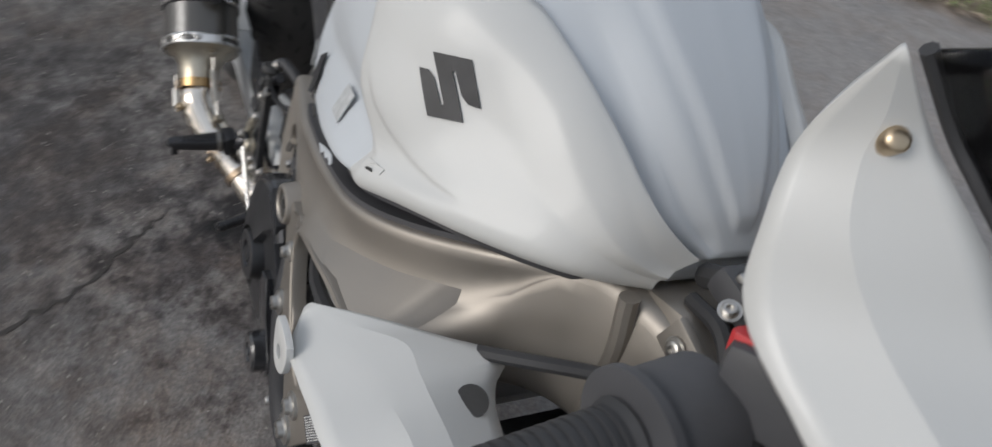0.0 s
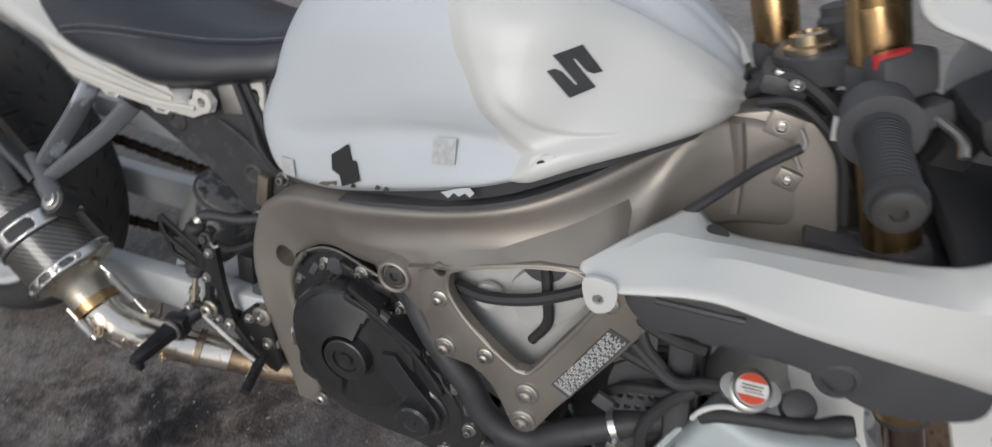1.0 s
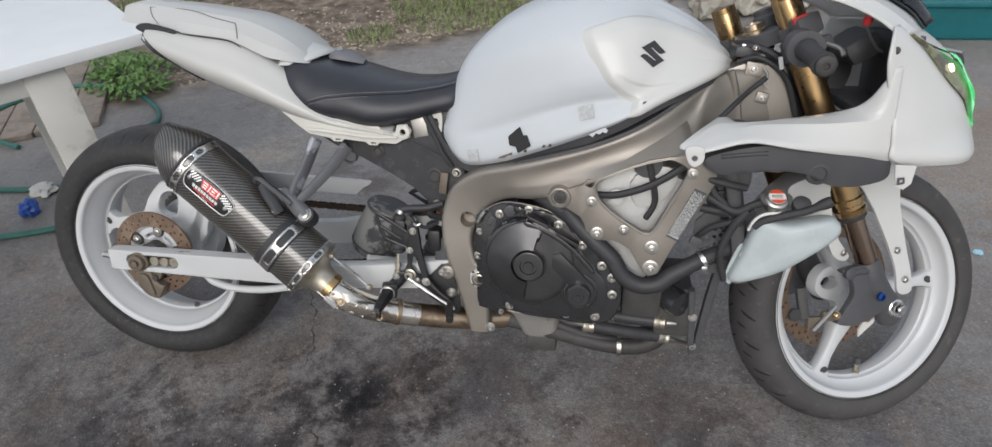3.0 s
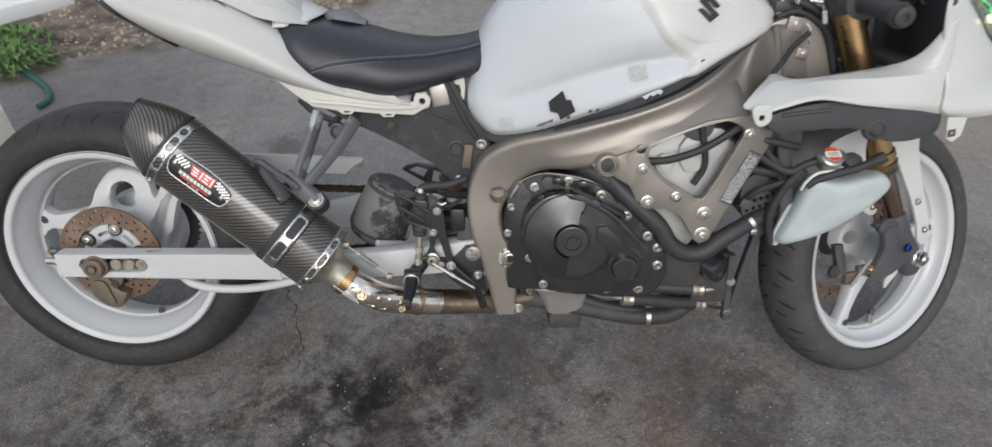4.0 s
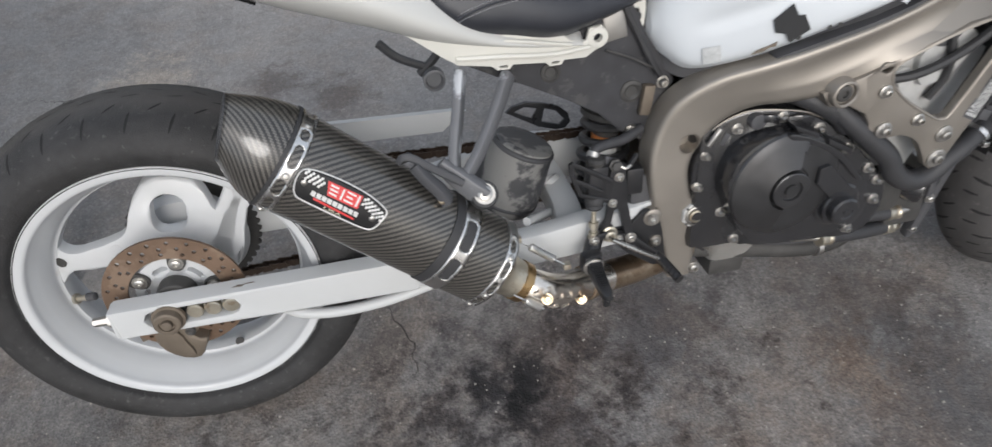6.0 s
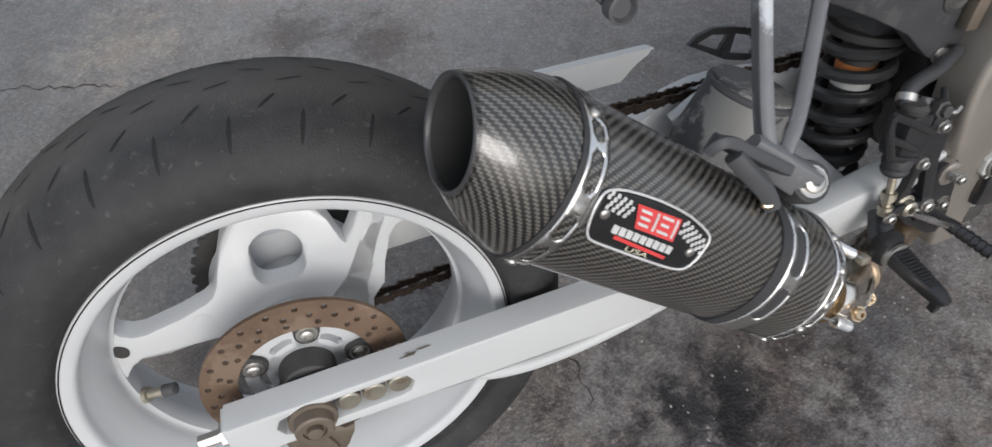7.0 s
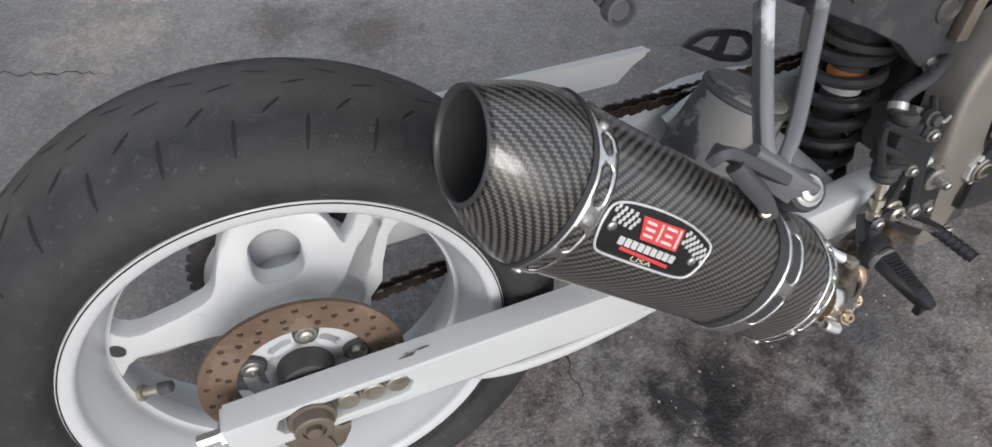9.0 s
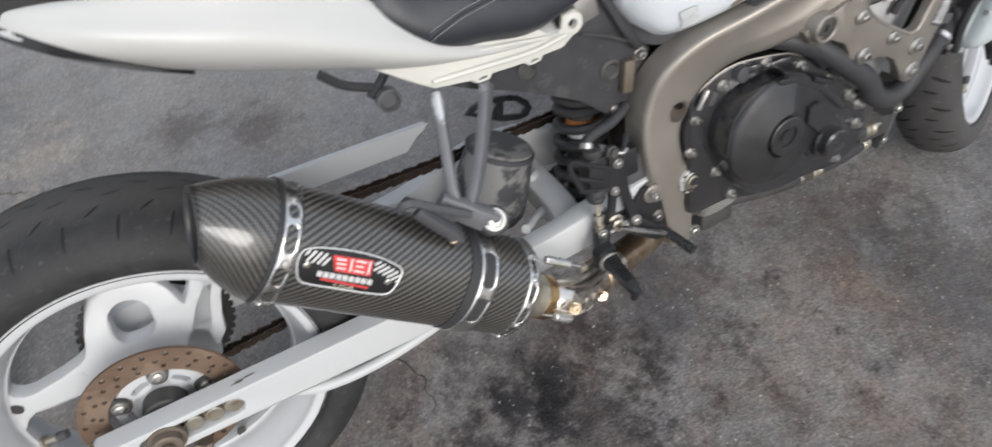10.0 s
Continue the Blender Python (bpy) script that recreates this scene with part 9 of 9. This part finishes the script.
        wr = n.new("ShaderNodeMath")
        wr.operation = "MULTIPLY_ADD"
        k.new(noise_(11, 10, 0.8), wr.inputs[0])
        wr.inputs[1].default_value = rad_ * 6.5
        k.new(mp.outputs["Value"], wr.inputs[2])
        mr = n.new("ShaderNodeMapRange")
        mr.inputs[1].default_value, mr.inputs[2].default_value, mr.inputs[3].default_value, mr.inputs[4].default_value = rad_ * 3.75, rad_ * 4.6, amt, 0
        k.new(wr.outputs[0], mr.inputs[0])
        fleck = mix("MULTIPLY", mr.outputs[0], fleck, col)
    # loose soil takes over beyond the slab's edge
    sep = n.new("ShaderNodeSeparateXYZ")
    k.new(tc.outputs["Object"], sep.inputs[0])
    edge = n.new("ShaderNodeMath")
    edge.operation = "MULTIPLY_ADD"
    k.new(sep.outputs[0], edge.inputs[0])
    edge.inputs[1].default_value = -0.62
    k.new(sep.outputs[1], edge.inputs[2])
    wob = n.new("ShaderNodeMath")
    wob.operation = "MULTIPLY_ADD"
    k.new(noise_(3.5, 6), wob.inputs[0])
    wob.inputs[1].default_value = 0.5
    k.new(edge.outputs[0], wob.inputs[2])
    lim = n.new("ShaderNodeMapRange")
    lim.inputs[1].default_value, lim.inputs[2].default_value = 2.33, 2.5
    k.new(wob.outputs[0], lim.inputs[0])
    soil = ramp(noise_(9, 9, 0.7), (0.4, (0.075, 0.054, 0.038)), (0.5, (0.15, 0.113, 0.083)), (0.6, (0.25, 0.2, 0.155)))
    out = mix("MIX", lim.outputs[0], fleck, soil)
    k.new(out, b.inputs["Base Color"])
    r = n.new("ShaderNodeMapRange")
    r.inputs[1].default_value, r.inputs[2].default_value, r.inputs[3].default_value, r.inputs[4].default_value = 0.4, 0.62, 0.82, 0.55
    k.new(noise_(3.2, 10, 0.72), r.inputs[0])
    k.new(r.outputs[0], b.inputs["Roughness"])
    bp = n.new("ShaderNodeBump")
    bp.inputs["Strength"].default_value, bp.inputs["Distance"].default_value = 0.32, 0.005
    hs = n.new("ShaderNodeMath")
    hs.operation = "ADD"
    k.new(stone.outputs["Distance"], hs.inputs[0])
    k.new(noise_(14, 6, 0.6), hs.inputs[1])
    k.new(hs.outputs[0], bp.inputs["Height"])
    k.new(bp.outputs["Normal"], b.inputs["Normal"])
    return m


M_GROUND = ground_material()
bm = bmesh.new()
N = 120
grid_ = []
for i in range(N + 1):
    row = []
    for j in range(N + 1):
        u, v = (i / N * 2 - 1), (j / N * 2 - 1)
        x, y = 0.7 + math.copysign(abs(u) ** 3, u) * 60 + u * 2.5, 0.6 + math.copysign(abs(v) ** 3, v) * 60 + v * 2.5
        soil = max(0, min(1, (y - 0.62 * x - 2.25) / 0.3))
        z = 0.018 * soil * (noise.noise((x * 4, y * 4, 0)) + 0.5 * noise.noise((x * 13, y * 13, 2))) if abs(x) < 6 and abs(y) < 6 else 0
        row.append(bm.verts.new((x, y, z)))
    grid_.append(row)
for i in range(N):
    for j in range(N):
        bm.faces.new((grid_[i][j], grid_[i + 1][j], grid_[i + 1][j + 1], grid_[i][j + 1]))
ground = thing("ground", bm, M_GROUND, "dark oil-stained asphalt yard that turns to soil", "ground", kind="structure")

M_CRACK = mat("crack_dirt", (0.045, 0.041, 0.038), 0.9, var=0.3, scale=60)
random.seed(11)


def crack(pts, w):
    """A thin jagged crack lying in the slab."""
    path = cat([V(x, y, 0) for x, y in pts], 9)
    bm_ = bmesh.new()
    prev = None
    for i, p in enumerate(path):
        q = path[min(i + 1, len(path) - 1)] - path[max(0, i - 1)]
        nrm = V(-q.y, q.x, 0).normalized()
        p = p + nrm * random.uniform(-0.008, 0.008)
        ww = w * random.uniform(0.3, 1.2) * min(1, 4 * (i + 1) / len(path), 4 * (len(path) - i) / len(path))
        cur = [bm_.verts.new((p + nrm * ww) + V(0, 0, 0.0012)), bm_.verts.new((p - nrm * ww) + V(0, 0, 0.0012))]
        if prev:
            bm_.faces.new((prev[0], prev[1], cur[1], cur[0]))
        prev = cur
    return bm_


for pts, w in (([(0.24, 0.2), (0.31, 0.06), (0.355, -0.065), (0.35, -0.16)], 0.002), ([(0.75, -0.72), (0.68, -0.62), (0.63, -0.51), (0.52, -0.39), (0.46, -0.33)], 0.006), ([(-0.6, 0.95), (-0.49, 0.92), (-0.37, 0.88), (-0.27, 0.835)], 0.0015)):
    part("crack", crack(pts, w), M_CRACK, ground, "thin dark crack")

# loose grit on the slab and litter on the soil
M_GRIT = mat("pale_grit", (0.3, 0.28, 0.25), 0.8, var=0.4, scale=40)
M_LITTER = mat("dry_leaf_litter", (0.34, 0.285, 0.215), 0.8, var=0.5, scale=30)


def chips(count, spot, size, zf=lambda x, y: 0.0):
    vs, fs = [], []
    for _ in range(count):
        x, y = spot()
        s = random.uniform(*size)
        a = random.uniform(0, 6.28)
        b_ = len(vs)
        z = zf(x, y)
        for k in range(5):
            q = a + k * 1.256
            vs.append((x + s * math.cos(q) * random.uniform(0.6, 1.1), y + s * math.sin(q) * random.uniform(0.6, 1.1), z))
        vs.append((x, y, z + s * random.uniform(0.4, 0.9)))
        fs += [(b_ + k, b_ + (k + 1) % 5, b_ + 5) for k in range(5)]
    me = bpy.data.meshes.new("chips")
    me.from_pydata(vs, [], fs)
    return me


me = chips(5200, lambda: (random.uniform(-1.2, 2.8), random.uniform(-1.1, 2.2)), (0.001, 0.0036))
me.materials.append(M_GRIT)
tagged(new("grit", me), "pale loose grit scattered on the asphalt", "grit", kind="stuff")


def on_soil():
    x = random.uniform(-2.6, 1.6)
    return x, 0.62 * x + 2.25 + abs(random.gauss(0, 0.55))


me = chips(3600, on_soil, (0.003, 0.015))
me.materials.append(M_LITTER)
tagged(new("leaf_litter", me), "dry leaves and chips on the soil edge", "leaf litter", kind="stuff")

# ---- grass and weeds ----
M_GRASS = mat("grass_green", (0.2, 0.25, 0.1), 0.6, var=0.4, scale=40)
M_WEED = mat("broad_weed_leaf", (0.11, 0.2, 0.055), 0.5, var=0.4, scale=30)


def tuft(cx, cy, count, spread, height):
    vs, fs = [], []
    for _ in range(count):
        r, a = spread * math.sqrt(random.random()), random.uniform(0, 6.28)
        x, y = cx + r * math.cos(a), cy + r * math.sin(a)
        h, d, w = height * random.uniform(0.4, 1), random.uniform(0, 6.28), random.uniform(0.0015, 0.004)
        bx, by = math.cos(d), math.sin(d)
        lean = random.uniform(0.2, 0.8) * h
        b_ = len(vs)
        vs += [(x - by * w, y + bx * w, 0), (x + by * w, y - bx * w, 0), (x + bx * lean * 0.4 + by * w * 0.8, y + by * lean * 0.4 - bx * w * 0.8, h * 0.6),
               (x + bx * lean * 0.4 - by * w * 0.8, y + by * lean * 0.4 + bx * w * 0.8, h * 0.6), (x + bx * lean, y + by * lean, h)]
        fs += [(b_, b_ + 1, b_ + 2, b_ + 3), (b_ + 3, b_ + 2, b_ + 4)]
    me_ = bpy.data.meshes.new("tuft")
    me_.from_pydata(vs, [], fs)
    me_.materials.append(M_GRASS)
    return me_


for cx, cy, c, s, h in ((-0.27, 2.33, 200, 0.15, 0.055), (0.15, 2.75, 900, 0.4, 0.06), (0.5, 2.85, 700, 0.4, 0.06), (-0.05, 2.95, 500, 0.3, 0.06), (-2.0, 2.8, 500, 0.3, 0.12), (-1.5, 2.6, 200, 0.2, 0.08), (0.95, 3.0, 400, 0.3, 0.1)):
    tagged(new("grass_tuft", tuft(cx, cy, c, s, h)), "low green grass tuft in the soil", "grass", "grass tufts", "stuff")


def weed(cx, cy, count, spread):
    """A broad-leaved weed: a low mound of separate folded leaves."""
    vs, fs = [], []
    for _ in range(count):
        a, r = random.uniform(0, 6.28), spread * random.random() ** 0.7
        x, y, z = cx + r * math.cos(a), cy + r * math.sin(a), 0.02 + 0.11 * (1 - r / spread) * random.random() + 0.02 * random.random()
        d = a + random.uniform(-0.9, 0.9)
        L, w, tip = random.uniform(0.03, 0.06), random.uniform(0.009, 0.016), random.uniform(-0.01, 0.03)
        ux, uy = math.cos(d), math.sin(d)
        b_ = len(vs)
        vs += [(x, y, z), (x + ux * L * 0.5 - uy * w, y + uy * L * 0.5 + ux * w, z + tip + 0.006), (x + ux * L * 0.5, y + uy * L * 0.5, z + tip), (x + ux * L * 0.5 + uy * w, y + uy * L * 0.5 - ux * w, z + tip + 0.006), (x + ux * L, y + uy * L, z + tip * 0.4)]
        fs += [(b_, b_ + 2, b_ + 1), (b_, b_ + 3, b_ + 2), (b_ + 1, b_ + 2, b_ + 4), (b_ + 2, b_ + 3, b_ + 4)]
    me_ = bpy.data.meshes.new("weed")
    me_.from_pydata(vs, [], fs)
    me_.materials.append(M_WEED)
    return me_


for cx, cy, c, s in ((-1.36, 1.62, 260, 0.2), (-1.22, 1.5, 150, 0.12), (-1.5, 1.75, 160, 0.16)):
    tagged(new("weed", weed(cx, cy, c, s)), "bushy green weed beside the planks", "plant", "weeds")

# ---- plank deck ----
M_PLANK = mat("weathered_grey_brown_plank", (0.24, 0.2, 0.165), 0.75, var=0.3, scale=30, bump=0.25, bscale=90, second=(0.12, 0.1, 0.085), spots=0.5, sscale=10, sedge=0.55)
deck = new("plank_platform")
tagged(deck, "weathered wooden planks lying on the ground", "wooden platform")
D0, du_, dv_ = V(-1.22, 1.17, 0), V(-0.87, -0.5, 0).normalized(), V(-0.5, 0.87, 0).normalized()
random.seed(3)
for i in range(8):
    off = random.uniform(-0.03, 0.03)
    bm = box((0, 0, 0), (0.135, 1.1, 0.025), bev=0.003)
    rot_ = Matrix((du_, dv_, V(0, 0, 1))).transposed().to_4x4()
    bm.transform(Matrix.Translation(D0 + du_ * (0.07 + 0.142 * i) + dv_ * (0.55 + off) + V(0, 0, 0.0135)) @ rot_)
    part("plank", bm, M_PLANK, deck)

# ---- white table ----
M_TABLE = mat("scuffed_white_table_paint", (0.74, 0.75, 0.75), 0.5, var=0.06, scale=8, second=(0.2, 0.18, 0.16), spots=0.5, sscale=5, sedge=0.7)
M_TABLE_LEG = mat("dull_white_leg_paint", (0.62, 0.61, 0.57), 0.55, var=0.1, scale=8, second=(0.35, 0.33, 0.3), spots=0.4, sscale=7, sedge=0.58)
table = new("table")
tagged(table, "scuffed white painted table with board legs", "table")
TE, TN = V(0.64, 0.77, 0).normalized(), V(-0.77, 0.64, 0).normalized()
T0 = V(-0.395, 0.15, 0)
TROT = Matrix((TE, TN, V(0, 0, 1))).transposed().to_4x4()
bm = box((0, 0, 0), (1.25, 0.75, 0.035), bev=0.005)
bm.transform(Matrix.Translation(T0 + TE * -0.28 + TN * 0.375 + V(0, 0, 0.718)) @ TROT)
part("tabletop", bm, M_TABLE, table)
for u, v in ((0.055, 0.05), (0.055, 0.68), (-0.8, 0.05), (-0.8, 0.68)):
    bm = box((0, 0, 0), (0.107, 0.045, 0.7), bev=0.006)
    bm.transform(Matrix.Translation(T0 + TE * u + TN * v + V(0, 0, 0.35)) @ TROT)
    part("leg", bm, M_TABLE_LEG, table)
for u0, u1, v in ((-0.8, 0.055, 0.05), (-0.8, 0.055, 0.68)):
    bm = box((0, 0, 0), (u1 - u0, 0.03, 0.06), bev=0.004)
    bm.transform(Matrix.Translation(T0 + TE * ((u0 + u1) / 2) + TN * v + V(0, 0, 0.668)) @ TROT)
    part("apron", bm, M_TABLE_LEG, table)

# ---- garden hose ----
M_GHOSE = mat("green_garden_hose", (0.035, 0.13, 0.11), 0.42, var=0.25, scale=40)
hose_pts = [(-0.955, 1.15), (-0.95, 1.22), (-1.04, 1.34), (-1.22, 1.45), (-1.42, 1.51), (-1.6, 1.5), (-1.75, 1.38), (-1.82, 1.2), (-1.78, 1.04), (-1.62, 0.95), (-1.45, 0.92)]
bm = tube([(x, y, 0.035 if (x < -1.2 and y > 1.15 + (x + 1.22) * 0.5) else 0.012) for x, y in hose_pts], 0.0115, 10, 8)
thing("garden_hose", bm, M_GHOSE, "dark green garden hose curling over the planks", "garden hose", "garden hoses")
bm = tube([(x, y, 0.012) for x, y in ((-0.75, 0.42), (-0.85, 0.36), (-0.953, 0.32), (-1.05, 0.285), (-1.16, 0.25), (-1.35, 0.22), (-1.6, 0.3), (-1.65, 0.48), (-1.53, 0.59), (-1.31, 0.59), (-1.17, 0.6), (-1.0, 0.63))], 0.0115, 10, 8)
thing("garden_hose", bm, M_GHOSE, "dark green garden hose lying on the asphalt", "garden hose", "garden hoses")

# ---- small litter ----
M_BLUECLOTH = mat("crumpled_blue_plastic", (0.03, 0.09, 0.36), 0.4, var=0.3, scale=30, bump=0.3, bscale=40)
M_PALEBLUE = mat("pale_blue_paper", (0.36, 0.6, 0.72), 0.7, var=0.15, scale=20)
M_PAPER = mat("crumpled_pale_plastic", (0.55, 0.55, 0.52), 0.5, var=0.15, scale=20)


def crumple(c, size, seed):
    own = bmesh.new()
    bmesh.ops.create_icosphere(own, subdivisions=3, radius=1)
    for v in own.verts:
        p = v.co.copy()
        v.co = p * (0.75 + 0.45 * noise.noise(p * 2.1 + V(seed, 0, 0)) + 0.15 * noise.noise(p * 6 + V(0, seed, 0)))
        v.co = V(v.co.x * size[0], v.co.y * size[1], max(v.co.z, -0.6) * size[2])
    low = min(v.co.z for v in own.verts)
    own.transform(Matrix.Translation(V(*c) - V(0, 0, low)))
    return own


thing("plastic_wad", crumple((-1.0, 0.46, 0), (0.04, 0.05, 0.045), 1.3), M_BLUECLOTH, "crumpled blue plastic on the asphalt", "litter", smooth=25)
thing("paper_scrap", crumple((-1.06, 0.6, 0), (0.06, 0.05, 0.03), 4.2), M_PAPER, "crumpled pale plastic bag on the asphalt", "litter", smooth=25)
thing("paper_sheet", crumple((-1.32, 0.44, 0), (0.06, 0.09, 0.012), 7.7), M_PALEBLUE, "torn pale blue paper on the asphalt", "litter", smooth=25)
thing("blue_scrap", crumple((2.27, 0.56, 0), (0.018, 0.014, 0.006), 2.4), M_PALEBLUE, "small pale blue scrap on the asphalt", "litter", smooth=25)

# ---- cinder blocks ----
M_CINDER = mat("grey_concrete_block", (0.42, 0.41, 0.4), 0.85, var=0.2, scale=40, bump=0.4, bscale=200, second=(0.3, 0.29, 0.28), spots=0.5, sscale=12, sedge=0.55)


def cinder(cx, cy, rz, up):
    """A hollow concrete block: two cores through it."""
    hole = lambda x0, x1: [(x0, -0.065), (x1, -0.065), (x1, 0.065), (x0, 0.065)]
    bm_ = slab([(-0.195, -0.095), (0.195, -0.095), (0.195, 0.095), (-0.195, 0.095)], 0.19, lambda u, v, w: V(u, v, w), [hole(-0.165, -0.015), hole(0.015, 0.165)])
    if up:
        bm_.transform(Matrix.Translation((0, 0.095, 0.095)) @ Matrix.Rotation(radians(90), 4, "X"))
    bm_.transform(Matrix.Translation((cx, cy, 0)) @ Matrix.Rotation(radians(rz), 4, "Z"))
    return bm_


thing("cinder_block", cinder(1.1, 2.51, -32, True), M_CINDER, "grey hollow concrete block on its side", "concrete block", "concrete blocks", smooth=0)
thing("cinder_block", cinder(1.42, 2.84, -20, True), M_CINDER, "grey hollow concrete block on its side", "concrete block", "concrete blocks", smooth=0)
M_STONE = mat("pale_mossy_stone", (0.3, 0.28, 0.24), 0.85, var=0.35, scale=20, bump=0.4, bscale=60, second=(0.5, 0.47, 0.4), spots=0.6, sscale=9, sedge=0.5)
for k, (x, y, a, b_, h) in enumerate(((1.62, 2.66, 0.16, 0.12, 0.14), (1.9, 2.72, 0.17, 0.13, 0.15), (2.15, 2.85, 0.14, 0.12, 0.11))):
    thing("stone", crumple((x, y, 0), (a, b_, h), 3.3 + k), M_STONE, "rough pale stone beside the concrete blocks", "stone", "stones", smooth=25)

# ---- teal bin, grill and bent rail at the back ----
M_TEAL = mat("teal_plastic", (0.012, 0.13, 0.15), 0.45, var=0.15, scale=15)
M_GRILL = mat("sooty_black_steel", (0.015, 0.015, 0.016), 0.5, 0.3, var=0.3, scale=30)
bin_ = new("storage_bin")
tagged(bin_, "low teal plastic storage bin beside the grill", "bin")
part("tub", loft([[V(2.88 + a * sx, 2.55 + b_ * sy, z) for a, b_ in ((-1, -1), (1, -1), (1, 1), (-1, 1))] for z, sx, sy in ((0, 0.3, 0.22), (0.015, 0.31, 0.23), (0.17, 0.33, 0.25), (0.18, 0.345, 0.265))]), M_TEAL, bin_, smooth=20)
part("lid", box((2.88, 2.55, 0.195), (0.71, 0.55, 0.03), bev=0.01), M_TEAL, bin_)
grill = new("kettle_grill")
tagged(grill, "black covered barbecue grill standing low on the asphalt", "grill")
GX, GY = 2.52, 3.06
part("bowl", loft([[V(GX + 0.26 * s * math.cos(2 * math.pi * i / 28), GY + 0.22 * s * math.sin(2 * math.pi * i / 28), z) for i in range(28)] for z, s in ((0.05, 0.5), (0.07, 0.75), (0.14, 0.95), (0.24, 1.0), (0.27, 1.03), (0.28, 1.0), (0.38, 0.88), (0.45, 0.6), (0.48, 0.2))]), M_GRILL, grill, smooth=40)
part("rim", loft([[V(GX + 0.26 * s * math.cos(2 * math.pi * i / 28), GY + 0.22 * s * math.sin(2 * math.pi * i / 28), z) for i in range(28)] for z, s in ((0.262, 1.02), (0.262, 1.06), (0.275, 1.06), (0.275, 1.02))]), M_DARK, grill, smooth=20)
for i in range(3):
    a = radians(30 + 120 * i)
    part("leg", tube([(GX + 0.14 * math.cos(a), GY + 0.12 * math.sin(a), 0.1), (GX + 0.22 * math.cos(a), GY + 0.18 * math.sin(a), 0.0)], 0.011, 8, smooth_path=False), M_GRILL, grill)
caster = new("caster_wheel")
tagged(caster, "small black wheel lying on the asphalt", "wheel")
part("tyre", lathe((2.65, 1.93, 0.045), (0.5, -0.6, 0.35), [(-0.018, 0.03), (-0.016, 0.042), (-0.008, 0.046), (0.008, 0.046), (0.016, 0.042), (0.018, 0.03)], 28), M_RUBBER, caster)
part("hub", lathe((2.65, 1.93, 0.045), (0.5, -0.6, 0.35), [(-0.02, 0.012), (-0.018, 0.026), (0.019, 0.026), (0.022, 0.01)], 20), M_DARK, caster)
bm = tube([(2.44, 2.31, 0.012), (2.56, 2.265, 0.012), (2.66, 2.21, 0.012), (2.76, 2.13, 0.012)], 0.012, 12)
thing("bent_tube", bm, M_ALU, "bent bright metal tube lying on the asphalt", "metal tube")
rod = new("stake")
tagged(rod, "thin white metal stake with a foot plate", "stake")
part("rod", tube([(1.022, 2.02, 0.004), (1.035, 2.06, 0.12), (1.05, 2.1, 0.26)], 0.0065, 10), M_LABELWHITE, rod)
part("foot_plate", box((1.01, 2.01, 0.004), (0.04, 0.03, 0.006), Matrix.Rotation(radians(35), 3, "Z"), 0.0015), M_LABELWHITE, rod)
# unseen board fence, added to close the yard at the back
M_FENCE = mat("dark_wood_fence", (0.11, 0.085, 0.065), 0.8, var=0.35, scale=12, bump=0.2)
fence = new("fence")
tagged(fence, "dark weathered board fence, added out of view", "fence", kind="structure")
for i in range(60):
    part("board", box((-6 + 0.22 * i, 6.5, 0.9), (0.2, 0.025, 1.8), bev=0.004), M_FENCE, fence)
